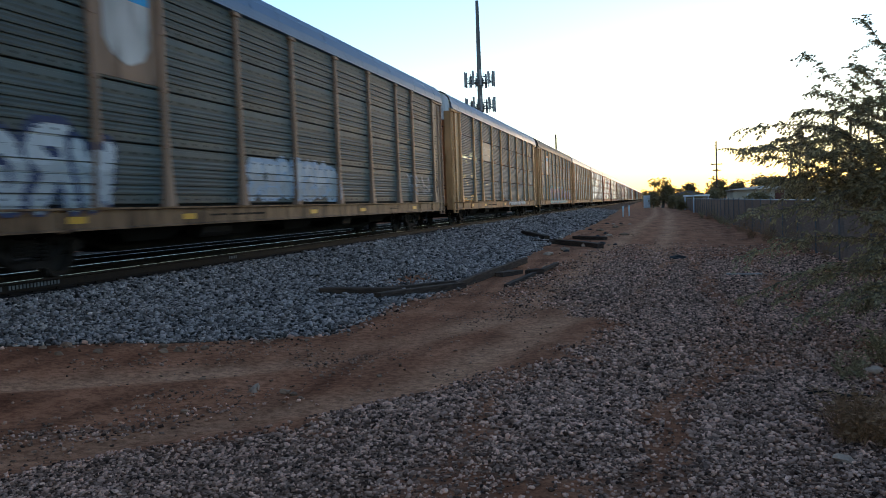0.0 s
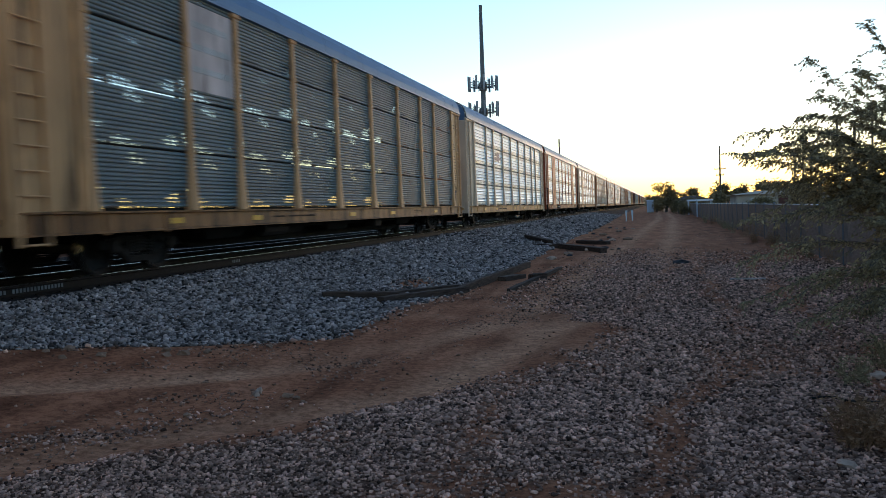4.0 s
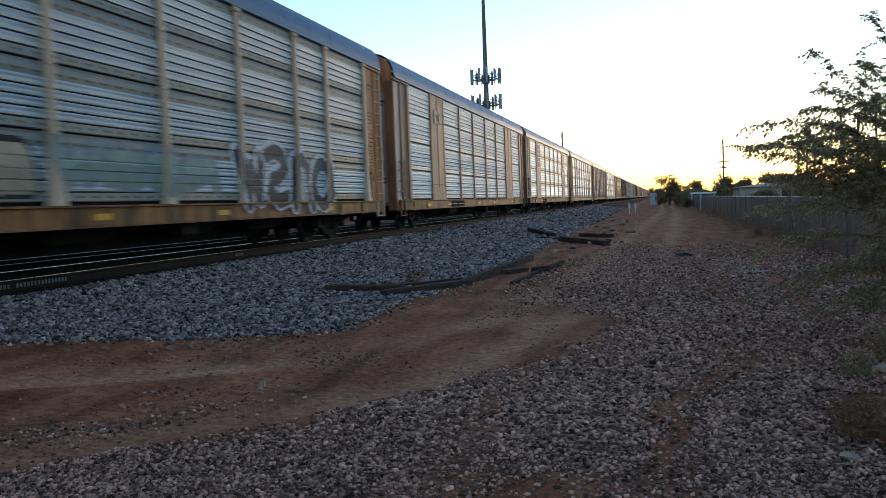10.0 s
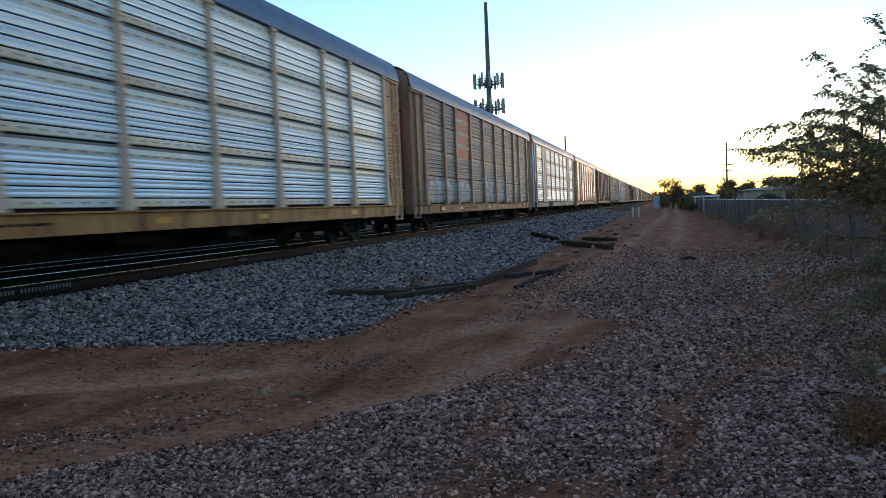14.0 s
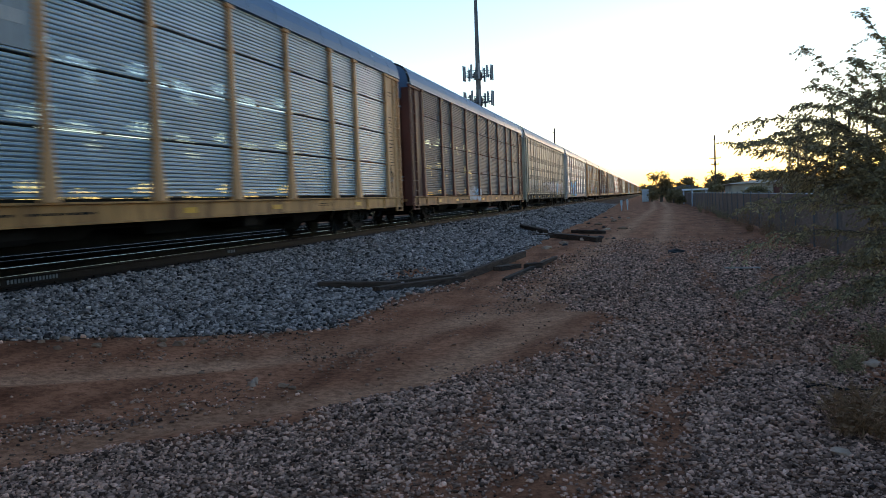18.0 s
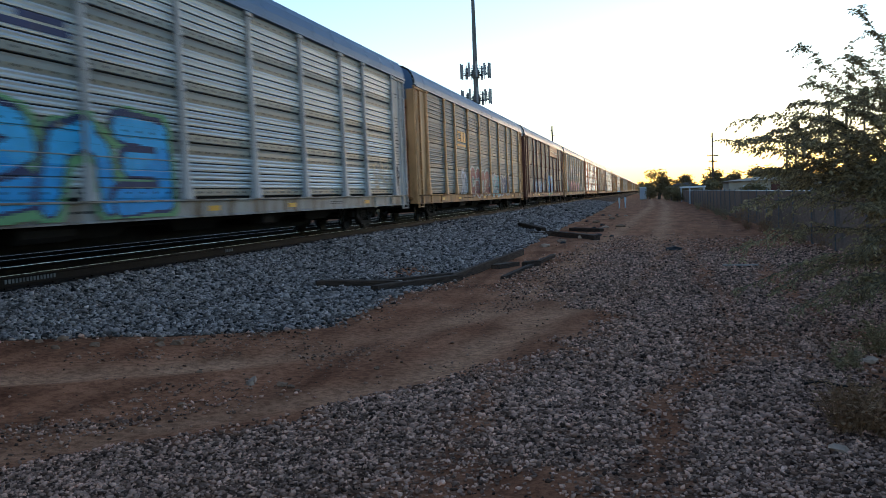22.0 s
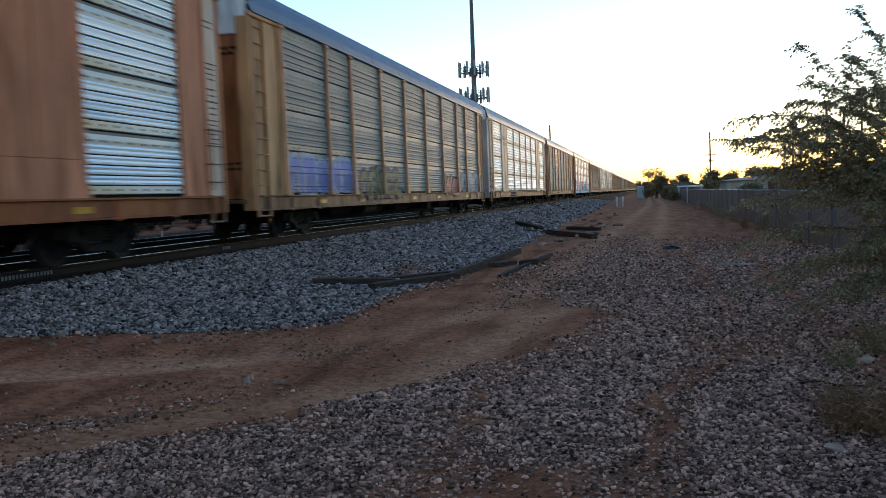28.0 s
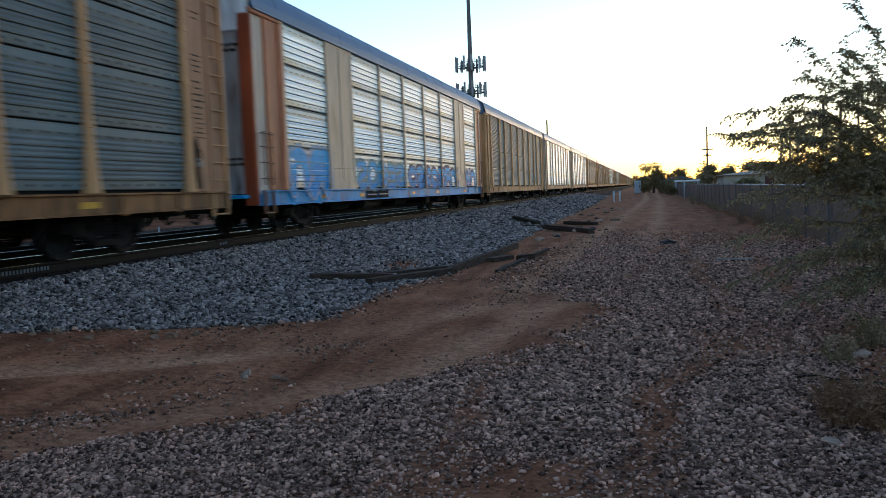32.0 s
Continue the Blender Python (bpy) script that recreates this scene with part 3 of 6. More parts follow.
def panel_mesh(style, w, h, mat):
    def make():
        s = Shape()
        prof = panel_profile(style, h)
        s.along_y([(-0.05, 0)] + prof + [(-0.05, h)], -w / 2, w / 2)
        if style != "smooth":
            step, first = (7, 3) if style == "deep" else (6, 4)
            for i in range(first, len(prof) - 6, step):      # recessed faces coloured near-black for the shade inside the slots
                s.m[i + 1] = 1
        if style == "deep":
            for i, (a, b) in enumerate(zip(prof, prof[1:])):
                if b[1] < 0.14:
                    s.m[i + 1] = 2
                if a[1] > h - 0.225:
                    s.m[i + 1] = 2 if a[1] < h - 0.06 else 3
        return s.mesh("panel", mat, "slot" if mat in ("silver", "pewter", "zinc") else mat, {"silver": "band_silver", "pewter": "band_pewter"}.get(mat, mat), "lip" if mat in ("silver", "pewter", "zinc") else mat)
    return cached(("panel", style, round(w, 2), round(h, 2), mat), make)


def holes_mesh(skip):
    """Rows of dark drain holes along the plain bands of a whole side."""
    def make():
        s = Shape()
        for i, (a, b) in enumerate(zip(POSTS, POSTS[1:])):
            if i in skip:
                continue
            k = int((b - a) / 0.36)
            for z0, z1 in TIERS:
                for row in (z0 + 0.07, z1 - 0.15):
                    for j in range(k):
                        y = a + (j + 0.5) * (b - a) / k
                        s.face([(0.0, y - 0.045, row - 0.016), (0.0, y + 0.045, row - 0.016), (0.0, y + 0.045, row + 0.016), (0.0, y - 0.045, row + 0.016)])
        return s.mesh("perforation", "slot")
    return cached(("holes", skip), make)


def post_mesh(kind, mat):
    def make():
        s = Shape()
        z0, z1 = 1.03, 5.03
        if kind == "flared":
            ring = lambda z, w, d: [(-0.02, -w, z), (d, -w * 0.75, z), (d, w * 0.75, z), (-0.02, w, z)]
            s.hull(ring(z0, 0.19, 0.10), ring(z0 + 0.28, 0.15, 0.085))
            s.hull(ring(z0 + 0.28, 0.15, 0.085), ring(z0 + 0.85, 0.085, 0.065))
            s.hull(ring(z0 + 0.85, 0.085, 0.065), ring(z1 - 0.12, 0.075, 0.06))
            s.box(-0.02, 0.085, -0.15, 0.15, z1 - 0.14, z1 - 0.05, c=0.015)
            for z in (2.08, 3.045, 4.035):
                s.box(0.055, 0.075, -0.085, 0.085, z - 0.05, z + 0.05, c=0.006)
        else:
            s.box(-0.02, 0.045, -0.07, 0.07, z0, z1, c=0.012)
            for i in range(20):
                z = 1.2 + i * 0.19
                for y in (-0.1, 0.1):
                    s.box(-0.005, 0.02, y - 0.035, y + 0.035, z - 0.018, z + 0.018)
        return s.mesh("post", mat)
    return cached(("post", kind, mat), make)


def sill_mesh(mat):
    def make():
        s = Shape()
        s.along_y([(-0.12, 0.69), (0.03, 0.69), (0.03, 0.71), (0.0, 0.73), (0.0, 0.99), (0.06, 1.0), (0.06, 1.03), (-0.12, 1.03)], -HALF + 0.25, HALF - 0.25, closed=True)
        for y in (-11.6, -9.9, 9.9, 11.6):
            s.box(-0.02, 0.025, y - 0.08, y + 0.08, 0.66, 0.98, c=0.01)
        return s.mesh("side_sill", mat)
    return cached(("sill", mat), make)


def roof_mesh(mat):
    def make():
        arc = [(1.54, 5.0), (1.545, 5.06), (1.53, 5.22), (1.46, 5.44), (1.33, 5.62), (1.10, 5.75), (0.75, 5.83), (0.35, 5.865), (0, 5.875)]
        arc = arc + [(-x, z) for x, z in reversed(arc[:-1])]
        s = Shape()
        y, step = -HALF + 0.05, 1.45
        while y < HALF - 0.1:
            y1 = min(y + step, HALF - 0.05)
            s.along_y(arc, y, y1 - 0.05)
            s.along_y([(x * 1.003, z + 0.007) for x, z in arc], y1 - 0.05, y1)
            y = y1
        s.along_y([(1.50, 4.97), (1.575, 4.99), (1.575, 5.055), (1.52, 5.07)], -HALF + 0.1, HALF - 0.1, closed=True)
        s.along_y([(-1.50, 4.97), (-1.575, 4.99), (-1.575, 5.055), (-1.52, 5.07)], -HALF + 0.1, HALF - 0.1, closed=True)
        return s.mesh("roof", mat)
    return cached(("roof", mat), make)


def door_leaf_mesh(mat):
    """One folding leaf of the end doors, a single sheet with pressed ribs; it faces -y."""
    def make():
        outline = [(0.0, 0.06), (0.0, 0.0)]
        for x in (0.30, 0.65, 1.0):
            outline += [(x - 0.05, 0.0), (x - 0.03, -0.035), (x + 0.03, -0.035), (x + 0.05, 0.0)]
        outline += [(1.395, 0.0), (1.395, 0.06)]
        s = Shape()
        s.hull([(x, y, 0.97) for x, y in outline], [(x, y, 4.54) for x, y in outline])
        return s.mesh("end_door", mat)
    return cached(("leaf", mat), make)


def end_cap_mesh(mat):
    def make():
        arc = [(1.44, 4.55), (1.45, 5.2), (1.38, 5.44), (1.25, 5.6), (1.0, 5.72), (0.6, 5.81), (0, 5.84)]
        arc = arc + [(-x, z) for x, z in reversed(arc[:-1])]
        return Shape().hull([(x, 0.0, z) for x, z in arc], [(x, 0.06, z) for x, z in arc]).mesh("end_cap", mat)
    return cached(("cap", mat), make)


def end_step_mesh(mat):
    return cached(("step", mat), lambda: Shape().box(-1.3, 1.3, -0.40, 0.1, 0.86, 0.95, c=0.015).mesh("end_platform", mat))


def ladder_mesh(mat):
    """A ladder in the corner of the side: two stiles and eleven rungs."""
    def make():
        s = Shape()
        for y in (-0.29, 0.29):
            s.box(-0.01, 0.05, y - 0.03, y + 0.03, 1.0, 5.0, c=0.008)
        for i in range(11):
            z = 1.25 + i * 0.345
            s.tube((0.045, -0.29, z), (0.045, 0.29, z), 0.014, n=6)
        for y in (-0.29, 0.29):
            s.box(0.0, 0.06, y - 0.04, y + 0.04, 0.55, 1.0, c=0.01)
        s.tube((0.05, -0.29, 0.58), (0.05, 0.29, 0.58), 0.018, n=6)
        return s.mesh("ladder", mat)
    return cached(("ladder", mat), make)


def grab_mesh(mat):
    def make():
        s = Shape()
        for y in (-0.2, 0.2):
            s.tube((0.06, y, 1.15), (0.06, y, 2.35), 0.016, n=6)
        for z in (1.3, 1.65, 2.0, 2.3):
            s.tube((0.06, -0.3, z), (0.06, 0.3, z), 0.014, n=6)
            for y in (-0.3, 0.3):
                s.tube((0.0, y, z), (0.06, y, z), 0.014, n=6)
        s.box(0.0, 0.06, -0.26, -0.2, 0.5, 1.05, c=0.01).box(0.0, 0.06, 0.2, 0.26, 0.5, 1.05, c=0.01)
        s.tube((0.05, -0.25, 0.53), (0.05, 0.25, 0.53), 0.018, n=6)
        return s.mesh("side_ladder", mat)
    return cached(("grab", mat), make)


def underframe_mesh():
    def make():
        s = Shape()
        belly = [(-HALF, 0.56), (-8.2, 0.56), (-7.0, 0.27), (7.0, 0.27), (8.2, 0.56), (HALF, 0.56), (HALF, 0.93), (-HALF, 0.93)]      # deep-bellied centre sill
        s.hull([(-0.33, y, z) for y, z in belly], [(0.33, y, z) for y, z in belly])
        s.box(-1.42, 1.42, -HALF + 0.2, HALF - 0.2, 0.93, 1.02, c=0.01)
        for i in range(14):
            y = -11.7 + i * 1.8
            s.hull([(-1.4, y - 0.06, 0.80), (1.4, y - 0.06, 0.80), (1.4, y + 0.06, 0.80), (-1.4, y + 0.06, 0.80)],
                   [(-1.4, y - 0.1, 0.94), (1.4, y - 0.1, 0.94), (1.4, y + 0.1, 0.94), (-1.4, y + 0.1, 0.94)])
        for y in (-6.6, -3.3, 0.0, 3.3, 6.6):      # sloped bracing that hangs below the deck
            s.hull([(0.2, y - 0.9, 0.45), (0.9, y - 0.9, 0.45), (0.9, y + 0.5, 0.45), (0.2, y + 0.5, 0.45)],
                   [(0.1, y - 1.5, 0.86), (1.1, y - 1.5, 0.86), (1.1, y + 1.1, 0.86), (0.1, y + 1.1, 0.86)])
        s.tube((0.9, -8, 0.62), (0.9, 8, 0.62), 0.03, n=6)
        s.tube((1.15, -5.6, 0.60), (1.15, -4.4, 0.60), 0.17, n=10)
        s.box(0.95, 1.3, 2.2, 2.8, 0.45, 0.8, c=0.03)
        return s.mesh("underframe", "under")
    return cached("underframe", make)


WHEEL_R = 0.457


def wheelset_mesh():
    def make():
        s = Shape()
        s.tube((-1.02, 0, 0), (1.02, 0, 0), 0.075, n=10)
        for sx in (1, -1):
            x0, n = 0.685 * sx, 28
            prev = None
            for dx, r, mt in ((0.0, 0.10, 0), (0.0, WHEEL_R + 0.025, 0), (0.03, WHEEL_R + 0.025, 0), (0.035, WHEEL_R, 0), (0.135, WHEEL_R - 0.006, 1), (0.135, WHEEL_R - 0.07, 0), (0.09, WHEEL_R - 0.09, 0), (0.07, 0.2, 0), (0.13, 0.16, 0), (0.16, 0.10, 0)):
                ring = []
                for i in range(n):
                    a = 2 * math.pi * i / n
                    ring.append(len(s.v))
                    s.v.append((x0 + dx * sx, r * math.cos(a), r * math.sin(a)))
                if prev:
                    for i in range(n):
                        j = (i + 1) % n
                        s.f.append((prev[i], prev[j], ring[j], ring[i]))
                        s.m.append(mt)
                prev = ring
            for i in range(6):                      # bolts of the bearing cap
                a = math.pi * i / 3
                y, z = 0.055 * math.cos(a), 0.055 * math.sin(a)
                s.box(min(1.02 * sx, 1.05 * sx), max(1.02 * sx, 1.05 * sx), y - 0.014, y + 0.014, z - 0.014, z + 0.014)
        return s.mesh("wheelset", "wheel", "tread")
    return cached("wheelset", make)


AXLES = (-0.87, 0.87)
WHEELSETS = [[], []]


def sideframe_mesh():
    def make():
        s = Shape()
        def bar(pts, x0=-0.07, x1=0.07):
            s.hull([(x0, y, z) for y, z in pts], [(x1, y, z) for y, z in pts])
        bar([(-1.15, 0.42), (-0.72, 0.40), (-0.45, 0.62), (0.45, 0.62), (0.72, 0.40), (1.15, 0.42), (1.12, 0.56), (0.8, 0.60), (0.5, 0.74), (-0.5, 0.74), (-0.8, 0.60), (-1.12, 0.56)])
        bar([(-0.72, 0.42), (-0.38, 0.18), (0.38, 0.18), (0.72, 0.42), (0.62, 0.50), (0.34, 0.28), (-0.34, 0.28), (-0.62, 0.50)])
        for y in (-0.36, 0.36):
            bar([(y - 0.06, 0.25), (y + 0.06, 0.25), (y + 0.06, 0.66), (y - 0.06, 0.66)])
        for y in (-0.2, 0.0, 0.2):
            for i in range(5):
                s.tube((0, y, 0.29 + i * 0.055), (0, y, 0.32 + i * 0.055), 0.085, n=10)
        for y in AXLES:
            s.tube((-0.09, y, WHEEL_R), (0.13, y, WHEEL_R), 0.125, 0.11, n=12)
        return s.mesh("side_frame", "under")
    return cached("sideframe", make)


def endmark_mesh(ink, plated):
    """Blocks of stencilled rows on a corner plate."""
    s = Shape()
    r = random.Random(4)
    y0, y1, x = (-0.66, -0.22, -0.03) if plated else (0.08, 0.50, 0.0)
    for z0, z1, step in ((2.05, 2.5, 0.09), (2.62, 3.18, 0.12), (3.30, 3.62, 0.10), (4.30, 4.52, 0.11)):
        z = z0
        while z < z1:
            a = y0 + r.uniform(0, 0.12)
            while a < y1 - 0.08:
                w = min(r.uniform(0.05, 0.16), y1 - a)
                s.box(x - 0.01, x + 0.004, a, a + w, z, z + step * 0.26)
                a += w + 0.035
            z += step
    return s.mesh("lettering", ink)


def doormark_mesh(ink):
    s = Shape()
    r = random.Random(9)
    for z, a, b, h in ((4.22, 0.62, 1.15, 0.06), (4.10, 0.70, 1.10, 0.06), (1.72, 0.75, 1.20, 0.05), (1.60, 0.75, 1.15, 0.05)):
        while a < b:
            w = r.uniform(0.07, 0.14)
            s.box(a, a + w, -0.041, -0.02, z, z + h)
            a += w + 0.04
    return s.mesh("lettering", ink)


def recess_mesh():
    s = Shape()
    # flat near-black patch stands for the shade inside the brake opening
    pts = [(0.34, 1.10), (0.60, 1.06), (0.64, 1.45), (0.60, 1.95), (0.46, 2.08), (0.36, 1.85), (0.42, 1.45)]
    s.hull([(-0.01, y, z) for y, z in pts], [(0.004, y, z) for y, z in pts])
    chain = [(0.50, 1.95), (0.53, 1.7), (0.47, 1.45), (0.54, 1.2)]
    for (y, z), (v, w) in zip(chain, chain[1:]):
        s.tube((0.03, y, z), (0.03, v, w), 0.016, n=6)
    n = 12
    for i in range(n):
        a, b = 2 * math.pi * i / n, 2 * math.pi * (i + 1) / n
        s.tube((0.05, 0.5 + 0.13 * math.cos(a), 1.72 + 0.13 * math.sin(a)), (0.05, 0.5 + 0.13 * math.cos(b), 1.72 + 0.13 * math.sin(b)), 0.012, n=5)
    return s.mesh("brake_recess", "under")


def coupler_mesh():
    def make():
        s = Shape()
        s.box(-0.12, 0.12, 0.0, 0.62, 0.72, 0.92, c=0.02)
        s.hull([(-0.2, -0.18, 0.66), (0.16, -0.22, 0.66), (0.2, 0.1, 0.66), (-0.16, 0.12, 0.66)], [(-0.2, -0.18, 0.98), (0.16, -0.22, 0.98), (0.2, 0.1, 0.98), (-0.16, 0.12, 0.98)])
        pts = [(0.45, 0.1, 0.75), (0.47, -0.1, 0.5), (0.46, -0.3, 0.36), (0.44, -0.48, 0.42)]
        for a, b in zip(pts, pts[1:]):
            s.tube(a, b, 0.03, n=6)
        return s.mesh("coupler", "under")
    return cached("coupler", make)


# ---- painted lettering and graffiti on the cars ----
def flat(name, mat, quads, x):
    s = Shape()
    for y0, y1, z0, z1 in quads:
        s.box(x - 0.012, x, y0, y1, z0, z1)
    return s.mesh(name, mat)


def stroke_distance(y, z, a, b):
    d = np.array([b[0] - a[0], b[1] - a[1]])
    t = np.clip(((y - a[0]) * d[0] + (z - a[1]) * d[1]) / max(1e-9, d @ d), 0, 1)
    return np.hypot(y - a[0] - t * d[0], z - a[1] - t * d[1])


GRAFFITI = {}


def sprayed(name, c):
    if name not in GRAFFITI:
        GRAFFITI[name] = surface("spray_" + name, [v * 0.85 for v in c], [min(0.95, v * 1.12) for v in c], 0.6, 0.0, 4, bump=0.03, jitter=0, gloss=0.12)
    return GRAFFITI[name]


GLYPHS = [
    [[(0.5 + 0.5 * math.cos(a), 0.5 + 0.5 * math.sin(a)) for a in [k * math.pi / 7 for k in range(15)]]],
    [[(0.5 + 0.5 * math.cos(a), 0.5 + 0.5 * math.sin(a)) for a in [0.9 + k * 0.45 for k in range(11)]], [(0.55, 0.42), (1.0, 0.42), (1.0, 0.1)]],
    [[(0.95, 0.9), (0.6, 1.0), (0.2, 0.92), (0.1, 0.68), (0.4, 0.52), (0.8, 0.42), (0.95, 0.2), (0.6, 0.0), (0.05, 0.1)]],
    [[(0.0, 0.0), (0.08, 0.75), (0.4, 1.0), (0.8, 0.85), (1.0, 0.0)]],
    [[(0.05, 0.0), (0.0, 1.0), (0.7, 0.98), (0.95, 0.75), (0.6, 0.5), (0.1, 0.48)], [(0.45, 0.45), (1.0, 0.0)]],
    [[(0.0, 1.0), (0.25, 0.1), (0.5, 0.8), (0.75, 0.0), (1.0, 1.0)]],
    [[(0.9, 1.0), (0.05, 0.95), (0.0, 0.05), (0.95, 0.0)], [(0.05, 0.5), (0.75, 0.52)]],
]


def scribble(r, y0, y1, z0, z1, loops):
    """A thin tag in one unbroken line of loops and jags."""
    out, h = [], z1 - z0
    for i in range(loops * 9):
        u = i / (loops * 9 - 1)
        a = u * loops * 2 * math.pi
        out.append((y0 + (y1 - y0) * u + 0.5 * (y1 - y0) / loops * math.sin(a) * r.uniform(0.5, 1.0), z0 + h * (0.5 + 0.46 * math.cos(a * 1.13) * r.uniform(0.6, 1))))
    return out


def graffiti(car, style, y0, y1, z0, z1, count, fill, line, back=None, seed=1, bold=0.17, field=False):
    """Sprayed overlapping bubble shapes that follow the ribs of the side; cells of 4 by 3 cm."""
    r = random.Random(seed)
    dy, dz = 0.04, 0.03
    Y, Z = np.meshgrid(np.arange(y0 - 0.2, y1 + 0.2, dy) + dy / 2, np.arange(max(0.74, z0 - 0.15), z1 + 0.15, dz) + dz / 2)
    mats = np.full(Y.shape, -1)
    w, h = (y1 - y0) / count, z1 - z0
    wob = 0.018 * soft_noise(Y, Z, 5.0, seed % 9)
    thin = bold < 0.1
    t = 0.028 if thin else max(0.04, min(0.20, bold * min(w, h) * 0.8))
    rim = 0.0 if thin else (0.05 if h > 0.5 else 0.03)
    lines = []
    if thin:
        lines = [[scribble(r, y0, y1, z0, z1, count)], [scribble(r, y0 + 0.2, y1 - 0.3, z0, z0 + 0.6 * h, max(2, count // 2))]]
    else:
        kinds = []
        for i in range(count):
            kinds.append(r.choice([g for g in range(len(GLYPHS)) if g not in kinds[-2:]]))
            lean, z00, z11 = r.uniform(-0.05, 0.22), z0 + r.uniform(0.0, 0.1) * h + t, z1 - r.uniform(0.0, 0.14) * h - t
            a, b = y0 + i * w + t * 0.8, y0 + (i + 1) * w - t * 0.6
            lines.append([[(b - (b - a) * u - lean * (v - 0.5) * w, z00 + (z11 - z00) * v) for u, v in poly] for poly in GLYPHS[kinds[-1]]])
    if back:
        halo = np.full(Y.shape, 9.0)
        for shape in lines:
            for poly in shape:
                for a, b in zip(poly, poly[1:]):
                    halo = np.minimum(halo, stroke_distance(Y, Z, a, b))
        mats[halo + 3 * wob < t + rim + 0.13] = 2
    if field:      # a rolled-on ground behind the letters
        mats[(Y > y0 + 4 * wob) & (Y < y1 + 5 * wob) & (Z > z0) & (Z < z1 + 3 * wob)] = 2
    shine = 0.55 * h + z0 + 0.25 * h * soft_noise(Y, Z, 2.2, (seed + 4) % 9)
    for shape in lines:
        d = np.full(Y.shape, 9.0)
        for poly in shape:
            for a, b in zip(poly, poly[1:]):
                d = np.minimum(d, stroke_distance(Y, Z, a, b))
        d = d + wob
        if not thin:      # cast side of each shape
            mats[(np.roll(np.roll(d, 2, 0), -2, 1) < t + rim)] = 1
        mats[d < t + rim] = 1
        mats[d < t] = 0
        mats[(d < t) & (Z > shine)] = 3
    # chipped and faded through
    worn = soft_noise(Y, Z, 3.1, (seed + 2) % 9) + 0.6 * soft_noise(Y, Z, 11.0, (seed + 5) % 9)
    mats[worn > (0.95 if thin else 1.15)] = -1
    s = Shape()
    prof = {}
    for z in np.unique(Z):
        lo = 9
        if z < 1.03:
            x = SIDE + 0.03
        else:
            for a, b in TIERS:
                if a <= z <= b:
                    p = panel_profile(style, b - a)
                    zs, xs = [q[1] for q in p], [q[0] for q in p]
                    lo = float(np.interp(z - a, zs, xs))
            x = SIDE + (lo if lo < 1 else -0.03)
        prof[z] = x
    for i, j in np.argwhere(mats >= 0):
        y, z = Y[i, j], Z[i, j]
        x = prof[z]
        if z >= 1.03 and min(abs(y - p) for p in POSTS) < 0.085 + max(0, 1.7 - z) * 0.12:
            x = SIDE + 0.085 + max(0, 1.5 - z) * 0.04
        x += 0.006
        s.face([(x, y - dy / 2, z - dz / 2), (x, y + dy / 2, z - dz / 2), (x, y + dy / 2, z + dz / 2), (x, y - dy / 2, z + dz / 2)], int(mats[i, j]))
    if s.f:
        light = (fill[0] + "_light", tuple(min(0.8, v * 1.25 + 0.02) for v in fill[1]))
        me = s.mesh("graffiti", sprayed(*fill), sprayed(*line), sprayed(*(back or line)), sprayed(*light))
        part("graffiti", me, car, None, "sprayed graffiti in " + fill[0].replace("_", " ") + " with " + line[0].replace("_", " ") + " outlines")["kind"] = "stuff"


WHITE_S, BLACK_S, BLUE_S, PINK_S = ("white", (0.38, 0.41, 0.44)), ("black", (0.025, 0.025, 0.03)), ("blue", (0.01, 0.33, 0.72)), ("pink", (0.48, 0.15, 0.20))
GREY_S, MAROON_S, LILAC_S = ("grey", (0.24, 0.26, 0.29)), ("maroon", (0.20, 0.06, 0.07)), ("lilac", (0.18, 0.22, 0.48))
MAUVE_S, PALE_S, TEAL_S, NAVY_S = ("mauve", (0.30, 0.15, 0.20)), ("pale_blue", (0.32, 0.42, 0.55)), ("teal", (0.12, 0.30, 0.33)), ("navy", (0.03, 0.05, 0.12))


def text_bars(y0, y1, z0, z1, rows, seed):
    """Lettering that cannot be read: short bars in rows."""
    r = random.Random(seed)
    out, h = [], (z1 - z0) / rows
    for i in range(rows):
        y = y0
        while y < y1 - 0.05:
            w = min(r.uniform(0.08, 0.28), y1 - y)
            out.append((y, y + w, z0 + i * h + 0.34 * h, z0 + i * h + 0.62 * h))
            y += w + 0.06
    return out


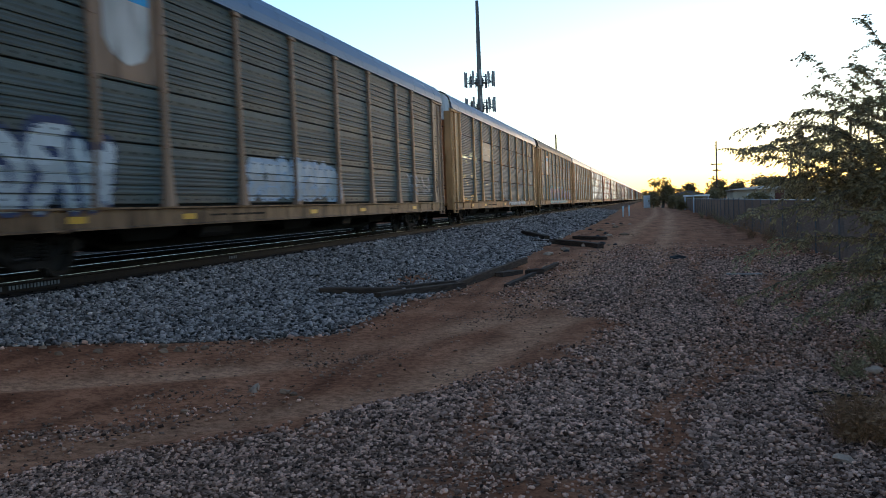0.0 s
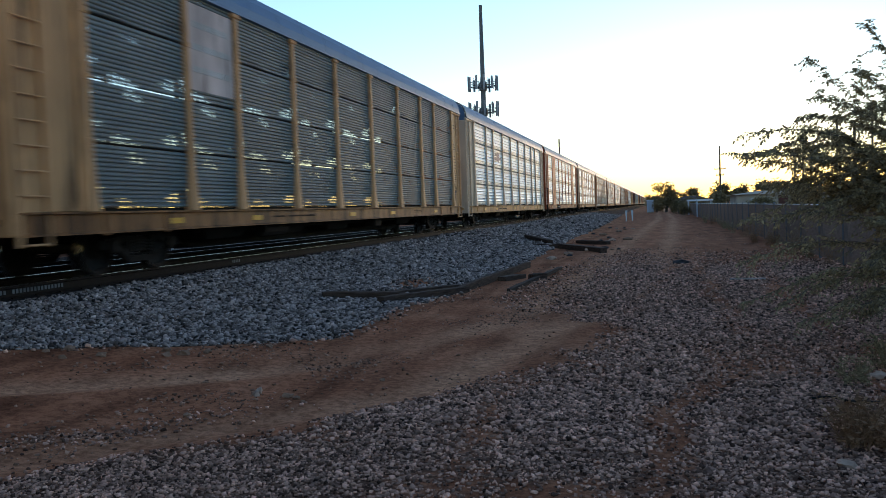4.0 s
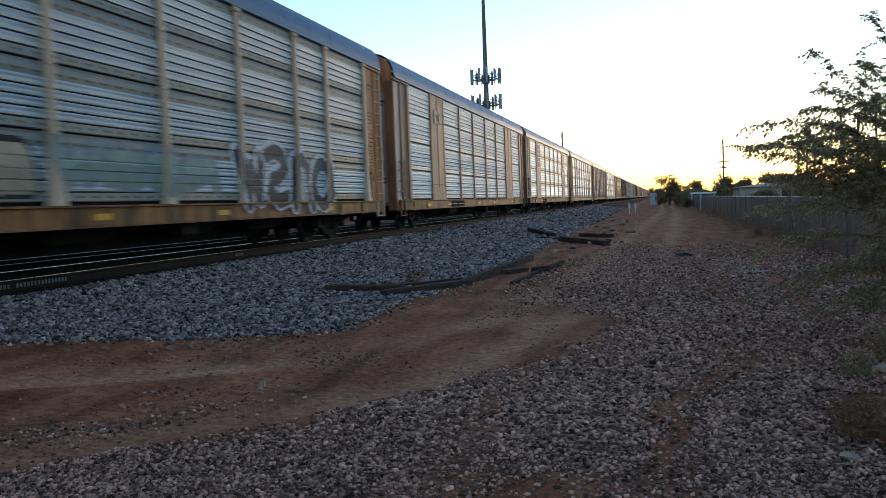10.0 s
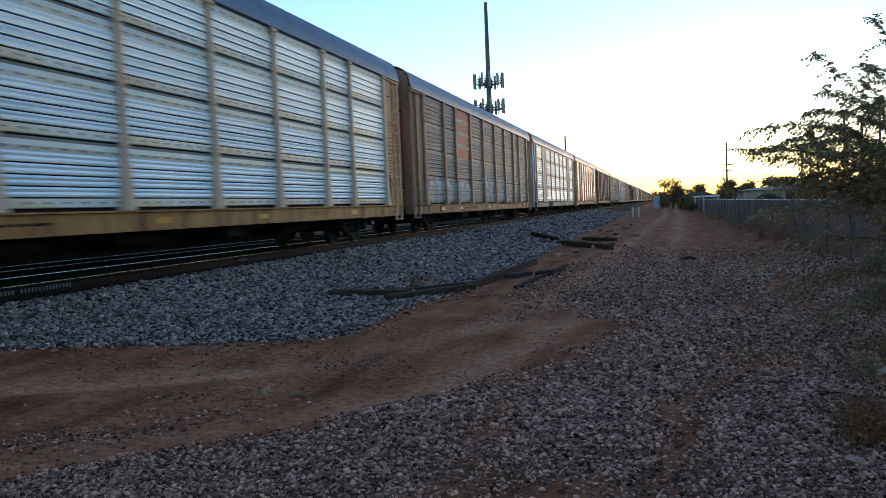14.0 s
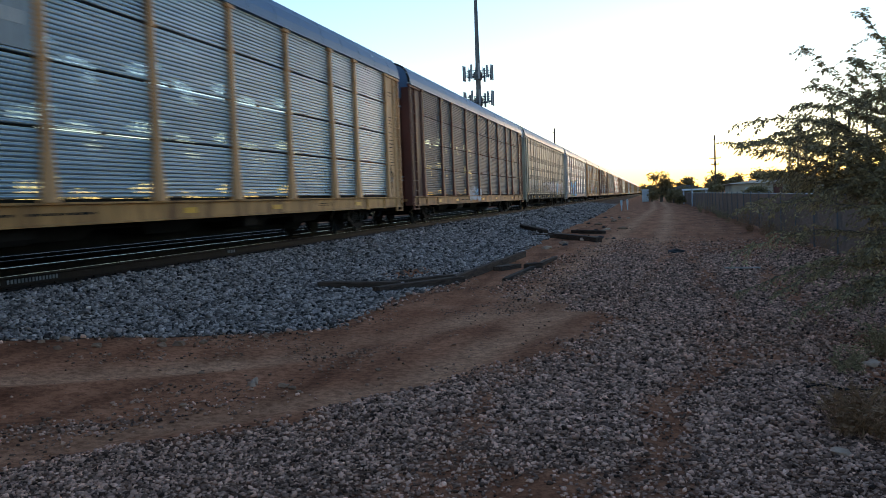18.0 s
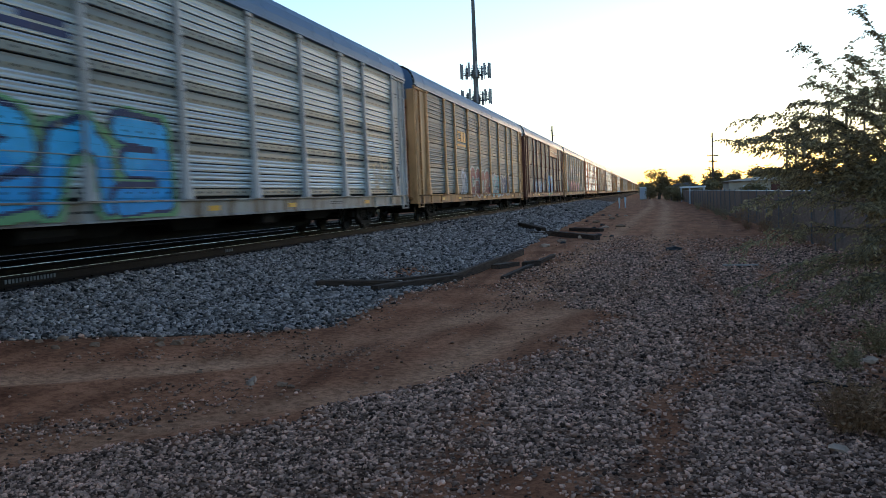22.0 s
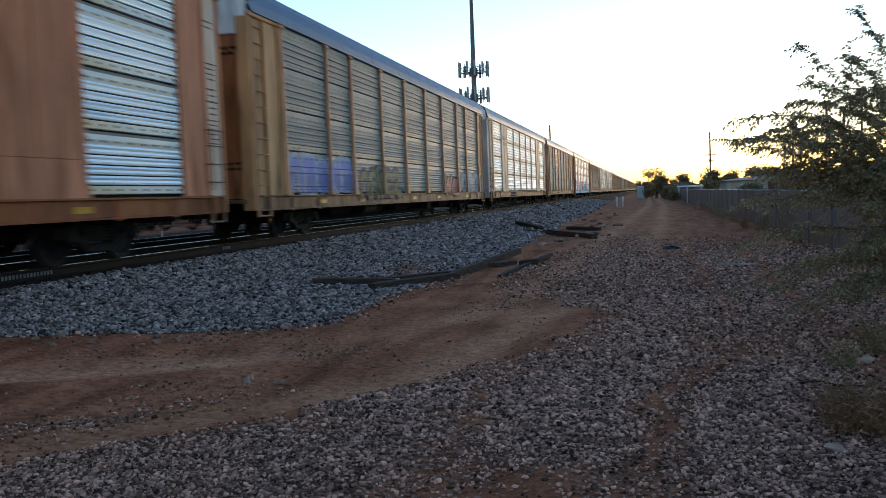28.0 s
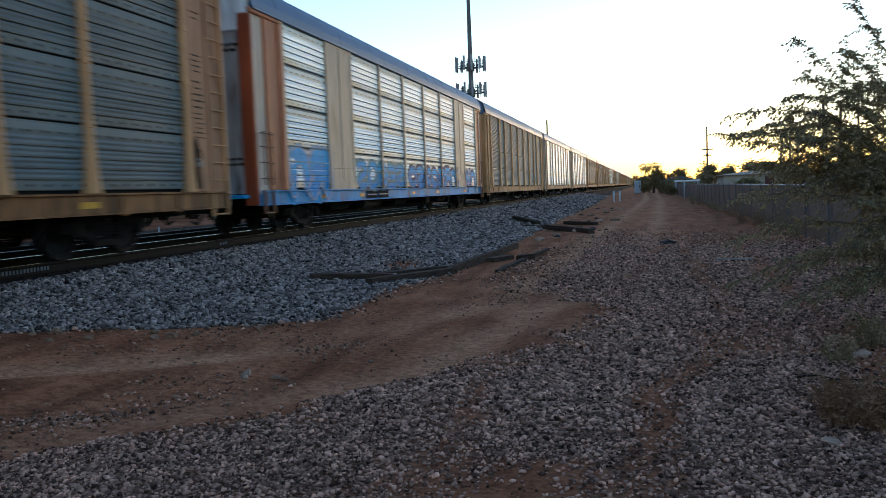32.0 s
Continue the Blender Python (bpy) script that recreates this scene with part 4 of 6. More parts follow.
def placard(car, y, w, z0, z1, mat, mark, rows, seed, style="bars"):
    sign = part("placard", Shape().box(SIDE - 0.02, SIDE + 0.012, y - w / 2, y + w / 2, z0, z1, c=0.004).mesh("placard", mat), car, None, "painted sheet-metal placard")
    h = z1 - z0
    if style == "shield":
        pts = [(-0.36, 0.80), (0.36, 0.80), (0.36, 0.30), (0.24, 0.16), (0.0, 0.08), (-0.24, 0.16), (-0.36, 0.30)]
        s = Shape()
        s.hull([(SIDE + 0.010, y + a * w, z0 + 0.05 * h + b * h * 0.9) for a, b in pts], [(SIDE + 0.018, y + a * w, z0 + 0.05 * h + b * h * 0.9) for a, b in pts])
        part("emblem", s.mesh("emblem", "white"), sign, None, "white shield emblem")
        part("emblem_band", Shape().box(SIDE + 0.010, SIDE + 0.021, y - 0.36 * w, y + 0.36 * w, z0 + 0.70 * h, z0 + 0.86 * h).mesh("emblem_band", "blue"), sign, None, "blue band over the shield")
    else:
        part("lettering", flat("lettering", mark, text_bars(y - 0.42 * w, y + 0.42 * w, z0 + 0.12 * h, z1 - 0.1 * h, rows, seed), SIDE + 0.019), sign)["kind"] = "stuff"


def build_car(k, c):
    """One autorack car; c: its finish. Its origin stands on the rail under the middle of the car."""
    lite = c.get("lite", False)
    car = thing("autorack_car", None, pose(TRACK_X, FIRST + CAR * k, RAIL_Z), c["label"], "railway car", "autorack cars of the freight train")
    kind, style = c["kind"], c["style"]
    meshy = style == "fine" and not lite
    skin = c["panel"] + "_mesh" if meshy else c["panel"]
    P, S, E, EP, RF = c["post"], "sill_" + c["sill"] if "sill_" + c["sill"] in M else c["sill"], c["end"], c["endpanel"], c["roof"]
    part("underframe", underframe_mesh(), car)
    part("roof", roof_mesh(RF), car)
    turned = pose(0, 0, 0, 0, 0, 180)
    for m in (Matrix(), turned):
        part("side_sill", sill_mesh(S), car, m @ pose(SIDE, 0, 0))
    # near-black sheets behind the panels stand in for the car's unlit inside
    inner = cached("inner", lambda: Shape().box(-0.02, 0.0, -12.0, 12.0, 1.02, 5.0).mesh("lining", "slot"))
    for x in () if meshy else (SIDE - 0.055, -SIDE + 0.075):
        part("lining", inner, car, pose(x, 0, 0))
    # bays
    edges = POSTS
    for i, (a, b) in enumerate(zip(edges, edges[1:])):
        w, mid = b - a, (a + b) / 2
        if kind == "plated" and i in (1, 7):
            pl = cached(("plate", c["plate"]), lambda: plate_mesh(1.95, c["plate"]))
            part("plate", pl, car, pose(SIDE, mid, 0))
            part("plate", pl, car, turned @ pose(SIDE, -mid, 0))
            continue
        if kind == "smooth":
            sm = cached(("smoothbay", round(w, 2), skin), lambda: smooth_bay(w, skin))
            part("panel", sm, car, pose(SIDE, mid, 0))
            part("panel", sm, car, turned @ pose(SIDE, -mid, 0))
            continue
        if lite:
            part("panel", cached(("bay", style, round(w, 2), skin), lambda: bay_mesh(style, w, skin)), car, pose(SIDE, mid, 0))
        else:
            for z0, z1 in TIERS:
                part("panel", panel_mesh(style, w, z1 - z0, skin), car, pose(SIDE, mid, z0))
        back = c["panel"] + "_open" if meshy else skin
        part("panel", cached(("bay", style, round(w, 2), back), lambda: bay_mesh(style, w, back)), car, turned @ pose(SIDE, -mid, 0))
    if kind != "smooth":
        pk = "slim" if kind == "plated" else "flared"
        for y in POSTS:
            part("post", post_mesh(pk, P), car, pose(SIDE, y, 0))
            part("post", post_mesh(pk, P), car, turned @ pose(SIDE, y, 0))
    if meshy:       # strips at deck height, added to block light through the panel joints
        for z, y0, y1 in ((1.02, -12, 12), (2.05, -12, -4.3), (2.05, -1.5, 7.1), (3.015, -9, -1.5), (3.015, 4.3, 12), (4.005, -12, 4.2), (4.005, 7.1, 12)):
            part("deck_edge", cached(("deck", z, y0, y1), lambda: Shape().box(SIDE - 0.12, SIDE - 0.055, y0, y1, z, z + 0.06, c=0.01).mesh("deck_edge", "under")), car)
    if style == "deep" and not lite:
        part("perforation", holes_mesh((1, 7) if kind == "plated" else ()), car, pose(SIDE + 0.006, 0, 0))["kind"] = "stuff"
    # ends
    for sgn in (-1, 1):
        m = Matrix() if sgn < 0 else turned
        leaf = part("end_door", door_leaf_mesh(E), car, m @ pose(0.003, -HALF + 0.12, 0))
        part("end_door", door_leaf_mesh(E), car, m @ pose(-0.003, -HALF + 0.12, 0) @ Matrix.Scale(-1, 4, (1, 0, 0)))
        if not lite and sgn < 0:
            ink = "faded" if E in ("brown", "red", "roof_dark") else "slot"
            part("lettering", cached(("doormark", ink), lambda: doormark_mesh(ink)), leaf, None, "rows of small painted lettering")["kind"] = "stuff"
        part("end_cap", end_cap_mesh(c.get("cap", "roof")), car, m @ pose(0, -HALF + 0.045, 0))
        part("end_platform", end_step_mesh(S), car, m @ pose(0, -HALF + 0.12, 0))
        for near in (1, -1):
            yy = sgn * 12.82
            mm = Matrix() if near > 0 else turned
            flip = pose(0, 0, 0) if sgn * near < 0 else Matrix.Scale(-1, 4, (0, 1, 0))
            for name, me in corner_parts(EP, c.get("edge", EP), kind):
                plate = part(name, me, car, mm @ pose(SIDE, yy * near, 0) @ flip)
                if near > 0 and sgn > 0 and not lite and name == ("ladder_panel" if kind == "plated" else "end_panel"):
                    ink = "white" if EP in ("brown", "maroon") else "slot"
                    part("lettering", cached(("endmark", ink, kind == "plated"), lambda: endmark_mesh(ink, kind == "plated")), plate, None, "blocks of small painted lettering")["kind"] = "stuff"
                    if kind != "plated":
                        part("brake_recess", cached("recess", recess_mesh), plate, None, "dark recess with a chain hanging from the hand brake")
                        part("card_holder", cached("cardholder", lambda: Shape().box(0.0, 0.02, 0.30, 0.52, 1.50, 1.66, c=0.004).mesh("card_holder", "white")), plate, None, "small white card holder")
            if kind == "plated":
                part("side_ladder", grab_mesh("under" if k % 2 else "rustpost"), car, mm @ pose(SIDE + 0.02, sgn * near * 13.15, 0))
            else:
                part("ladder", ladder_mesh(c.get("ladder", P)), car, mm @ pose(SIDE - 0.03, sgn * near * 13.22, 0))
        part("coupler", coupler_mesh(), car, m @ pose(0, -14.2, 0))
        truck = part("truck", cached("bolster", lambda: Shape().box(-1.05, 1.05, -0.2, 0.2, 0.34, 0.60, c=0.03).mesh("truck", "under")), car, pose(0, sgn * 10.05, 0))
        for x in (1.0, -1.0):
            part("side_frame", sideframe_mesh(), truck, pose(x, 0, 0) if x > 0 else pose(x, 0, 0, 0, 0, 180))
        for i, y in enumerate(AXLES):
            ws = part("wheelset", wheelset_mesh(), truck, pose(0, y, WHEEL_R))
            WHEELSETS[i].append(ws)
    # stencilled marks on the sill
    if not lite:
        if kind != "plated":
            part("stencil", cached(("stencil", c.get("mark", "slot")), lambda: flat("stencil", c.get("mark", "slot"), text_bars(-5.6, -4.9, 0.80, 0.93, 1, 3) + text_bars(-4.7, -3.2, 0.80, 0.93, 1, 4) + text_bars(6.0, 7.0, 0.82, 0.92, 2, 6), SIDE + 0.008)), car)["kind"] = "stuff"
        if kind == "plated":
            for y0 in (-6.0, -4.8):
                plate = part("data_plate", cached(("dplate",), lambda: Shape().box(SIDE - 0.01, SIDE + 0.02, 0, 1.1, 0.74, 0.97, c=0.005).mesh("data_plate", "slot")), car, pose(0, y0, 0), "black data plate")
                part("lettering", cached(("dletters",), lambda: flat("lettering", "white", text_bars(0.1, 1.0, 0.79, 0.92, 1, 12), SIDE + 0.026)), plate)["kind"] = "stuff"
        strip = cached("reflector", lambda: flat("reflector", "reflector", [(-0.22, 0.22, 0.80, 0.90)], SIDE + 0.009))
        for y in (-9.6, -6.4, -0.4, 3.4, 9.0):
            part("reflector", strip, car, pose(0, y, 0), "yellow reflective strip")
    return car


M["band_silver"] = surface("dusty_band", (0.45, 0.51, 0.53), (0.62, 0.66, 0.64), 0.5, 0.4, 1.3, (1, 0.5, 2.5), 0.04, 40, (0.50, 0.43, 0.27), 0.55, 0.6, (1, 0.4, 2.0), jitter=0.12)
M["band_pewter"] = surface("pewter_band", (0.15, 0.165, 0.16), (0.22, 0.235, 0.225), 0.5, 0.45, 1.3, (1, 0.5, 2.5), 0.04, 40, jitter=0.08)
# lip along each tier's top, with its shade put into the colour
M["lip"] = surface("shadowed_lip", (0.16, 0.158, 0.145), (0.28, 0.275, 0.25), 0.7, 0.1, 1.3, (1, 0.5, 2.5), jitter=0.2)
M["reflector"] = paint("reflector_yellow", (0.60, 0.30, 0.03), 0.4, rust_at=0.75)


def bay_mesh(style, w, mat):
    s = Shape()
    prof = []
    for z0, z1 in TIERS:
        prof += [(-0.05, z0)] + [(x, z + z0) for x, z in panel_profile(style, z1 - z0)] + [(-0.05, z1)]
    s.along_y(prof, -w / 2, w / 2)
    return s.mesh("panel", mat)


def plate_mesh(w, mat):
    """A wide smooth stiffening plate between two bays, with a fold down its middle and a flared foot."""
    s = Shape()
    s.box(-0.05, 0.03, -w / 2, w / 2, 1.6, 5.0, c=0.01)
    s.hull([(-0.05, -w / 2 - 0.12, 1.03), (0.05, -w / 2 - 0.12, 1.03), (0.05, w / 2 + 0.12, 1.03), (-0.05, w / 2 + 0.12, 1.03)],
           [(-0.05, -w / 2, 1.6), (0.03, -w / 2, 1.6), (0.03, w / 2, 1.6), (-0.05, w / 2, 1.6)])
    s.box(0.02, 0.045, -0.03, 0.03, 1.1, 4.95, c=0.008)
    for z in (2.0, 3.05, 4.05):
        for y in (-0.6, 0.55):
            s.box(0.025, 0.034, y - 0.12, y + 0.12, z - 0.012, z + 0.012)
    return s.mesh("plate", mat)


def smooth_bay(w, mat):
    """Plain sheet with louvre rows, as on the fully closed car."""
    s = Shape()
    k = 2
    for j in range(k):
        y0, y1 = -w / 2 + j * w / k, -w / 2 + (j + 1) * w / k
        s.box(-0.05, 0.0, y0, y1, 1.06, 5.0)
        s.box(-0.01, 0.03, y0 - 0.05, y0 + 0.05, 0.72, 5.0, 0, 0.01)
        for z, k_rows in ((1.14, 8), (2.13, 4), (2.80, 3), (3.42, 5), (4.62, 3)):
            for i in range(k_rows):
                zz = z + 0.075 * i
                s.box(-0.01, 0.006, y0 + 0.16, y1 - 0.14, zz, zz + 0.030, 1)
    return s.mesh("panel", mat, "slot")


def corner_parts(mat, edge, kind):
    """The plain plates at a car's corner as (name, mesh); the inner edge lies at +y 0.82."""
    def one(name, m, *box, c=0.012):
        return name, cached((name, m, box), lambda: Shape().box(*box, 0, c).mesh(name, m))
    out = [one("end_panel", mat, -0.07, 0.0, -0.06, 0.62, 1.03, 4.90), one("corner_post", mat, -0.06, 0.045, 0.62, 0.82, 1.03, 4.90, c=0.02),
           one("ladder_panel", "pale" if kind == "plated" else edge, -0.10, -0.03, -0.72, -0.14, 0.95, 4.90), one("door_post", mat, -0.06, 0.03, -0.14, -0.06, 1.0, 4.90, c=0.015),
           one("end_post", edge, -0.3, 0.0, -0.83, -0.72, 0.70, 4.90, c=0.015), one("eave_trim", mat, -0.06, 0.035, -0.83, 0.82, 4.90, 5.02, c=0.02)]
    return out


def finish(label, kind="flared", style="deep", panel="gray", post="yellow", sill="yellow", end="orange", endpanel="yellow", roof="roof", **more):
    return dict(label=label, kind=kind, style=style, panel=panel, post=post, sill=sill, end=end, endpanel=endpanel, roof=roof, **more)


FINISH = [
    finish("grey ribbed autorack car with tan posts, shield placard and sprayed graffiti", panel="sooty", post="buff", sill="buff", endpanel="buff", end="buff"),
    finish("dark perforated autorack car with yellow posts and white graffiti", style="fine", panel="dark", roof="roof", cap="capwhite"),
    finish("dark perforated autorack car with dark roof, shield placard and pink graffiti", style="fine", panel="dark", roof="roof_dark", end="orange", cap="roof_dark"),
    finish("grey perforated autorack car with yellow posts and a pale placard", style="fine", panel="steel"),
    finish("silver corrugated autorack car with cream posts and yellow sill", panel="silver", post="cream", sill="gold", endpanel="cream", end="orange"),
    finish("silver autorack car with rusty red plates and orange sill", "plated", panel="silver", post="salmon", plate="salmon", sill="red", end="white", endpanel="salmon", edge="red", cap="red"),
    finish("silver autorack car with cream plates and pale lettering", "plated", panel="silver", post="cream", plate="cream", sill="yellow", end="white", endpanel="cream", edge="rustpost", cap="orange"),
    finish("grey corrugated autorack car with orange ends, shield placard and graffiti", panel="pewter", post="cream", sill="yellow", end="orange", endpanel="orange", cap="capwhite"),
    finish("dull zinc-grey autorack car with dirty tan plates and white doors", "plated", panel="zinc", post="tanpost", plate="dirtytan", sill="yellow", end="white", endpanel="buff", edge="rustpost", cap="orange"),
    finish("silver autorack car with cream plates and red emblem panels", "plated", panel="silver", post="cream", plate="cream", sill="yellow", end="white", endpanel="cream", edge="rustpost", cap="orange"),
    finish("clean silver corrugated autorack car with cream posts and orange ends", panel="silver", post="cream", sill="gold", end="orange", endpanel="yellow", cap="orange"),
    finish("dull grey autorack car, orange ends, red placard and graffiti", panel="steel", post="tanpost", sill="buff", end="orange", endpanel="buff", cap="buff"),
    finish("pale autorack car with white ends and silver panels", "plated", panel="silver", post="white", plate="white", sill="white", end="white", endpanel="white", cap="orange"),
    finish("silver perforated autorack car, yellow posts and sill, white emblem panel", style="fine", panel="bluesteel", post="yellow", sill="gold", end="orange", endpanel="yellow"),
    finish("dark perforated autorack car with brown ends and yellow sill", style="fine", panel="umber", post="brown", sill="yellow", end="brown", endpanel="brown"),
    finish("tan smooth-sided autorack car with louvres and grey graffiti", "smooth", "smooth", panel="tan", post="tan", sill="under", end="roof_dark", endpanel="tan", cap="capwhite"),
    finish("light grey autorack car with white posts and blue graffiti", panel="pewter", post="white", sill="white", end="white", endpanel="white", cap="capwhite"),
    finish("grey autorack car with yellow posts, orange ends and graffiti", panel="steel", post="yellow", sill="yellow", end="orange", endpanel="yellow"),
    finish("dark brown perforated autorack car, red lettering board and blue graffiti", style="fine", panel="umber", post="brown", sill="brown", end="brown", endpanel="brown", cap="capwhite"),
    finish("dark grey perforated autorack car with yellow ends and pink graffiti", style="fine", panel="steel", post="cream", sill="buff", end="yellow", endpanel="yellow"),
    finish("silver autorack car with orange plates and orange-red sill", "plated", panel="silver", post="salmon", plate="salmon", sill="red", end="red", endpanel="salmon", edge="orange", cap="capwhite"),
    finish("grey autorack car with yellow posts, brown ends and lilac graffiti", panel="drab", post="tanpost", sill="buff", end="orange", endpanel="yellow", cap="capwhite"),
    finish("silver autorack car with cream plates, white door edges and yellow sill", "plated", panel="silver", post="cream", plate="cream", sill="yellow", end="white", endpanel="cream", edge="white", cap="capwhite"),
    finish("grey autorack car with orange ends, yellow posts and a red placard", panel="steel", post="yellow", sill="yellow", end="orange", endpanel="tanpost", cap="roof"),
    finish("silver autorack car with red ends and blue graffiti low down", "plated", panel="silver", post="cream", plate="cream", sill="blue", end="white", endpanel="salmon", edge="red", cap="capwhite"),
]
REST = [
    finish("grey autorack car with yellow posts far down the train", panel="steel", post="yellow", lite=True),
    finish("silver autorack car with cream posts far down the train", panel="silver", post="cream", endpanel="cream", lite=True),
    finish("dull autorack car with yellow posts far down the train", style="fine", panel="steel", post="yellow", lite=True),
]


def perforate(name, key, field_at, hole):
    """A copy of a sheet-metal material with fields of small punched slots that light passes through."""
    m = M[name].copy()
    m.name = M[name].name + key
    nt = m.node_tree
    n, ln = nt.nodes, nt.links.new
    tc = n.new("ShaderNodeTexCoord")
    sep = n.new("ShaderNodeSeparateXYZ")
    ln(tc.outputs["Object"], sep.inputs[0])
    def wave(sock, pitch):
        a = n.new("ShaderNodeMath")
        a.operation = "MULTIPLY"
        a.inputs[1].default_value = 2 * math.pi / pitch
        ln(sock, a.inputs[0])
        b = n.new("ShaderNodeMath")
        b.operation = "SINE"
        ln(a.outputs[0], b.inputs[0])
        return b.outputs[0]
    low = n.new("ShaderNodeMath")
    low.operation = "MINIMUM"
    ln(wave(sep.outputs["Y"], 0.075), low.inputs[0])
    ln(wave(sep.outputs["Z"], 0.072), low.inputs[1])
    field = n.new("ShaderNodeTexNoise")
    field.inputs["Scale"].default_value, field.inputs["Detail"].default_value = 0.9, 2
    st = n.new("ShaderNodeMapping")
    st.inputs["Scale"].default_value = (1, 0.9, 3.2)
    ln(tc.outputs["Object"], st.inputs["Vector"])
    ln(st.outputs[0], field.inputs["Vector"])
    fm = n.new("ShaderNodeMath")
    fm.operation = "GREATER_THAN"
    fm.inputs[1].default_value = field_at
    ln(field.outputs["Fac"], fm.inputs[0])
    cut = n.new("ShaderNodeMath")
    cut.operation = "GREATER_THAN"
    cut.inputs[1].default_value = hole
    ln(low.outputs[0], cut.inputs[0])
    both = n.new("ShaderNodeMath")
    both.operation = "MULTIPLY"
    ln(fm.outputs[0], both.inputs[0])
    ln(cut.outputs[0], both.inputs[1])
    tr = n.new("ShaderNodeBsdfTransparent")
    mx = n.new("ShaderNodeMixShader")
    ln(both.outputs[0], mx.inputs[0])
    ln(n["Principled BSDF"].outputs[0], mx.inputs[1])
    ln(tr.outputs[0], mx.inputs[2])
    ln(mx.outputs[0], n["Material Output"].inputs["Surface"])
    M[name + key] = m


for name in ("dark", "steel", "bluesteel", "umber"):
    perforate(name, "_mesh", 0.55, 0.15)
    perforate(name, "_open", 0.30, -0.75)
CARS = []
order = random.Random(12)
for k in range(-1, 50):
    if k < 0:
        c = FINISH[3]
    elif k < len(FINISH):
        c = FINISH[k]
    else:
        c = REST[order.choice((0, 0, 1, 2))]
    CARS.append(build_car(k, c))
car_of = lambda k: CARS[k + 1]

# ---- placards, emblems and graffiti, car by car ----
def plate_letters(k, y0, y1, z0, z1, mat, rows, seed, x=SIDE + 0.052):
    part("lettering", flat("lettering", mat, text_bars(y0, y1, z0, z1, rows, seed), x), car_of(k), None, "painted lettering too blurred to read")["kind"] = "stuff"


def mark_blocks(k, mat, blocks, x=SIDE + 0.012, label="plain painted emblem"):
    part("emblem", flat("emblem", mat, blocks, x), car_of(k), None, label)


def emblem_plate(k, y, z0, z1, mat, mark, seed):
    """An eight-cornered painted emblem on a wide plate."""
    w, c = 0.72, 0.24
    pts = [(-w, z0 + c), (-w + c, z0), (w - c, z0), (w, z0 + c), (w, z1 - c), (w - c, z1), (-w + c, z1), (-w, z1 - c)]
    s = Shape()
    s.hull([(SIDE + 0.04, y + a, b) for a, b in pts], [(SIDE + 0.056, y + a, b) for a, b in pts])
    e = part("emblem", s.mesh("emblem", mat), car_of(k), None, "red eight-cornered emblem")
    g = 0.07
    rim = Shape().hull([(SIDE + 0.036, y + a * (1 + g / w), b + (g if b > (z0 + z1) / 2 else -g)) for a, b in pts], [(SIDE + 0.050, y + a * (1 + g / w), b + (g if b > (z0 + z1) / 2 else -g)) for a, b in pts])
    part("emblem_rim", rim.mesh("emblem_rim", "emblem_white"), e, None, "white rim of the emblem")
    part("lettering", flat("lettering", mark, text_bars(y - 0.5, y + 0.5, z0 + 0.25, z1 - 0.2, 4, seed), SIDE + 0.060), e)["kind"] = "stuff"


M["placard_red"] = paint("placard_red", (0.40, 0.055, 0.05), 0.5, rust=(0.26, 0.05, 0.04))
M["emblem_white"] = paint("emblem_white", (0.72, 0.70, 0.68), 0.6, rust_at=0.75)
M["ink_teal"] = paint("ink_teal", (0.03, 0.15, 0.13), 0.5)
M["ink_blue"] = paint("ink_blue", (0.03, 0.05, 0.13), 0.5)
M["dark_red"] = paint("dark_red", (0.27, 0.04, 0.04), 0.55, rust=(0.20, 0.05, 0.045))
M["faded_red"] = paint("faded_red", (0.46, 0.25, 0.21), 0.6)
M["pale_pink"] = paint("pale_pink", (0.52, 0.42, 0.40), 0.6)
M["amber"] = paint("amber", (0.50, 0.24, 0.03), 0.5)

placard(car_of(0), -8.08, 1.80, 3.10, 4.95, "buff", None, 0, 0, "shield")
graffiti(car_of(0), "deep", -11.6, -8.6, 0.95, 2.25, 3, WHITE_S, NAVY_S, seed=3, bold=0.2)
graffiti(car_of(0), "deep", -3.9, 1.3, 1.12, 2.05, 7, WHITE_S, PALE_S, seed=5, bold=0.2)
graffiti(car_of(0), "deep", 8.2, 11.6, 1.25, 2.1, 4, GREY_S, WHITE_S, seed=6, bold=0.05)
graffiti(car_of(1), "fine", -4.1, 0.3, 1.12, 2.25, 5, GREY_S, WHITE_S, seed=8, bold=0.05)
graffiti(car_of(1), "fine", 0.8, 7.5, 0.78, 1.0, 9, WHITE_S, GREY_S, seed=9, bold=0.25)
placard(car_of(1), -5.65, 2.5, 3.10, 3.98, "steel", "drab", 2, 2)
placard(car_of(2), -8.08, 1.78, 3.10, 4.62, "cream", None, 0, 0, "shield")
graffiti(car_of(2), "fine", -7.0, -1.6, 1.08, 2.1, 5, MAUVE_S, TEAL_S, TEAL_S, seed=11, bold=0.2)
graffiti(car_of(2), "fine", -1.2, 4.2, 1.08, 2.15, 5, MAUVE_S, TEAL_S, PALE_S, seed=12, bold=0.2)
graffiti(car_of(2), "fine", 4.6, 11.6, 1.08, 1.9, 6, MAUVE_S, PALE_S, seed=13, bold=0.25)
graffiti(car_of(2), "fine", -6.5, 8.0, 0.76, 1.0, 16, TEAL_S, WHITE_S, seed=14, bold=0.2)
placard(car_of(3), -8.08, 1.70, 3.25, 4.85, "pale_pink", "white", 3, 5)
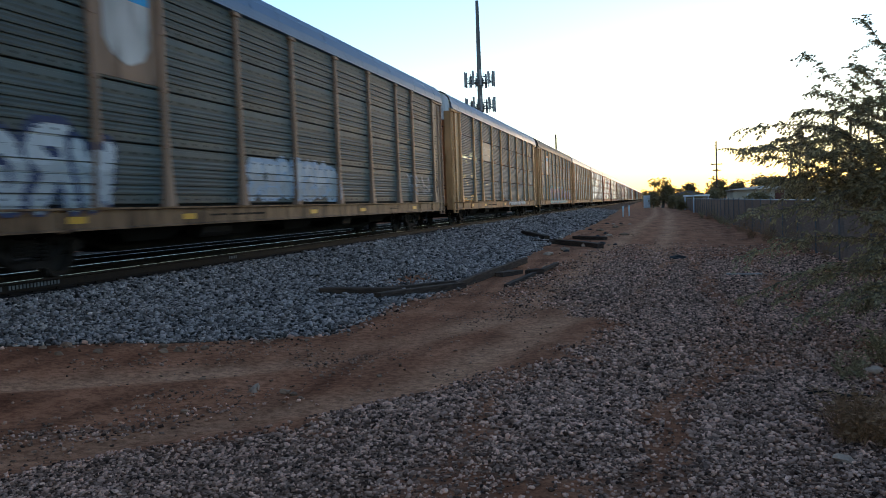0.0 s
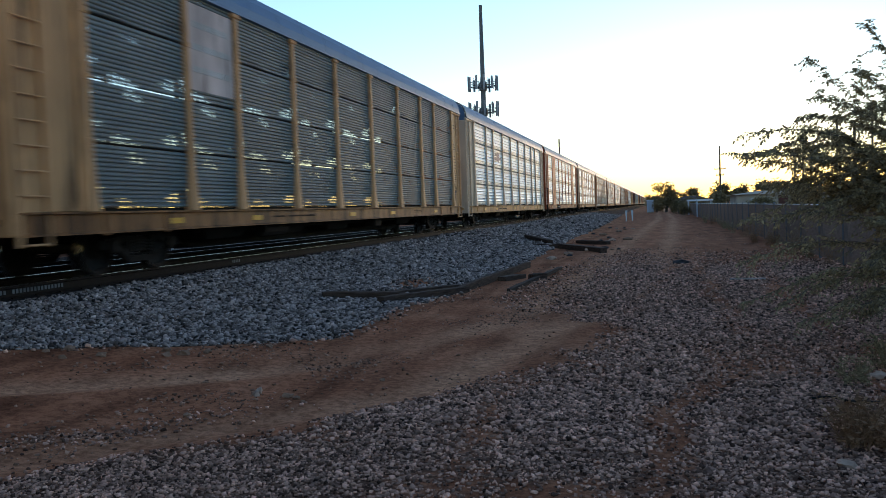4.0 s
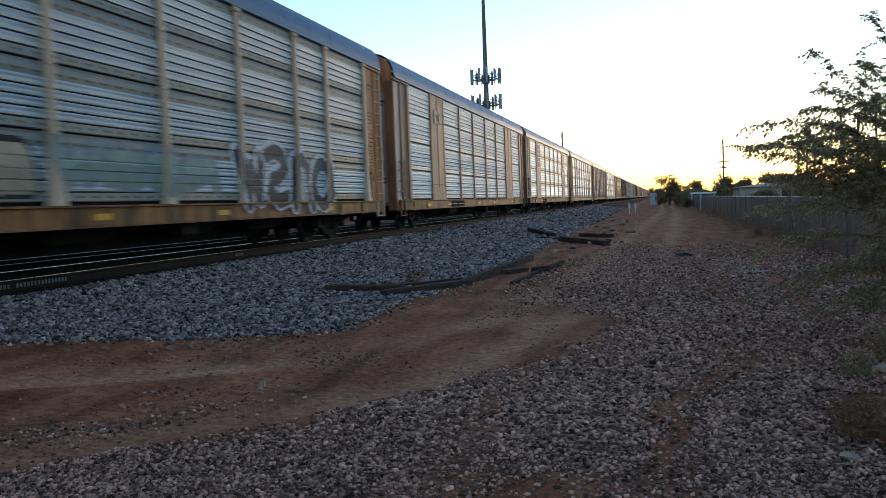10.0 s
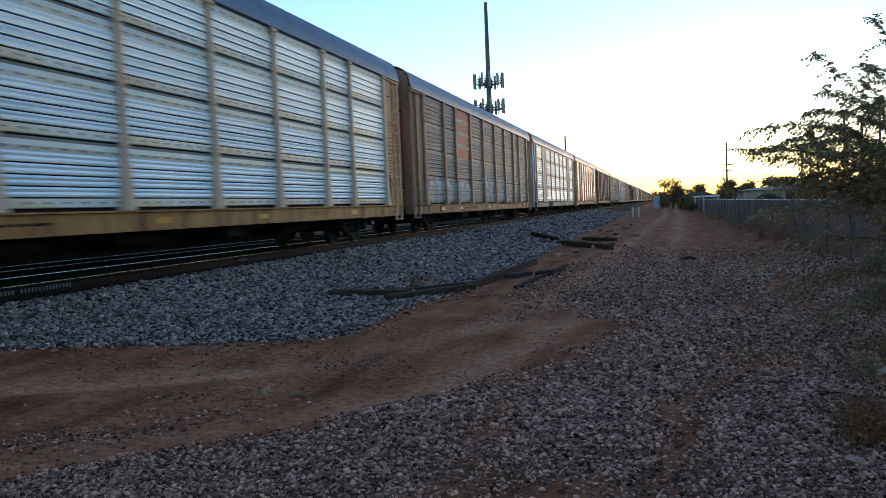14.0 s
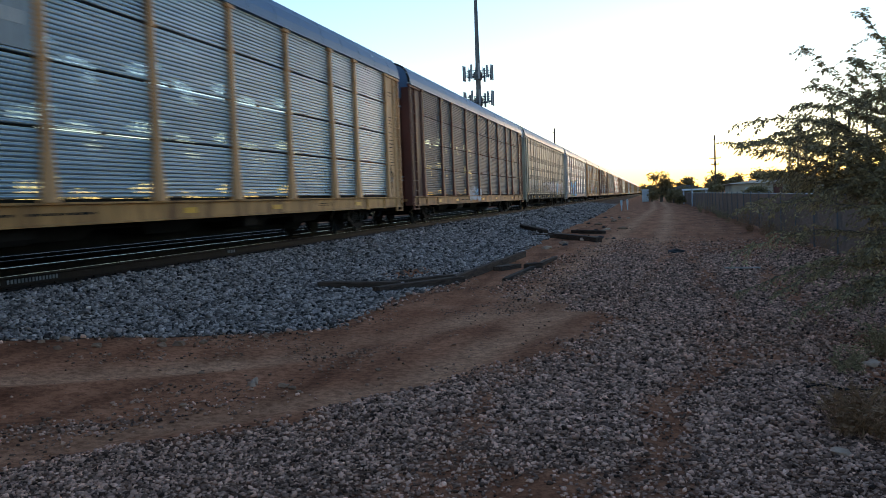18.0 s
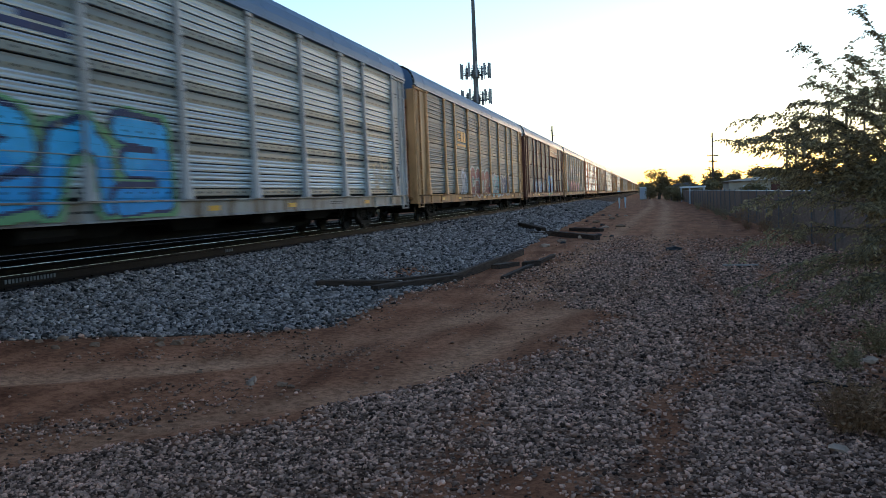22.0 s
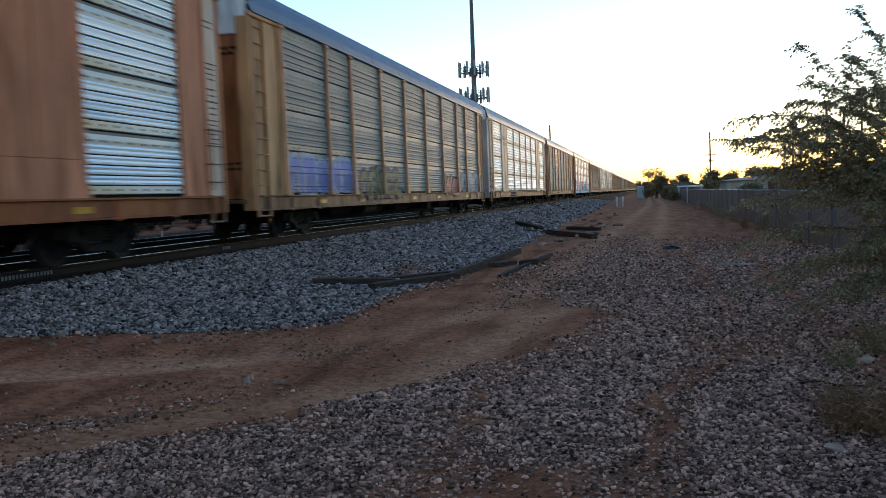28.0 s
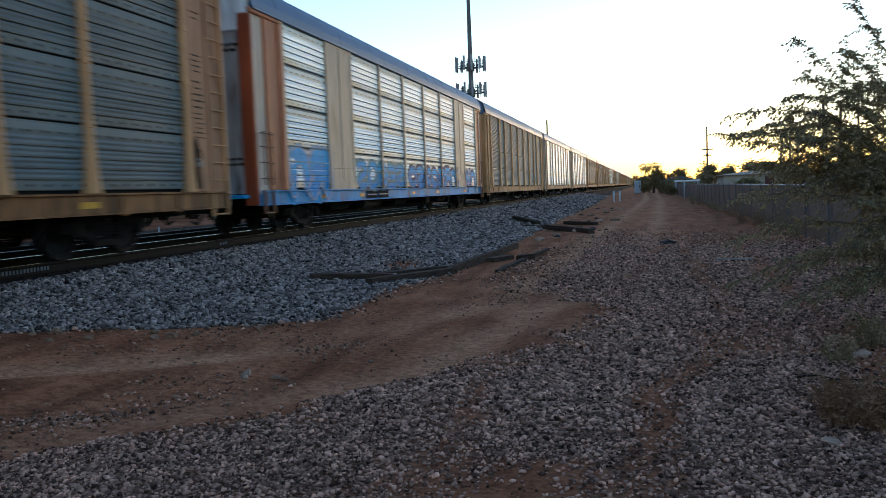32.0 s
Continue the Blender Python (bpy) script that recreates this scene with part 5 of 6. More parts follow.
mark_blocks(4, "ink_blue", [(-6.7, -6.0, 3.42, 3.60), (-6.6, -5.9, 3.64, 3.80), (-6.0, -5.3, 3.40, 3.85), (-5.3, -4.8, 3.50, 3.62)])
plate_letters(5, 4.55, 6.8, 3.42, 3.60, "red", 1, 4, SIDE + 0.012)
graffiti(car_of(5), "deep", -6.8, -3.9, 1.2, 1.85, 4, BLACK_S, GREY_S, seed=15, bold=0.05)
graffiti(car_of(5), "deep", -3.6, -1.8, 1.25, 1.75, 3, BLACK_S, GREY_S, seed=16, bold=0.05)
mark_blocks(6, "emblem_white", [(-8.75, -8.05, 4.46, 4.58), (-8.75, -8.62, 4.02, 4.46), (-8.75, -8.05, 3.92, 4.04), (-7.95, -7.82, 3.92, 4.58), (-7.80, -7.62, 4.10, 4.40), (-7.60, -7.47, 3.92, 4.58)], SIDE + 0.052, "white block emblem")
plate_letters(6, -8.7, -7.4, 3.60, 3.75, "white", 1, 6)
placard(car_of(7), -8.08, 1.80, 3.10, 4.95, "cream", None, 0, 0, "shield")
graffiti(car_of(7), "deep", -11.7, -5.9, 1.0, 2.15, 6, ("silver_grey", (0.25, 0.28, 0.29)), BLACK_S, seed=17, bold=0.2)
graffiti(car_of(7), "deep", -5.4, -1.9, 1.1, 2.0, 4, ("sand", (0.36, 0.30, 0.20)), BLACK_S, seed=18, bold=0.22)
graffiti(car_of(7), "deep", -1.5, 3.2, 1.2, 1.95, 4, ("grey_green", (0.20, 0.28, 0.24)), GREY_S, seed=19, bold=0.2)
graffiti(car_of(7), "deep", 4.0, 9.2, 0.74, 2.35, 4, ("charcoal", (0.06, 0.065, 0.07)), ("chalk", (0.60, 0.62, 0.64)), seed=20, bold=0.16)
graffiti(car_of(7), "deep", -11.6, -6.2, 0.76, 1.0, 8, GREY_S, WHITE_S, seed=21, bold=0.2)
mark_blocks(8, "ink_teal", [(-8.6, -8.0, 4.25, 4.40), (-8.6, -8.48, 4.0, 4.25), (-8.6, -8.0, 3.92, 4.02), (-7.9, -7.5, 3.95, 4.38)], SIDE + 0.052)
emblem_plate(9, -8.05, 3.20, 4.75, "faded_red", "emblem_white", 7)
emblem_plate(9, 8.05, 3.20, 4.75, "placard_red", "white", 7)
placard(car_of(10), -5.55, 1.25, 3.35, 3.90, "white", "ink_blue", 1, 8)
placard(car_of(11), -5.68, 2.62, 2.95, 4.98, "dark_red", "white", 3, 9)
graffiti(car_of(11), "deep", -11.6, -4.6, 1.08, 2.0, 7, WHITE_S, GREY_S, seed=22, bold=0.2)
graffiti(car_of(11), "deep", -1.6, 4.4, 1.12, 2.2, 6, GREY_S, WHITE_S, seed=23, bold=0.1)
placard(car_of(13), -5.65, 2.55, 3.12, 3.98, "faded", "white", 1, 10)
mark_blocks(13, "gray", [(-6.5, -5.9, 3.68, 3.78), (-6.5, -6.38, 3.38, 3.68), (-6.5, -5.9, 3.28, 3.38), (-5.75, -5.62, 3.28, 3.78), (-5.6, -5.4, 3.42, 3.64), (-5.38, -5.25, 3.28, 3.78)], SIDE + 0.024)
graffiti(car_of(14), "fine", -3.9, -1.2, 0.78, 1.45, 3, PALE_S, GREY_S, seed=24, bold=0.14)
graffiti(car_of(15), "smooth", -4.6, 0.4, 1.1, 2.05, 5, GREY_S, BLACK_S, seed=25, bold=0.12)
graffiti(car_of(15), "smooth", 0.6, 5.5, 1.08, 2.1, 5, ("ash", (0.34, 0.36, 0.40)), NAVY_S, ("night", (0.035, 0.04, 0.055)), seed=26, bold=0.14, field=True)
graffiti(car_of(15), "smooth", 5.6, 7.3, 1.08, 2.05, 2, ("light_blue", (0.16, 0.36, 0.58)), PALE_S, PALE_S, seed=47, bold=0.2)
graffiti(car_of(15), "smooth", 7.4, 11.2, 1.08, 2.15, 4, ("pale_lilac", (0.40, 0.38, 0.46)), ("rust_tan", (0.30, 0.20, 0.10)), seed=48, bold=0.12)
graffiti(car_of(15), "smooth", -11.8, -6.2, 1.3, 2.05, 5, ("ochre_grey", (0.30, 0.25, 0.18)), GREY_S, seed=27, bold=0.1)
graffiti(car_of(16), "deep", -8.7, -2.0, 0.80, 2.45, 4, BLUE_S, NAVY_S, ("lime", (0.14, 0.34, 0.16)), seed=28, bold=0.22)
mark_blocks(16, "ink_blue", [(-6.3, -4.5, 3.42, 3.52), (-5.6, -4.6, 3.56, 3.66)])
graffiti(car_of(16), "deep", 9.6, 11.8, 1.1, 2.2, 3, ("sand", (0.36, 0.30, 0.20)), GREY_S, seed=29, bold=0.08)
graffiti(car_of(16), "deep", -12.75, -12.35, 1.7, 2.6, 2, BLUE_S, BLUE_S, seed=30, bold=0.06)
mark_blocks(17, "amber", [(-6.45, -5.95, 3.75, 3.85), (-6.45, -6.33, 3.45, 3.75), (-6.45, -5.95, 3.38, 3.48), (-5.8, -5.3, 3.38, 3.85), (-5.15, -4.75, 3.38, 3.85), (-6.5, -4.65, 3.18, 3.27)])
graffiti(car_of(17), "deep", -3.9, 1.2, 0.82, 2.3, 4, MAROON_S, WHITE_S, seed=31, bold=0.2)
graffiti(car_of(17), "deep", 1.6, 4.3, 0.85, 2.05, 3, TEAL_S, WHITE_S, seed=32, bold=0.16)
graffiti(car_of(17), "deep", 4.4, 7.4, 0.85, 2.15, 4, NAVY_S, WHITE_S, seed=33, bold=0.26)
graffiti(car_of(17), "deep", -5.9, -4.7, 1.0, 2.1, 2, PALE_S, WHITE_S, seed=34, bold=0.1)
board = part("name_board", Shape().box(SIDE - 0.02, SIDE + 0.07, 1.65, 7.6, 4.1, 4.98, c=0.01).mesh("name_board", "maroon"), car_of(18), None, "long red-brown lettering board")
part("lettering", flat("lettering", "white", text_bars(2.2, 4.0, 4.62, 4.80, 1, 1) + text_bars(4.4, 7.2, 4.28, 4.62, 1, 2) + [(2.2, 4.5, 4.50, 4.56)], SIDE + 0.078), board)["kind"] = "stuff"
graffiti(car_of(18), "fine", 0.2, 3.5, 0.85, 2.5, 2, ("sky_blue", (0.10, 0.34, 0.62)), PALE_S, ("leaf_green", (0.20, 0.30, 0.10)), seed=35, bold=0.22)
graffiti(car_of(18), "fine", -9.0, -4.2, 0.95, 1.95, 5, PALE_S, WHITE_S, seed=36, bold=0.2)
placard(car_of(19), -5.65, 2.2, 3.12, 3.98, "pale_pink", "faded", 2, 11)
graffiti(car_of(19), "fine", -9.6, -1.5, 0.95, 2.3, 7, PINK_S, MAROON_S, seed=37, bold=0.24)
graffiti(car_of(19), "fine", -1.2, 4.6, 0.95, 2.2, 5, PINK_S, WHITE_S, seed=38, bold=0.22)
graffiti(car_of(19), "fine", -11.8, -9.7, 1.1, 2.15, 2, TEAL_S, PALE_S, seed=39, bold=0.2)
plate_letters(20, 4.5, 6.9, 3.42, 3.60, "red", 1, 5, SIDE + 0.012)
graffiti(car_of(21), "deep", -11.8, -7.3, 1.0, 2.0, 5, LILAC_S, PALE_S, seed=40, bold=0.22)
graffiti(car_of(21), "deep", -6.6, -2.2, 0.78, 1.85, 5, ("olive", (0.16, 0.18, 0.08)), NAVY_S, seed=41, bold=0.16)
graffiti(car_of(21), "deep", 4.3, 7.5, 0.82, 1.75, 2, ("salmon", (0.50, 0.20, 0.17)), BLACK_S, seed=42, bold=0.26)
graffiti(car_of(21), "deep", 8.0, 12.2, 0.95, 2.05, 4, WHITE_S, GREY_S, seed=43, bold=0.18)
mark_blocks(22, "faded", [(-8.6, -8.0, 4.05, 4.30), (-8.45, -7.6, 3.75, 3.95), (-7.9, -7.5, 4.1, 4.3)], SIDE + 0.052)
placard(car_of(23), -5.68, 2.62, 2.95, 4.98, "placard_red", "white", 3, 9)
graffiti(car_of(24), "deep", -11.9, -9.2, 0.8, 2.1, 2, BLUE_S, PALE_S, seed=44, bold=0.26)
graffiti(car_of(24), "deep", -6.8, -1.6, 1.0, 1.9, 5, BLUE_S, TEAL_S, seed=45, bold=0.12)
graffiti(car_of(24), "deep", -1.0, 11.6, 1.0, 1.9, 11, BLUE_S, NAVY_S, seed=46, bold=0.16)

# ---- timbers and litter by the track ----
TIMBERS = [  # ends, width, height, lift at the two ends
    ((-5.62, 13.95), (-4.35, 14.62), 0.22, 0.13, 0.0, 0.02), ((-4.95, 14.75), (-3.80, 16.75), 0.18, 0.08, 0.0, 0.04), ((-4.50, 13.72), (-3.58, 16.2), 0.16, 0.13, 0.0, 0.0),
    ((-3.66, 15.95), (-3.22, 22.1), 0.10, 0.16, 0.0, 0.10), ((-3.30, 18.6), (-3.02, 19.6), 0.22, 0.12, 0.0, 0.0), ((-2.80, 16.5), (-2.36, 21.5), 0.10, 0.08, 0.0, 0.06), ((-2.72, 18.9), (-2.46, 19.3), 0.16, 0.16, 0.0, 0.0),
    ((-5.62, 38.2), (-4.15, 34.6), 0.24, 0.26, 0.0, 0.0), ((-3.85, 33.6), (-1.75, 29.4), 0.24, 0.2, 0.0, 0.0), ((-3.3, 37.2), (-1.9, 35.3), 0.20, 0.16, 0.0, 0.0), ((-4.5, 33.2), (-3.4, 33.0), 0.2, 0.14, 0.0, 0.0)]


def timber(a, b, w, h, up_a, up_b, seed):
    r = random.Random(seed)
    a, b = Vector((*a, 0)), Vector((*b, 0))
    length = (b - a).length
    s = Shape()
    n = 9
    for i in range(n):
        y = -length / 2 + length * i / (n - 1)
        e = 0.93 if i in (0, n - 1) else 1.0
        j = lambda: r.uniform(-0.004, 0.004)
        x0, x1, z1 = -w / 2 * e + j(), w / 2 * e + j(), h * e + j()
        s.v += [(x0, y, 0.0), (x1, y, 0.0), (x1 + j(), y, z1 * 0.93), (x1 - 0.012, y, z1), (x0 + 0.012, y, z1 + j()), (x0 + j(), y, z1 * 0.93)]
        if i:
            for q in range(6):
                s.f.append((6 * i - 6 + q, 6 * i - 6 + (q + 1) % 6, 6 * i + (q + 1) % 6, 6 * i + q))
    s.f += [tuple(range(5, -1, -1)), tuple(range(6 * n - 6, 6 * n))]
    s.m = [0] * len(s.f)
    mid = (a + b) / 2
    za, zb = float(ground_z(a.x, a.y)) + up_a, float(ground_z(b.x, b.y)) + up_b
    d = b - a
    tilt = math.degrees(math.atan2(zb - za, length))
    ang = math.degrees(math.atan2(-d.x, d.y))
    ob = thing("timber", s.mesh("timber", "oldwood"), pose(mid.x, mid.y, (za + zb) / 2 - 0.02) @ pose(0, 0, 0, 0, 0, ang) @ pose(0, 0, 0, tilt, 0, 0),
               "weathered dark railway tie lying by the ballast", "timber", "discarded ties beside the track")
    return ob


for i, (a, b, w, h, up_a, up_b) in enumerate(TIMBERS):
    timber(a, b, w, h, up_a, up_b, i)


def rock(name, x, y, size, mat, label, seed, flat_by=0.6):
    bm = bmesh.new()
    bmesh.ops.create_icosphere(bm, subdivisions=2, radius=size / 2)
    r = random.Random(seed)
    off = Vector((r.uniform(0, 50), r.uniform(0, 50), 0))
    for v in bm.verts:
        v.co *= 1 + 0.55 * noise.noise(v.co * (2.4 / size) + off)
        v.co.z *= flat_by
    me = bpy.data.meshes.new(name)
    bm.to_mesh(me)
    bm.free()
    me.materials.append(M[mat])
    return thing(name, me, pose(x, y, float(ground_z(x, y)) + size * 0.18 * flat_by, 0, 0, r.uniform(0, 360)), label, "rock")


M["pale_rock"] = surface("pale_rock", (0.40, 0.25, 0.17), (0.62, 0.40, 0.28), 0.9, 0, 8, bump=0.3, jitter=0.1)
M["dark_rock"] = surface("dark_rock", (0.03, 0.028, 0.028), (0.07, 0.06, 0.06), 0.9, 0, 8, bump=0.3, jitter=0.1)
M["brown_rock"] = surface("brown_rock", (0.22, 0.12, 0.075), (0.38, 0.22, 0.14), 0.9, 0, 8, bump=0.3, jitter=0.25)
rock("rock", 1.06, 5.50, 0.13, "pale_rock", "pale rock lying on the gravel", 1, 0.5)
rock("rock", 1.85, 8.25, 0.16, "pale_rock", "pale rock lying beside the bush", 2, 0.5)
rock("rock", 0.59, 23.5, 0.42, "dark_rock", "dark clod lying on the dirt road", 3, 0.35)
for i, (x, y, s) in enumerate([(-5.08, 8.5, 0.13), (-5.2, 8.35, 0.10), (-4.9, 8.7, 0.09), (-5.35, 8.6, 0.11), (-6.2, 8.1, 0.12), (-6.35, 7.9, 0.08), (-6.0, 7.7, 0.09), (-5.75, 8.0, 0.10),
                                (-4.45, 9.35, 0.08), (-4.1, 9.7, 0.07), (-3.2, 7.05, 0.10), (-3.1, 7.0, 0.07), (-3.0, 6.9, 0.05), (-2.6, 7.9, 0.06), (-3.7, 6.2, 0.07), (-4.2, 7.4, 0.06)]):
    rock("rock", x, y, s, "brown_rock", "brown stone fallen from the ballast onto dirt", 10 + i)
rnd = random.Random(21)
for i in range(26):
    y = rnd.uniform(26, 62)
    x = -1.9 + rnd.uniform(-1.1, 1.0) - 0.01 * y
    rock("rock", x, y, rnd.uniform(0.12, 0.4), rnd.choice(("brown_rock", "pale_rock", "brown_rock", "dark_rock")), "loose rubble along the edge of the dirt road", 40 + i, 0.5)


M["tie_grey"] = surface("dirty_plastic", (0.30, 0.19, 0.13), (0.48, 0.32, 0.23), 0.7, 0, 9, jitter=0)


def litter():
    s = Shape()
    s.hull([(-0.05, -0.1, 0.0), (0.05, -0.09, 0.0), (0.05, 0.08, 0.02), (-0.04, 0.1, 0.01)], [(-0.03, -0.08, 0.05), (0.02, -0.06, 0.07), (0.03, 0.05, 0.09), (-0.02, 0.06, 0.05)])
    s.hull([(0.03, 0.06, 0.0), (0.10, 0.05, 0.0), (0.14, 0.14, 0.05), (0.06, 0.16, 0.04)], [(0.03, 0.06, 0.03), (0.08, 0.05, 0.05), (0.12, 0.13, 0.10), (0.06, 0.14, 0.08)])
    x, y = -3.52, 7.06
    thing("litter", s.mesh("litter", "tie_grey"), pose(x, y, float(ground_z(x, y)) - 0.005, 0, 0, 40) @ Matrix.Scale(0.62, 4), "crumpled pale plastic wrapper on the dirt", "litter")
    p = Shape().tube((0, -0.34, 0.03), (0, 0.34, 0.025), 0.02, n=8)
    thing("pipe", p.mesh("pipe", surface("dusty_white_plastic", (0.38, 0.29, 0.24), (0.56, 0.45, 0.38), 0.6, jitter=0)), pose(1.73, 18.2, float(ground_z(1.73, 18.2)), 0, 0, 78), "short white plastic pipe lying on gravel", "pipe")
    t = Shape()
    pts = [(0, 0, 0.02), (0.12, -0.05, 0.05), (0.25, -0.12, 0.03), (0.40, -0.22, 0.05), (0.62, -0.25, 0.02)]
    for a, b in zip(pts, pts[1:]):
        t.tube(a, b, 0.012, 0.009, 6)
    thing("fallen_branch", t.mesh("fallen_branch", "tie"), pose(1.15, 7.25, float(ground_z(1.15, 7.25))), "thin dark fallen branch on the gravel", "branch")


litter()

# ---- the bush at the roadside ----
M["bark"] = surface("grey_bark", (0.09, 0.075, 0.06), (0.17, 0.145, 0.12), 0.9, 0, 9, bump=0.3, jitter=0)
M["leaf"] = surface("bush_leaf", (0.27, 0.205, 0.11), (0.45, 0.35, 0.19), 0.6, 0, 2, jitter=0.4, island=True)
M["straw"] = surface("dry_straw", (0.24, 0.125, 0.065), (0.42, 0.24, 0.135), 0.9, 0, 5, jitter=0.3, island=True)
M["far_leaf"] = surface("tree_leaf", (0.15, 0.12, 0.06), (0.30, 0.23, 0.12), 0.7, 0, 2, jitter=0.35, island=True)


def let_light_through(m, share=0.4):
    """Thin leaves: part of the light that falls on one side comes out on the other."""
    nt = m.node_tree
    b = nt.nodes["Principled BSDF"]
    tr = nt.nodes.new("ShaderNodeBsdfTranslucent")
    mx = nt.nodes.new("ShaderNodeMixShader")
    mx.inputs[0].default_value = share
    nt.links.new(b.inputs["Base Color"].links[0].from_socket, tr.inputs["Color"])
    nt.links.new(b.outputs[0], mx.inputs[1])
    nt.links.new(tr.outputs[0], mx.inputs[2])
    nt.links.new(mx.outputs[0], nt.nodes["Material Output"].inputs["Surface"])


let_light_through(M["leaf"], 0.4)
let_light_through(M["far_leaf"], 0.5)


def curve_points(a, b, lift, n, r, wob):
    a, b = Vector(a), Vector(b)
    mid = (a + b) / 2 + Vector((r.uniform(-wob, wob), r.uniform(-wob, wob), lift))
    return [a * (1 - t) ** 2 + mid * 2 * t * (1 - t) + b * t * t for t in (i / (n - 1) for i in range(n))]


def leaf_pair(s, p, d, r, size):
    side = d.cross(Vector((0, 0, 1)))
    side = side.normalized() if side.length > 1e-3 else Vector((1, 0, 0))
    for sg in (1, -1):
        out = (side * sg * r.uniform(0.4, 1.0) + d * r.uniform(0.2, 0.8) + Vector((r.uniform(-0.3, 0.3), r.uniform(-0.3, 0.3), r.uniform(-0.9, 0.2)))).normalized()
        wide = out.cross(Vector((r.uniform(-1, 1), r.uniform(-1, 1), r.uniform(-1, 1)))).normalized()
        L, W = size * r.uniform(0.7, 1.3), size * r.uniform(0.16, 0.26)
        q = p + out * L * 0.5
        s.v += [tuple(p), tuple(q + wide * W), tuple(p + out * L), tuple(q - wide * W)]
        k = len(s.v)
        s.f.append((k - 4, k - 3, k - 2, k - 1))
        s.m.append(0)


def quick_mesh(s, name, mat):
    me = bpy.data.meshes.new(name)
    me.from_pydata(s.v, [], s.f)
    me.materials.append(M[mat])
    return me


def build_bush():
    """Long arching limbs that reach out over the road from a base beyond the verge, with short hanging sprays of leaves."""
    r = random.Random(77)
    base = Vector((3.1, 9.6, 0))
    root = thing("bush", None, pose(base.x, base.y, float(ground_z(base.x, base.y)) - 0.03), "wide thin-leaved desert bush with arching drooping twigs", "bush")
    # tip of a limb and the height at which the limb turns outwards
    limbs = [((1.44, 9.0, 2.95), 1.7), ((1.49, 8.8, 2.58), 1.9), ((1.89, 9.1, 2.84), 2.0), ((2.05, 9.2, 3.22), 2.2), ((0.80, 9.0, 2.06), 2.0), ((0.93, 9.1, 2.28), 2.35), ((1.30, 8.7, 2.36), 2.45),
             ((0.84, 9.0, 1.42), 1.7), ((0.80, 8.9, 1.00), 1.6), ((0.82, 8.9, 0.62), 1.35), ((1.14, 8.8, 0.60), 1.25), ((1.28, 8.7, 0.45), 1.1), ((1.53, 8.6, 0.48), 1.0), ((1.86, 8.8, 0.50), 1.0), ((1.10, 9.3, 1.75), 1.9)]
    for _ in range(10):
        x = r.uniform(1.1, 2.4)
        limbs.append(((x, r.uniform(8.6, 10.2), r.uniform(1.35, 1.9 + 0.75 * (x - 1.0))), r.uniform(1.6, 2.3)))
    for _ in range(5):
        limbs.append(((r.uniform(1.35, 2.4), r.uniform(8.6, 9.9), r.uniform(0.55, 1.45)), r.uniform(1.1, 1.7)))
    for _ in range(7):
        x = r.uniform(0.95, 1.7)
        limbs.append(((x, r.uniform(8.8, 9.6), r.uniform(1.75, 2.1 + 0.5 * (x - 0.95))), r.uniform(1.7, 2.3)))
    for _ in range(7):
        x = r.uniform(1.5, 2.5)
        limbs.append(((x, r.uniform(8.8, 9.8), r.uniform(2.25, 2.5 + 0.7 * (x - 1.5))), r.uniform(1.6, 2.2)))
    for _ in range(6):
        limbs.append(((r.uniform(2.6, 5.2), r.uniform(8.4, 11.4), r.uniform(0.8, 2.9)), r.uniform(1.5, 2.4)))
    crown = Shape()
    for tip, rise in limbs:
        a = Vector((r.uniform(-0.2, 0.2), r.uniform(-0.2, 0.2), 0))
        b = Vector(tip) - base
        k1, k2 = a + Vector((b.x * 0.12, b.y * 0.12, rise * 0.75)), a.lerp(b, 0.55) + Vector((r.uniform(-0.1, 0.1), r.uniform(-0.15, 0.15), 0))
        k2.z = max(b.z * 0.5 + rise * 0.55, rise * 0.85)
        n = 18
        pts = []
        for i in range(n):
            t = i / (n - 1)
            p = a * (1 - t) ** 3 + k1 * 3 * t * (1 - t) ** 2 + k2 * 3 * t * t * (1 - t) + b * t ** 3
            pts.append(p + Vector((r.uniform(-1, 1), r.uniform(-1, 1), r.uniform(-1, 1))) * 0.018 * (0 < i < n - 1))
        limb = Shape()
        for j, (p, q) in enumerate(zip(pts, pts[1:])):
            limb.tube(p, q, max(0.003, 0.013 * (1 - j / n)), max(0.0028, 0.013 * (1 - (j + 1) / n)), 6)
        for j in range(6, n):
            d = (pts[min(j + 1, n - 1)] - pts[j - 1]).normalized()
            side = d.cross(Vector((0, 0, 1))).normalized()
            for _ in range(6 if j < n - 3 else 5):
                L = r.uniform(0.10, 0.40) * (1.0 if j < n - 4 else 0.55)
                dirn = (d * r.uniform(0.5, 1.1) + side * r.uniform(-0.9, 0.9) + Vector((0, 0, r.uniform(-0.55, 0.45)))).normalized()
                start = pts[j - 1].lerp(pts[j], r.random())
                tw = curve_points(start, start + dirn * L + Vector((0, 0, -0.18 * L)), 0.04, 5, r, 0.03)
                for p, q in zip(tw, tw[1:]):
                    limb.tube(p, q, 0.0020, 0.0016, 3)
                    dd = (q - p).normalized()
                    for u in (0.0, 0.5) if L > 0.2 else (0.3,):
                        leaf_pair(crown, p.lerp(q, u), dd, r, 0.047)
                leaf_pair(crown, tw[-1], dd, r, 0.047)
        for u in range(10):
            leaf_pair(crown, pts[-3].lerp(pts[-1], u / 9), (pts[-1] - pts[-3]).normalized(), r, 0.044)
        part("limb", quick_mesh(limb, "limb", "bark"), root)
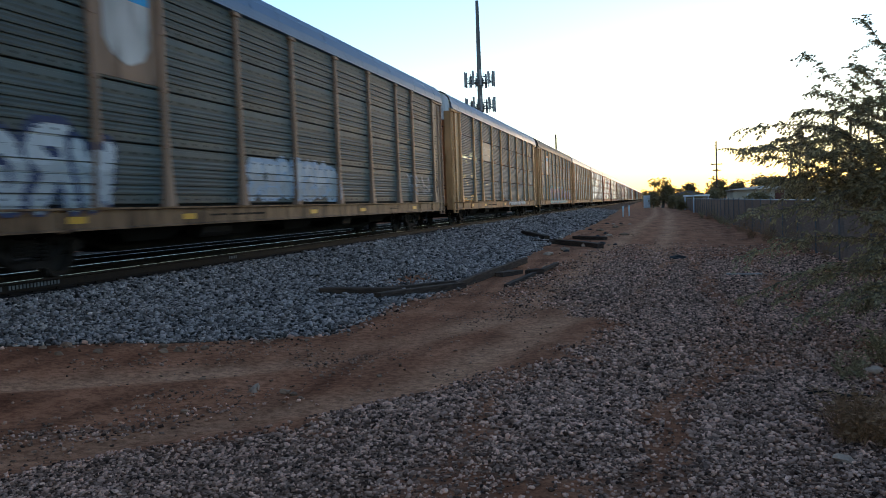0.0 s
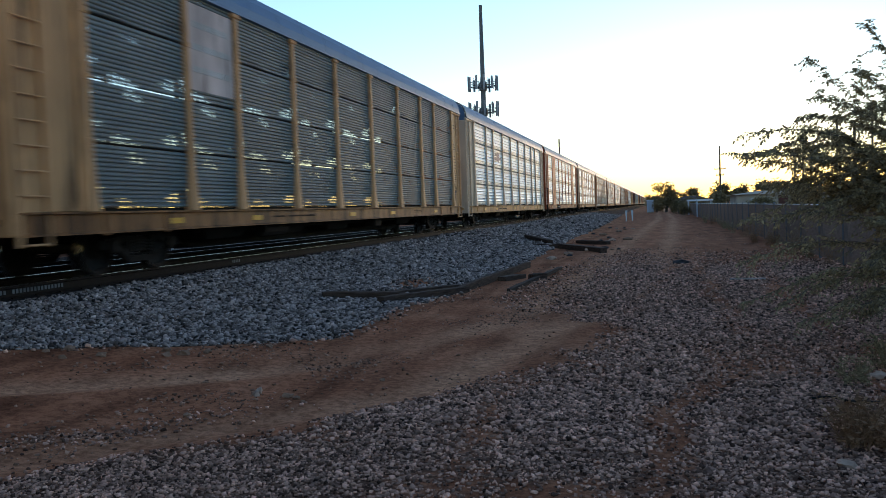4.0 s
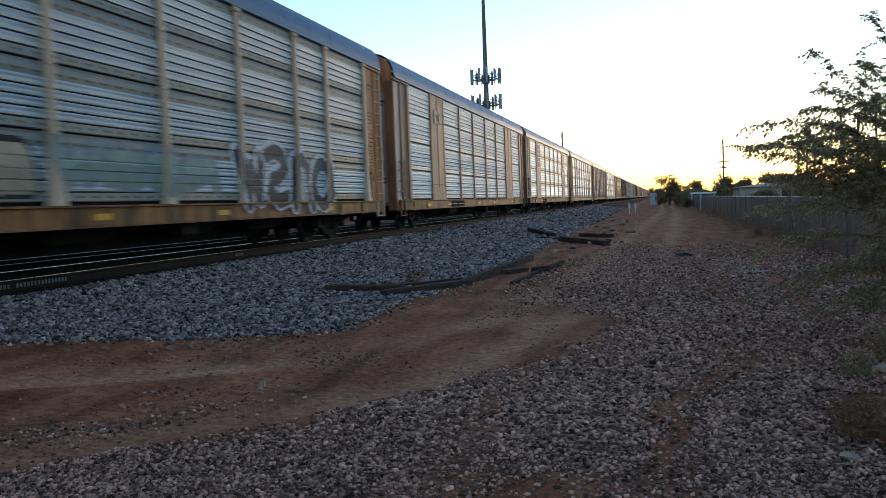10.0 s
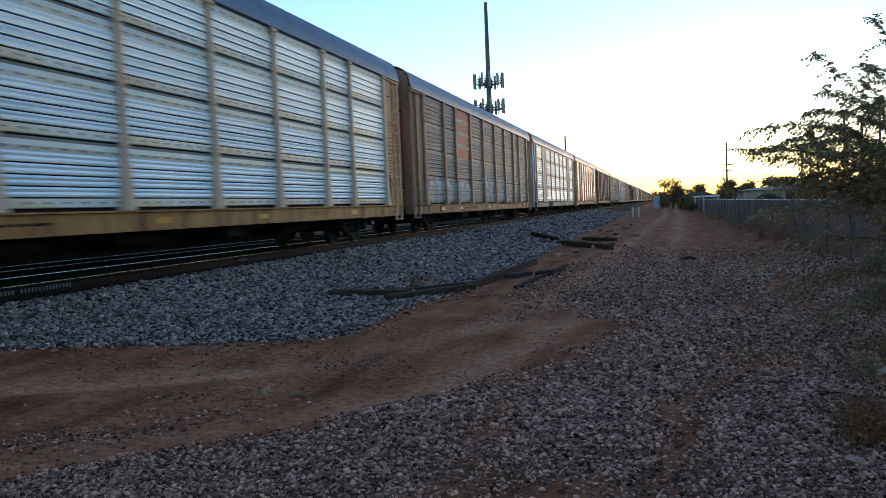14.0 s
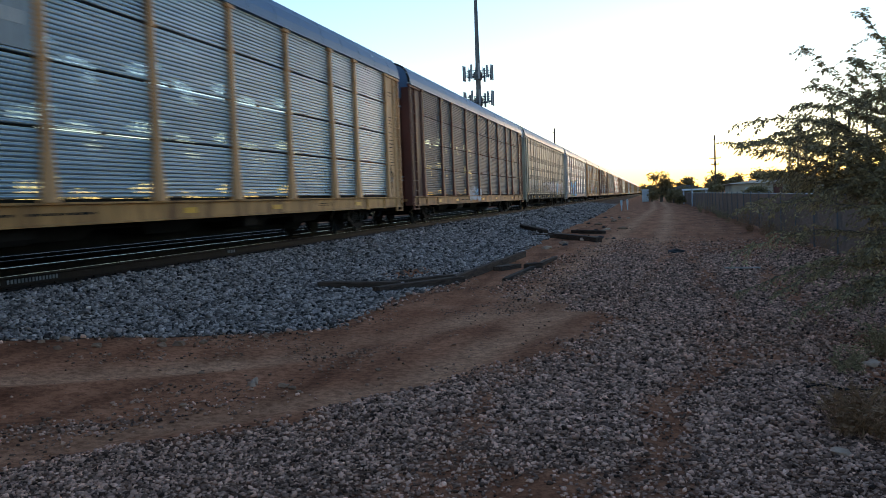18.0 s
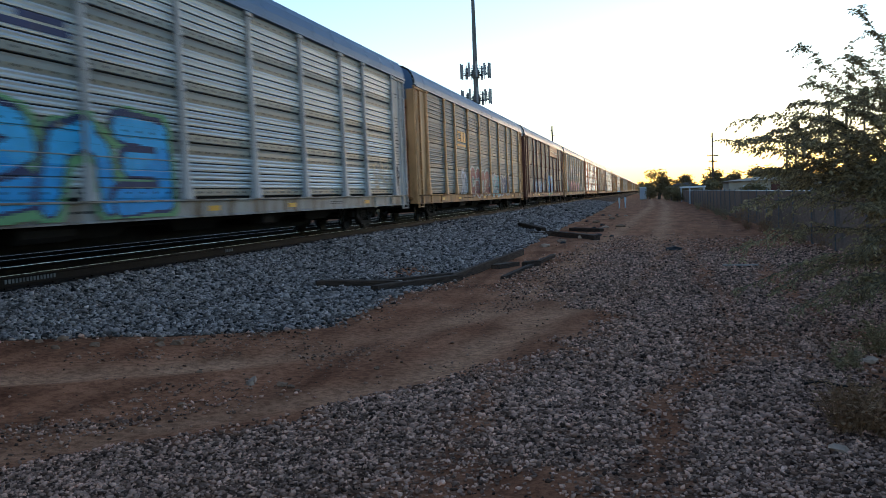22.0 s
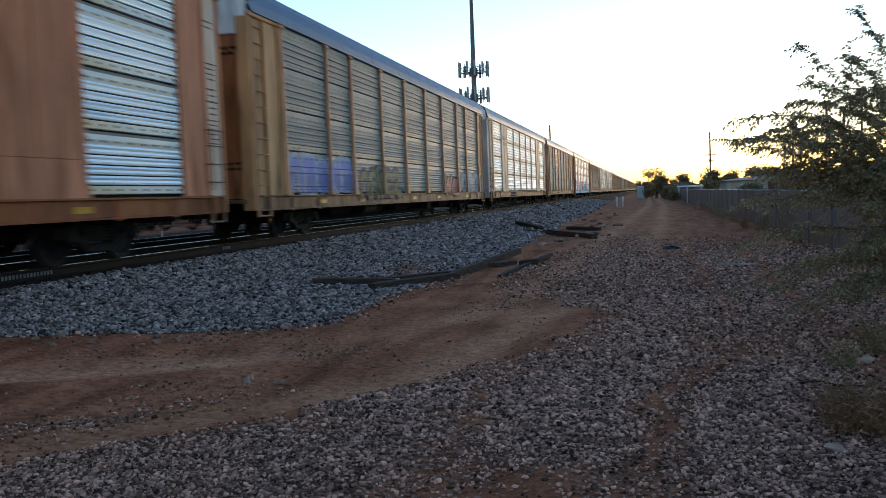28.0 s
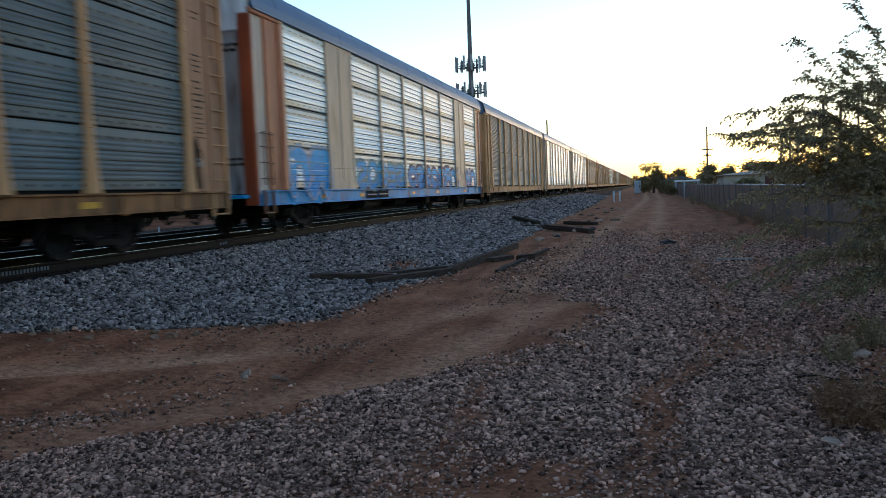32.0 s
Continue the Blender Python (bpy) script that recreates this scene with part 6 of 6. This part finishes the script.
    part("crown", quick_mesh(crown, "crown", "leaf"), root, None, "small narrow dull green leaves")


build_bush()


def weed(x, y, h, n, seed, label, mat="straw"):
    r = random.Random(seed)
    s = Shape()
    for _ in range(n):
        a = Vector((r.uniform(-0.1, 0.1), r.uniform(-0.1, 0.1), 0))
        b = a + Vector((r.uniform(-0.5, 0.5) * h, r.uniform(-0.5, 0.5) * h, h * r.uniform(0.5, 1)))
        pts = curve_points(a, b, 0.1 * h, 5, r, 0.05)
        for p, q in zip(pts, pts[1:]):
            s.tube(p, q, 0.0022, 0.0018, 3)
        for _ in range(3):
            leaf_pair(s, pts[r.randrange(1, 5)], Vector((0, 0, 1)), r, 0.035)
    thing("dry_weed", quick_mesh(s, "dry_weed", mat), pose(x, y, float(ground_z(x, y)) - 0.01), label, "weed", "dry weeds by the road")


weed(1.22, 5.95, 0.34, 160, 1, "dry straw-coloured weed tuft on gravel")
weed(1.45, 5.8, 0.30, 150, 2, "dry straw-coloured weed tuft on gravel")
weed(1.75, 6.2, 0.38, 160, 3, "dry straw-coloured weed tuft on gravel")
weed(1.6, 7.9, 0.25, 50, 4, "low grey-green weed below the bush", "leaf")
weed(2.0, 8.6, 0.35, 80, 5, "low grey-green weed below the bush", "leaf")
rnd = random.Random(9)
for i in range(22):
    weed(3.85 + rnd.uniform(-0.5, 0.15), rnd.uniform(22, 70), rnd.uniform(0.4, 0.9), 40, 20 + i, "dry weed growing along the fence", rnd.choice(("straw", "leaf")))

# ---- fence along the road ----
M["slat"] = surface("grey_fence_mesh", (0.20, 0.118, 0.082), (0.30, 0.19, 0.138), 0.8, 0, 3, (1, 1, 6), 0.1, 40, (0.09, 0.08, 0.07), 0.62, 1.0, jitter=0.15)
M["galv"] = surface("galvanised_pipe", (0.12, 0.12, 0.125), (0.20, 0.20, 0.205), 0.4, 0.7, 5, jitter=0.1)
M["signwhite"] = surface("cabinet_paint", (0.50, 0.54, 0.58), (0.62, 0.66, 0.70), 0.5, 0, 2, (1, 1, 0.4), jitter=0.04)
M["stucco"] = surface("stucco_wall", (0.36, 0.29, 0.22), (0.48, 0.40, 0.31), 0.9, 0, 1.2, bump=0.2, jitter=0.05)
M["tile_dark"] = surface("dark_roofing", (0.06, 0.045, 0.04), (0.11, 0.085, 0.075), 0.85, 0, 2, jitter=0.05)
M["whitesheet"] = surface("white_roof_sheet", (0.68, 0.69, 0.70), (0.80, 0.81, 0.82), 0.5, 0, 1, jitter=0)
M["polewood"] = surface("pole_wood", (0.06, 0.045, 0.035), (0.13, 0.10, 0.08), 0.85, 0, 2, (5, 5, 0.5), 0.2, 30, jitter=0.1)
M["towergrey"] = surface("tower_steel", (0.11, 0.115, 0.12), (0.17, 0.175, 0.18), 0.5, 0.4, 1, (1, 1, 0.3), jitter=0.05)
M["antenna"] = surface("antenna_casing", (0.24, 0.25, 0.26), (0.34, 0.35, 0.36), 0.5, 0, 3, jitter=0.25)


def build_fence():
    root = thing("fence", None, pose(4.15, 0, 0), "grey slatted chain-link fence with galvanised posts along the road", "fence")
    post = Shape().tube((0, 0, -0.1), (0, 0, 1.42), 0.035, n=8).tube((0, 0, 1.42), (0, 0, 1.46), 0.045, 0.015, 8).mesh("fence_post", "galv")
    strip = Shape()
    for i in range(24):
        y = -1.5 + 0.125 * i
        strip.box(-0.006, 0.006, y + 0.008, y + 0.117, 0.04, 1.36)
    strip = strip.mesh("fence_panel", "slat")
    rail = Shape().tube((0, -1.5, 1.38), (0, 1.5, 1.38), 0.022, n=6).mesh("top_rail", "galv")
    # the run beside and behind the camera is unseen, added to block low sky
    for i in range(48):
        y = -28.0 + 3.0 * i
        part("fence_post", post, root, pose(0, y - 1.5, 0.02))
        part("fence_panel", strip, root, pose(0, y, 0.02))["kind"] = "stuff"
        part("top_rail", rail, root, pose(0, y, 0.02))


build_fence()


def gate_post(x, y, h):
    s = Shape().tube((0, 0, -0.1), (0, 0, h), 0.06, n=10).box(-0.09, 0.09, -0.09, 0.09, h, h + 0.05, c=0.01)
    s.tube((0, 0, h * 0.85), (0.45, 0, h * 0.55), 0.03, n=6)
    thing("gate_post", s.mesh("gate_post", "signwhite"), pose(x, y, 0), "white painted steel post at the fence", "post")


gate_post(4.0, 92.0, 1.75)


def cabinet(x, y, w, d, h):
    root = thing("signal_cabinet", None, pose(x, y, 0), "pale grey steel trackside signal cabinet", "cabinet")
    part("body", Shape().box(-w / 2, w / 2, -d / 2, d / 2, 0.1, h, c=0.03).mesh("body", "signwhite"), root)
    part("base", Shape().box(-w / 2 - 0.05, w / 2 + 0.05, -d / 2 - 0.05, d / 2 + 0.05, -0.1, 0.1, c=0.02).mesh("base", "stucco"), root)
    part("roof", Shape().hull([(-w / 2 - 0.06, -d / 2 - 0.06, h), (w / 2 + 0.06, -d / 2 - 0.06, h), (w / 2 + 0.06, d / 2 + 0.06, h), (-w / 2 - 0.06, d / 2 + 0.06, h)],
                              [(-w / 2, -d / 2, h + 0.1), (w / 2, -d / 2, h + 0.1), (w / 2, d / 2, h + 0.1), (-w / 2, d / 2, h + 0.1)]).mesh("roof", "signwhite"), root)
    dr = part("door", Shape().box(-w / 2 + 0.08, w / 2 - 0.08, -d / 2 - 0.025, -d / 2, 0.2, h - 0.1, c=0.01).mesh("door", "signwhite"), root)
    part("handle", Shape().box(w / 2 - 0.25, w / 2 - 0.2, -d / 2 - 0.06, -d / 2 - 0.02, 0.95, 1.15, c=0.01).mesh("handle", "galv"), dr)


cabinet(-1.05, 152, 1.1, 0.9, 2.05)


def pedestal(x, y, h):
    s = Shape().tube((0, 0, -0.1), (0, 0, h * 0.6), 0.06, n=8).box(-0.09, 0.09, -0.08, 0.08, h * 0.5, h, c=0.02)
    thing("trackside_box", s.mesh("trackside_box", "signwhite"), pose(x, y, float(ground_z(x, y))), "small pale junction box on a stake", "box", "junction boxes beside the track")


pedestal(-2.79, 83.7, 1.0)
pedestal(-2.30, 86.0, 1.0)
thing("marker_stake", Shape().box(-0.035, 0.035, -0.02, 0.02, -0.3, 0.42, c=0.008).mesh("marker_stake", "white"), pose(-16.3, 26.9, 0.35), "short white marker stake beyond the tracks", "stake")


# ---- poles and tower ----
def power_pole(x, y, h, arms, label):
    root = thing("utility_pole", None, pose(x, y, -0.1), label, "utility pole", "wooden utility poles")
    part("pole", Shape().tube((0, 0, 0), (0, 0, h), 0.19, 0.12, 10).mesh("pole", "polewood"), root)
    for z, w in arms:
        arm = part("crossarm", Shape().box(-w / 2, w / 2, -0.2, -0.08, z - 0.08, z + 0.08, c=0.01).mesh("crossarm", "polewood"), root)
        for i in range(4):
            xx = -w / 2 + 0.1 + i * (w - 0.2) / 3
            part("insulator", Shape().tube((xx, -0.14, z + 0.08), (xx, -0.14, z + 0.30), 0.05, 0.035, 8).mesh("insulator", "antenna"), arm)
    for i, z in enumerate((h - 0.8, h - 1.7, h - 2.6)):
        sg = 1 if i % 2 else -1
        part("insulator", Shape().tube((0, 0, z), (0.45 * sg, 0, z + 0.12), 0.06, 0.04, 8).mesh("insulator", "antenna"), root)


power_pole(11.3, 165, 11.6, [(7.45, 2.0), (6.35, 1.4)], "wooden utility pole with two crossarms beyond the fence")
power_pole(-15.95, 150, 13.3, [(9.9, 1.0)], "wooden utility pole standing behind the tracks")


def cell_tower(x, y):
    root = thing("cell_tower", None, pose(x, y, -0.2), "grey steel monopole tower with two rings of panel antennas", "tower")
    part("mast", Shape().tube((0, 0, 0), (0, 0, 13), 0.42, 0.34, 12).tube((0, 0, 13), (0, 0, 27.3), 0.34, 0.20, 12).mesh("mast", "towergrey"), root)
    for z in (17.2, 14.0):
        ring = part("platform", Shape().tube((0, 0, z - 0.5), (0, 0, z + 0.5), 0.5, n=12).mesh("platform", "towergrey"), root)
        for name, a, b, rad in platform_tubes(z):
            part(name, Shape().tube(a, b, rad, n=5).mesh(name, "towergrey"), ring)
        for i in range(12):
            a = 2 * math.pi * (i + 0.5) / 12
            rr = 1.85 + (0.12 if i % 3 == 1 else 0)
            px, py = rr * math.cos(a), rr * math.sin(a)
            h = (1.9, 1.5, 1.75)[i % 3]
            part("antenna", Shape().box(-0.12, 0.12, -0.08, 0.08, -h * 0.45, h * 0.55, c=0.02).mesh("antenna", "antenna"), ring, pose(px, py, z + 0.25, 0, 0, math.degrees(a) + 90))


def platform_tubes(z):
    """Rails, struts and pipes round one ring of antennas: name, ends, radius."""
    out, n = [], 12
    for i in range(n):
        a, b = 2 * math.pi * i / n, 2 * math.pi * (i + 1) / n
        for r, zz in ((1.7, z), (1.7, z + 0.45), (0.8, z - 0.1)):
            out.append(("rail", (r * math.cos(a), r * math.sin(a), zz), (r * math.cos(b), r * math.sin(b), zz), 0.04))
        if i % 2 == 0:
            out.append(("strut", (0.3 * math.cos(a), 0.3 * math.sin(a), z - 0.1), (1.75 * math.cos(a), 1.75 * math.sin(a), z), 0.06))
        out.append(("pipe", (1.7 * math.cos(a), 1.7 * math.sin(a), z - 0.5), (1.7 * math.cos(a), 1.7 * math.sin(a), z + 0.9), 0.035))
    return out


cell_tower(-20.8, 108)


# ---- trees and houses in the distance ----
def tree(x, y, h, w, seed, label="dark rounded desert tree in the distance"):
    r = random.Random(seed)
    root = thing("tree", None, pose(x, y, -0.1), label, "tree", "distant trees")
    t = Shape()
    t.tube((0, 0, 0), (0.05 * w, 0, h * 0.35), 0.05 * h, 0.035 * h, 8)
    crown = Shape()
    blobs = []
    for i in range(9):
        a = r.uniform(0, 6.28)
        c = Vector((math.cos(a) * w * r.uniform(0.05, 0.34), math.sin(a) * w * r.uniform(0.05, 0.34), h * r.uniform(0.2, 0.82)))
        t.tube((0.05 * w, 0, h * 0.33), c, 0.022 * h, 0.008 * h, 5)
        blobs.append((c, r.uniform(0.16, 0.26) * w))
    for c, rad in blobs:
        for _ in range(150):
            v = Vector((r.gauss(0, 1), r.gauss(0, 1), r.gauss(0, 0.8)))
            v = v.normalized() * rad * r.uniform(0.3, 1.08)
            p = c + v
            if p.z < 0.15:
                continue
            d = Vector((r.uniform(-1, 1), r.uniform(-1, 1), r.uniform(-1, 1))).normalized()
            leaf_pair(crown, p, d, r, 0.075 * w * r.uniform(0.7, 1.3))
    part("trunk", quick_mesh(t, "trunk", "bark"), root)
    part("crown", quick_mesh(crown, "crown", "far_leaf"), root)
    return root


for i, (x, y, h, w) in enumerate([(1.5, 148, 5.3, 5.0), (0.0, 158, 3.4, 3.4), (3.0, 128, 2.6, 2.6), (3.9, 118, 2.0, 2.2), (3.2, 108, 1.6, 1.8), (4.4, 132, 2.4, 2.8), (6.4, 125, 2.6, 3.4), (8.6, 130, 3.0, 4.0), (2.9, 156, 3.4, 3.0), (5.1, 190, 4.6, 2.6), (7.4, 170, 4.8, 4.4), (10.0, 150, 4.0, 4.2), (12.6, 168, 5.2, 6.0), (15.8, 175, 5.4, 6.5), (14.0, 120, 4.6, 5.0), (17.5, 125, 4.4, 6.0),
                                   (9.5, 84, 2.8, 3.4), (12.5, 80, 3.0, 4.0), (16, 78, 3.2, 4.5), (24, 110, 4.2, 6.0), (30, 120, 4.6, 7.0), (36, 118, 4.8, 7.0), (21, 72, 3.4, 4.6), (27, 76, 3.6, 5.2), (3.4, 230, 4.4, 4.5), (-1.6, 330, 5.2, 7), (1.0, 300, 5, 6)]):
    tree(x, y, h, w, 100 + i)


def unseen_tree_row():
    """Unseen trees added beside and behind the camera to block low sky light."""
    r = random.Random(61)
    first = []
    for i in range(46):
        x = 24 + (i % 2) * 7 + r.uniform(-2, 2)
        y = -40 + (i // 2) * 5.6 + r.uniform(-1.5, 1.5)
        if i < 3:
            first.append(tree(x, y, 4.0, 6.5, 700 + i, "dense leafy yard tree beyond the fence"))
        else:
            copy_thing(first[i % 3], pose(x, y, -0.1, 0, 0, r.uniform(0, 360)) @ Matrix.Scale(r.uniform(0.8, 1.15), 4))


unseen_tree_row()


def palm(x, y, h, seed):
    r = random.Random(seed)
    root = thing("palm_tree", None, pose(x, y, -0.1), "tall fan palm silhouette against the evening sky", "palm", "distant palms")
    t = Shape()
    t.tube((0, 0, 0), (0.1, 0, h * 0.6), 0.17, 0.14, 8).tube((0.1, 0, h * 0.6), (0.15, 0, h), 0.14, 0.17, 8)
    part("trunk", t.mesh("trunk", "bark"), root)
    s = Shape()
    top = Vector((0.15, 0, h))
    for i in range(22):
        a, e = r.uniform(0, 6.28), r.uniform(-0.9, 1.2)
        d = Vector((math.cos(a) * math.cos(e), math.sin(a) * math.cos(e), math.sin(e)))
        L = r.uniform(0.6, 1.0)
        stem = top + d * L * 0.5
        for _ in range(5):
            dd = (d + Vector((r.uniform(-0.5, 0.5), r.uniform(-0.5, 0.5), r.uniform(-0.7, 0.2)))).normalized()
            leaf_pair(s, stem, dd, r, 0.42)
        s.tube(top, stem, 0.02, 0.012, 4)
    for i in range(8):
        a = r.uniform(0, 6.28)
        p = top + Vector((math.cos(a) * 0.3, math.sin(a) * 0.3, -r.uniform(0.2, 1.3)))
        leaf_pair(s, p, Vector((0, 0, -1)), r, 0.7)
    part("crown", quick_mesh(s, "crown", "far_leaf"), root)


for i, (x, y, h) in enumerate([(19.9, 130, 10.0), (20.9, 130, 8.6), (18.9, 131, 8.2), (24.3, 130, 12.5), (26.7, 131, 11.7), (28.8, 130, 14.0), (25.2, 133, 9.0)]):
    palm(x, y, h, 300 + i)


def house(x, y, w, d, h, roof_h, roof_mat, label):
    root = thing("house", None, pose(x, y, -0.05), label, "house", "low houses beyond the fence")
    part("wall", Shape().box(-w / 2, w / 2, -d / 2, d / 2, 0, h).mesh("wall", "stucco"), root)
    o = 0.4
    part("roof", Shape().hull([(-w / 2 - o, -d / 2 - o, h), (w / 2 + o, -d / 2 - o, h), (w / 2 + o, d / 2 + o, h), (-w / 2 - o, d / 2 + o, h)],
                              [(-w / 2 + d * 0.3, -0.1, h + roof_h), (w / 2 - d * 0.3, -0.1, h + roof_h), (w / 2 - d * 0.3, 0.1, h + roof_h), (-w / 2 + d * 0.3, 0.1, h + roof_h)]).mesh("roof", roof_mat), root)
    for xx in (-0.28, 0.22):
        win = part("window", Shape().box(xx * w - 0.6, xx * w + 0.6, -d / 2 - 0.05, -d / 2 + 0.02, h * 0.4, h * 0.8, c=0.01).mesh("window", "signwhite"), root)
        part("pane", Shape().box(xx * w - 0.52, xx * w + 0.52, -d / 2 - 0.06, -d / 2 - 0.04, h * 0.43, h * 0.77).mesh("pane", "slot"), win)
    part("door", Shape().box(-0.45, 0.45, -d / 2 - 0.04, -d / 2 + 0.02, 0, 2.0, c=0.01).mesh("door", "brown"), root)


house(5.6, 150, 6.0, 7, 1.9, 0.75, "tile_dark", "low dark-roofed house beyond the fence")
house(12.5, 98, 9, 8, 2.2, 0.35, "stucco", "low beige stucco house with a shallow roof")
house(24, 92, 11, 8, 2.3, 0.5, "stucco", "low beige stucco house with a shallow roof")
house(36, 96, 11, 8, 2.3, 0.6, "tile_dark", "low dark-roofed house beyond the fence")


def canopy(x, y):
    root = thing("carport", None, pose(x, y, 0), "open carport with a flat white sheet roof", "carport")
    part("roof", Shape().box(-1.5, 1.5, -1.6, 1.6, 1.66, 1.86, c=0.03).mesh("roof", "whitesheet"), root)
    for a in (-1.35, 1.35):
        for b in (-1.4, 1.4):
            part("post", Shape().box(a - 0.05, a + 0.05, b - 0.05, b + 0.05, 0, 1.66, c=0.01).mesh("post", "signwhite"), root)


canopy(5.2, 112)


# ---- scrub beyond the tracks ----
def scrub_meshes(seed):
    r = random.Random(seed)
    twigs, leaves = Shape(), Shape()
    for _ in range(26):
        a = r.uniform(0, 6.28)
        b = Vector((math.cos(a) * r.uniform(0.2, 1.1), math.sin(a) * r.uniform(0.2, 1.1), r.uniform(0.5, 1.45)))
        pts = curve_points((0, 0, 0), b, 0.2, 5, r, 0.1)
        for p, q in zip(pts, pts[1:]):
            twigs.tube(p, q, 0.012, 0.008, 4)
            for u in range(5):
                leaf_pair(leaves, p.lerp(q, u / 5) + Vector((r.uniform(-0.12, 0.12), r.uniform(-0.12, 0.12), r.uniform(-0.1, 0.1))), (q - p).normalized(), r, 0.17)
    return quick_mesh(twigs, "twig_cluster", "bark"), quick_mesh(leaves, "foliage", "scrub_leaf")


M["scrub_leaf"] = surface("scrub_leaf", (0.06, 0.048, 0.034), (0.14, 0.11, 0.075), 0.9, 0, 2, jitter=0.35, island=True)
SCRUB = [scrub_meshes(500 + i) for i in range(4)]
rnd = random.Random(31)
for i in range(90):
    y = 1 + (i // 2) * 2.6 + rnd.uniform(-0.8, 0.8)
    x = (-19.3 if i % 2 else -22.0) - rnd.uniform(0, 1.6) - 0.012 * y
    sh = thing("scrub", None, pose(x, y, float(ground_z(x, y)) - 0.03, 0, 0, rnd.uniform(0, 360)), "low brownish desert scrub beyond the tracks", "shrub", "scrub along the far side of the railway")
    tw, lf = SCRUB[i % 4]
    part("twig_cluster", tw, sh)
    part("foliage", lf, sh)


def motions():
    """The train rolls by at about 21 m a second; its wheels turn as it goes."""
    slack = {0: -0.35}      # play in the couplings
    for k, car in enumerate(CARS, -1):
        walk(car, [(t, pose(TRACK_X, FIRST + CAR * k + slack.get(k, 0.0) - gone(t), RAIL_Z)) for t in (0, 4, 8, 12, 16, 20, 24, 28, 32)])
    # one turn of the keys serves all wheelsets that sit alike in their trucks
    for y, sets in zip(AXLES, WHEELSETS):
        rows = [(f / FPS, pose(0, y, WHEEL_R, math.degrees(gone(f / FPS) / WHEEL_R) % 360)) for f in range(32 * FPS + 1)]
        walk(sets[0], rows)
        keys = sets[0].animation_data
        for ws in sets[1:]:
            ws.rotation_mode = "QUATERNION"
            ws.animation_data_create()
            ws.animation_data.action = keys.action
            ws.animation_data.action_slot = keys.action_slot


motions()
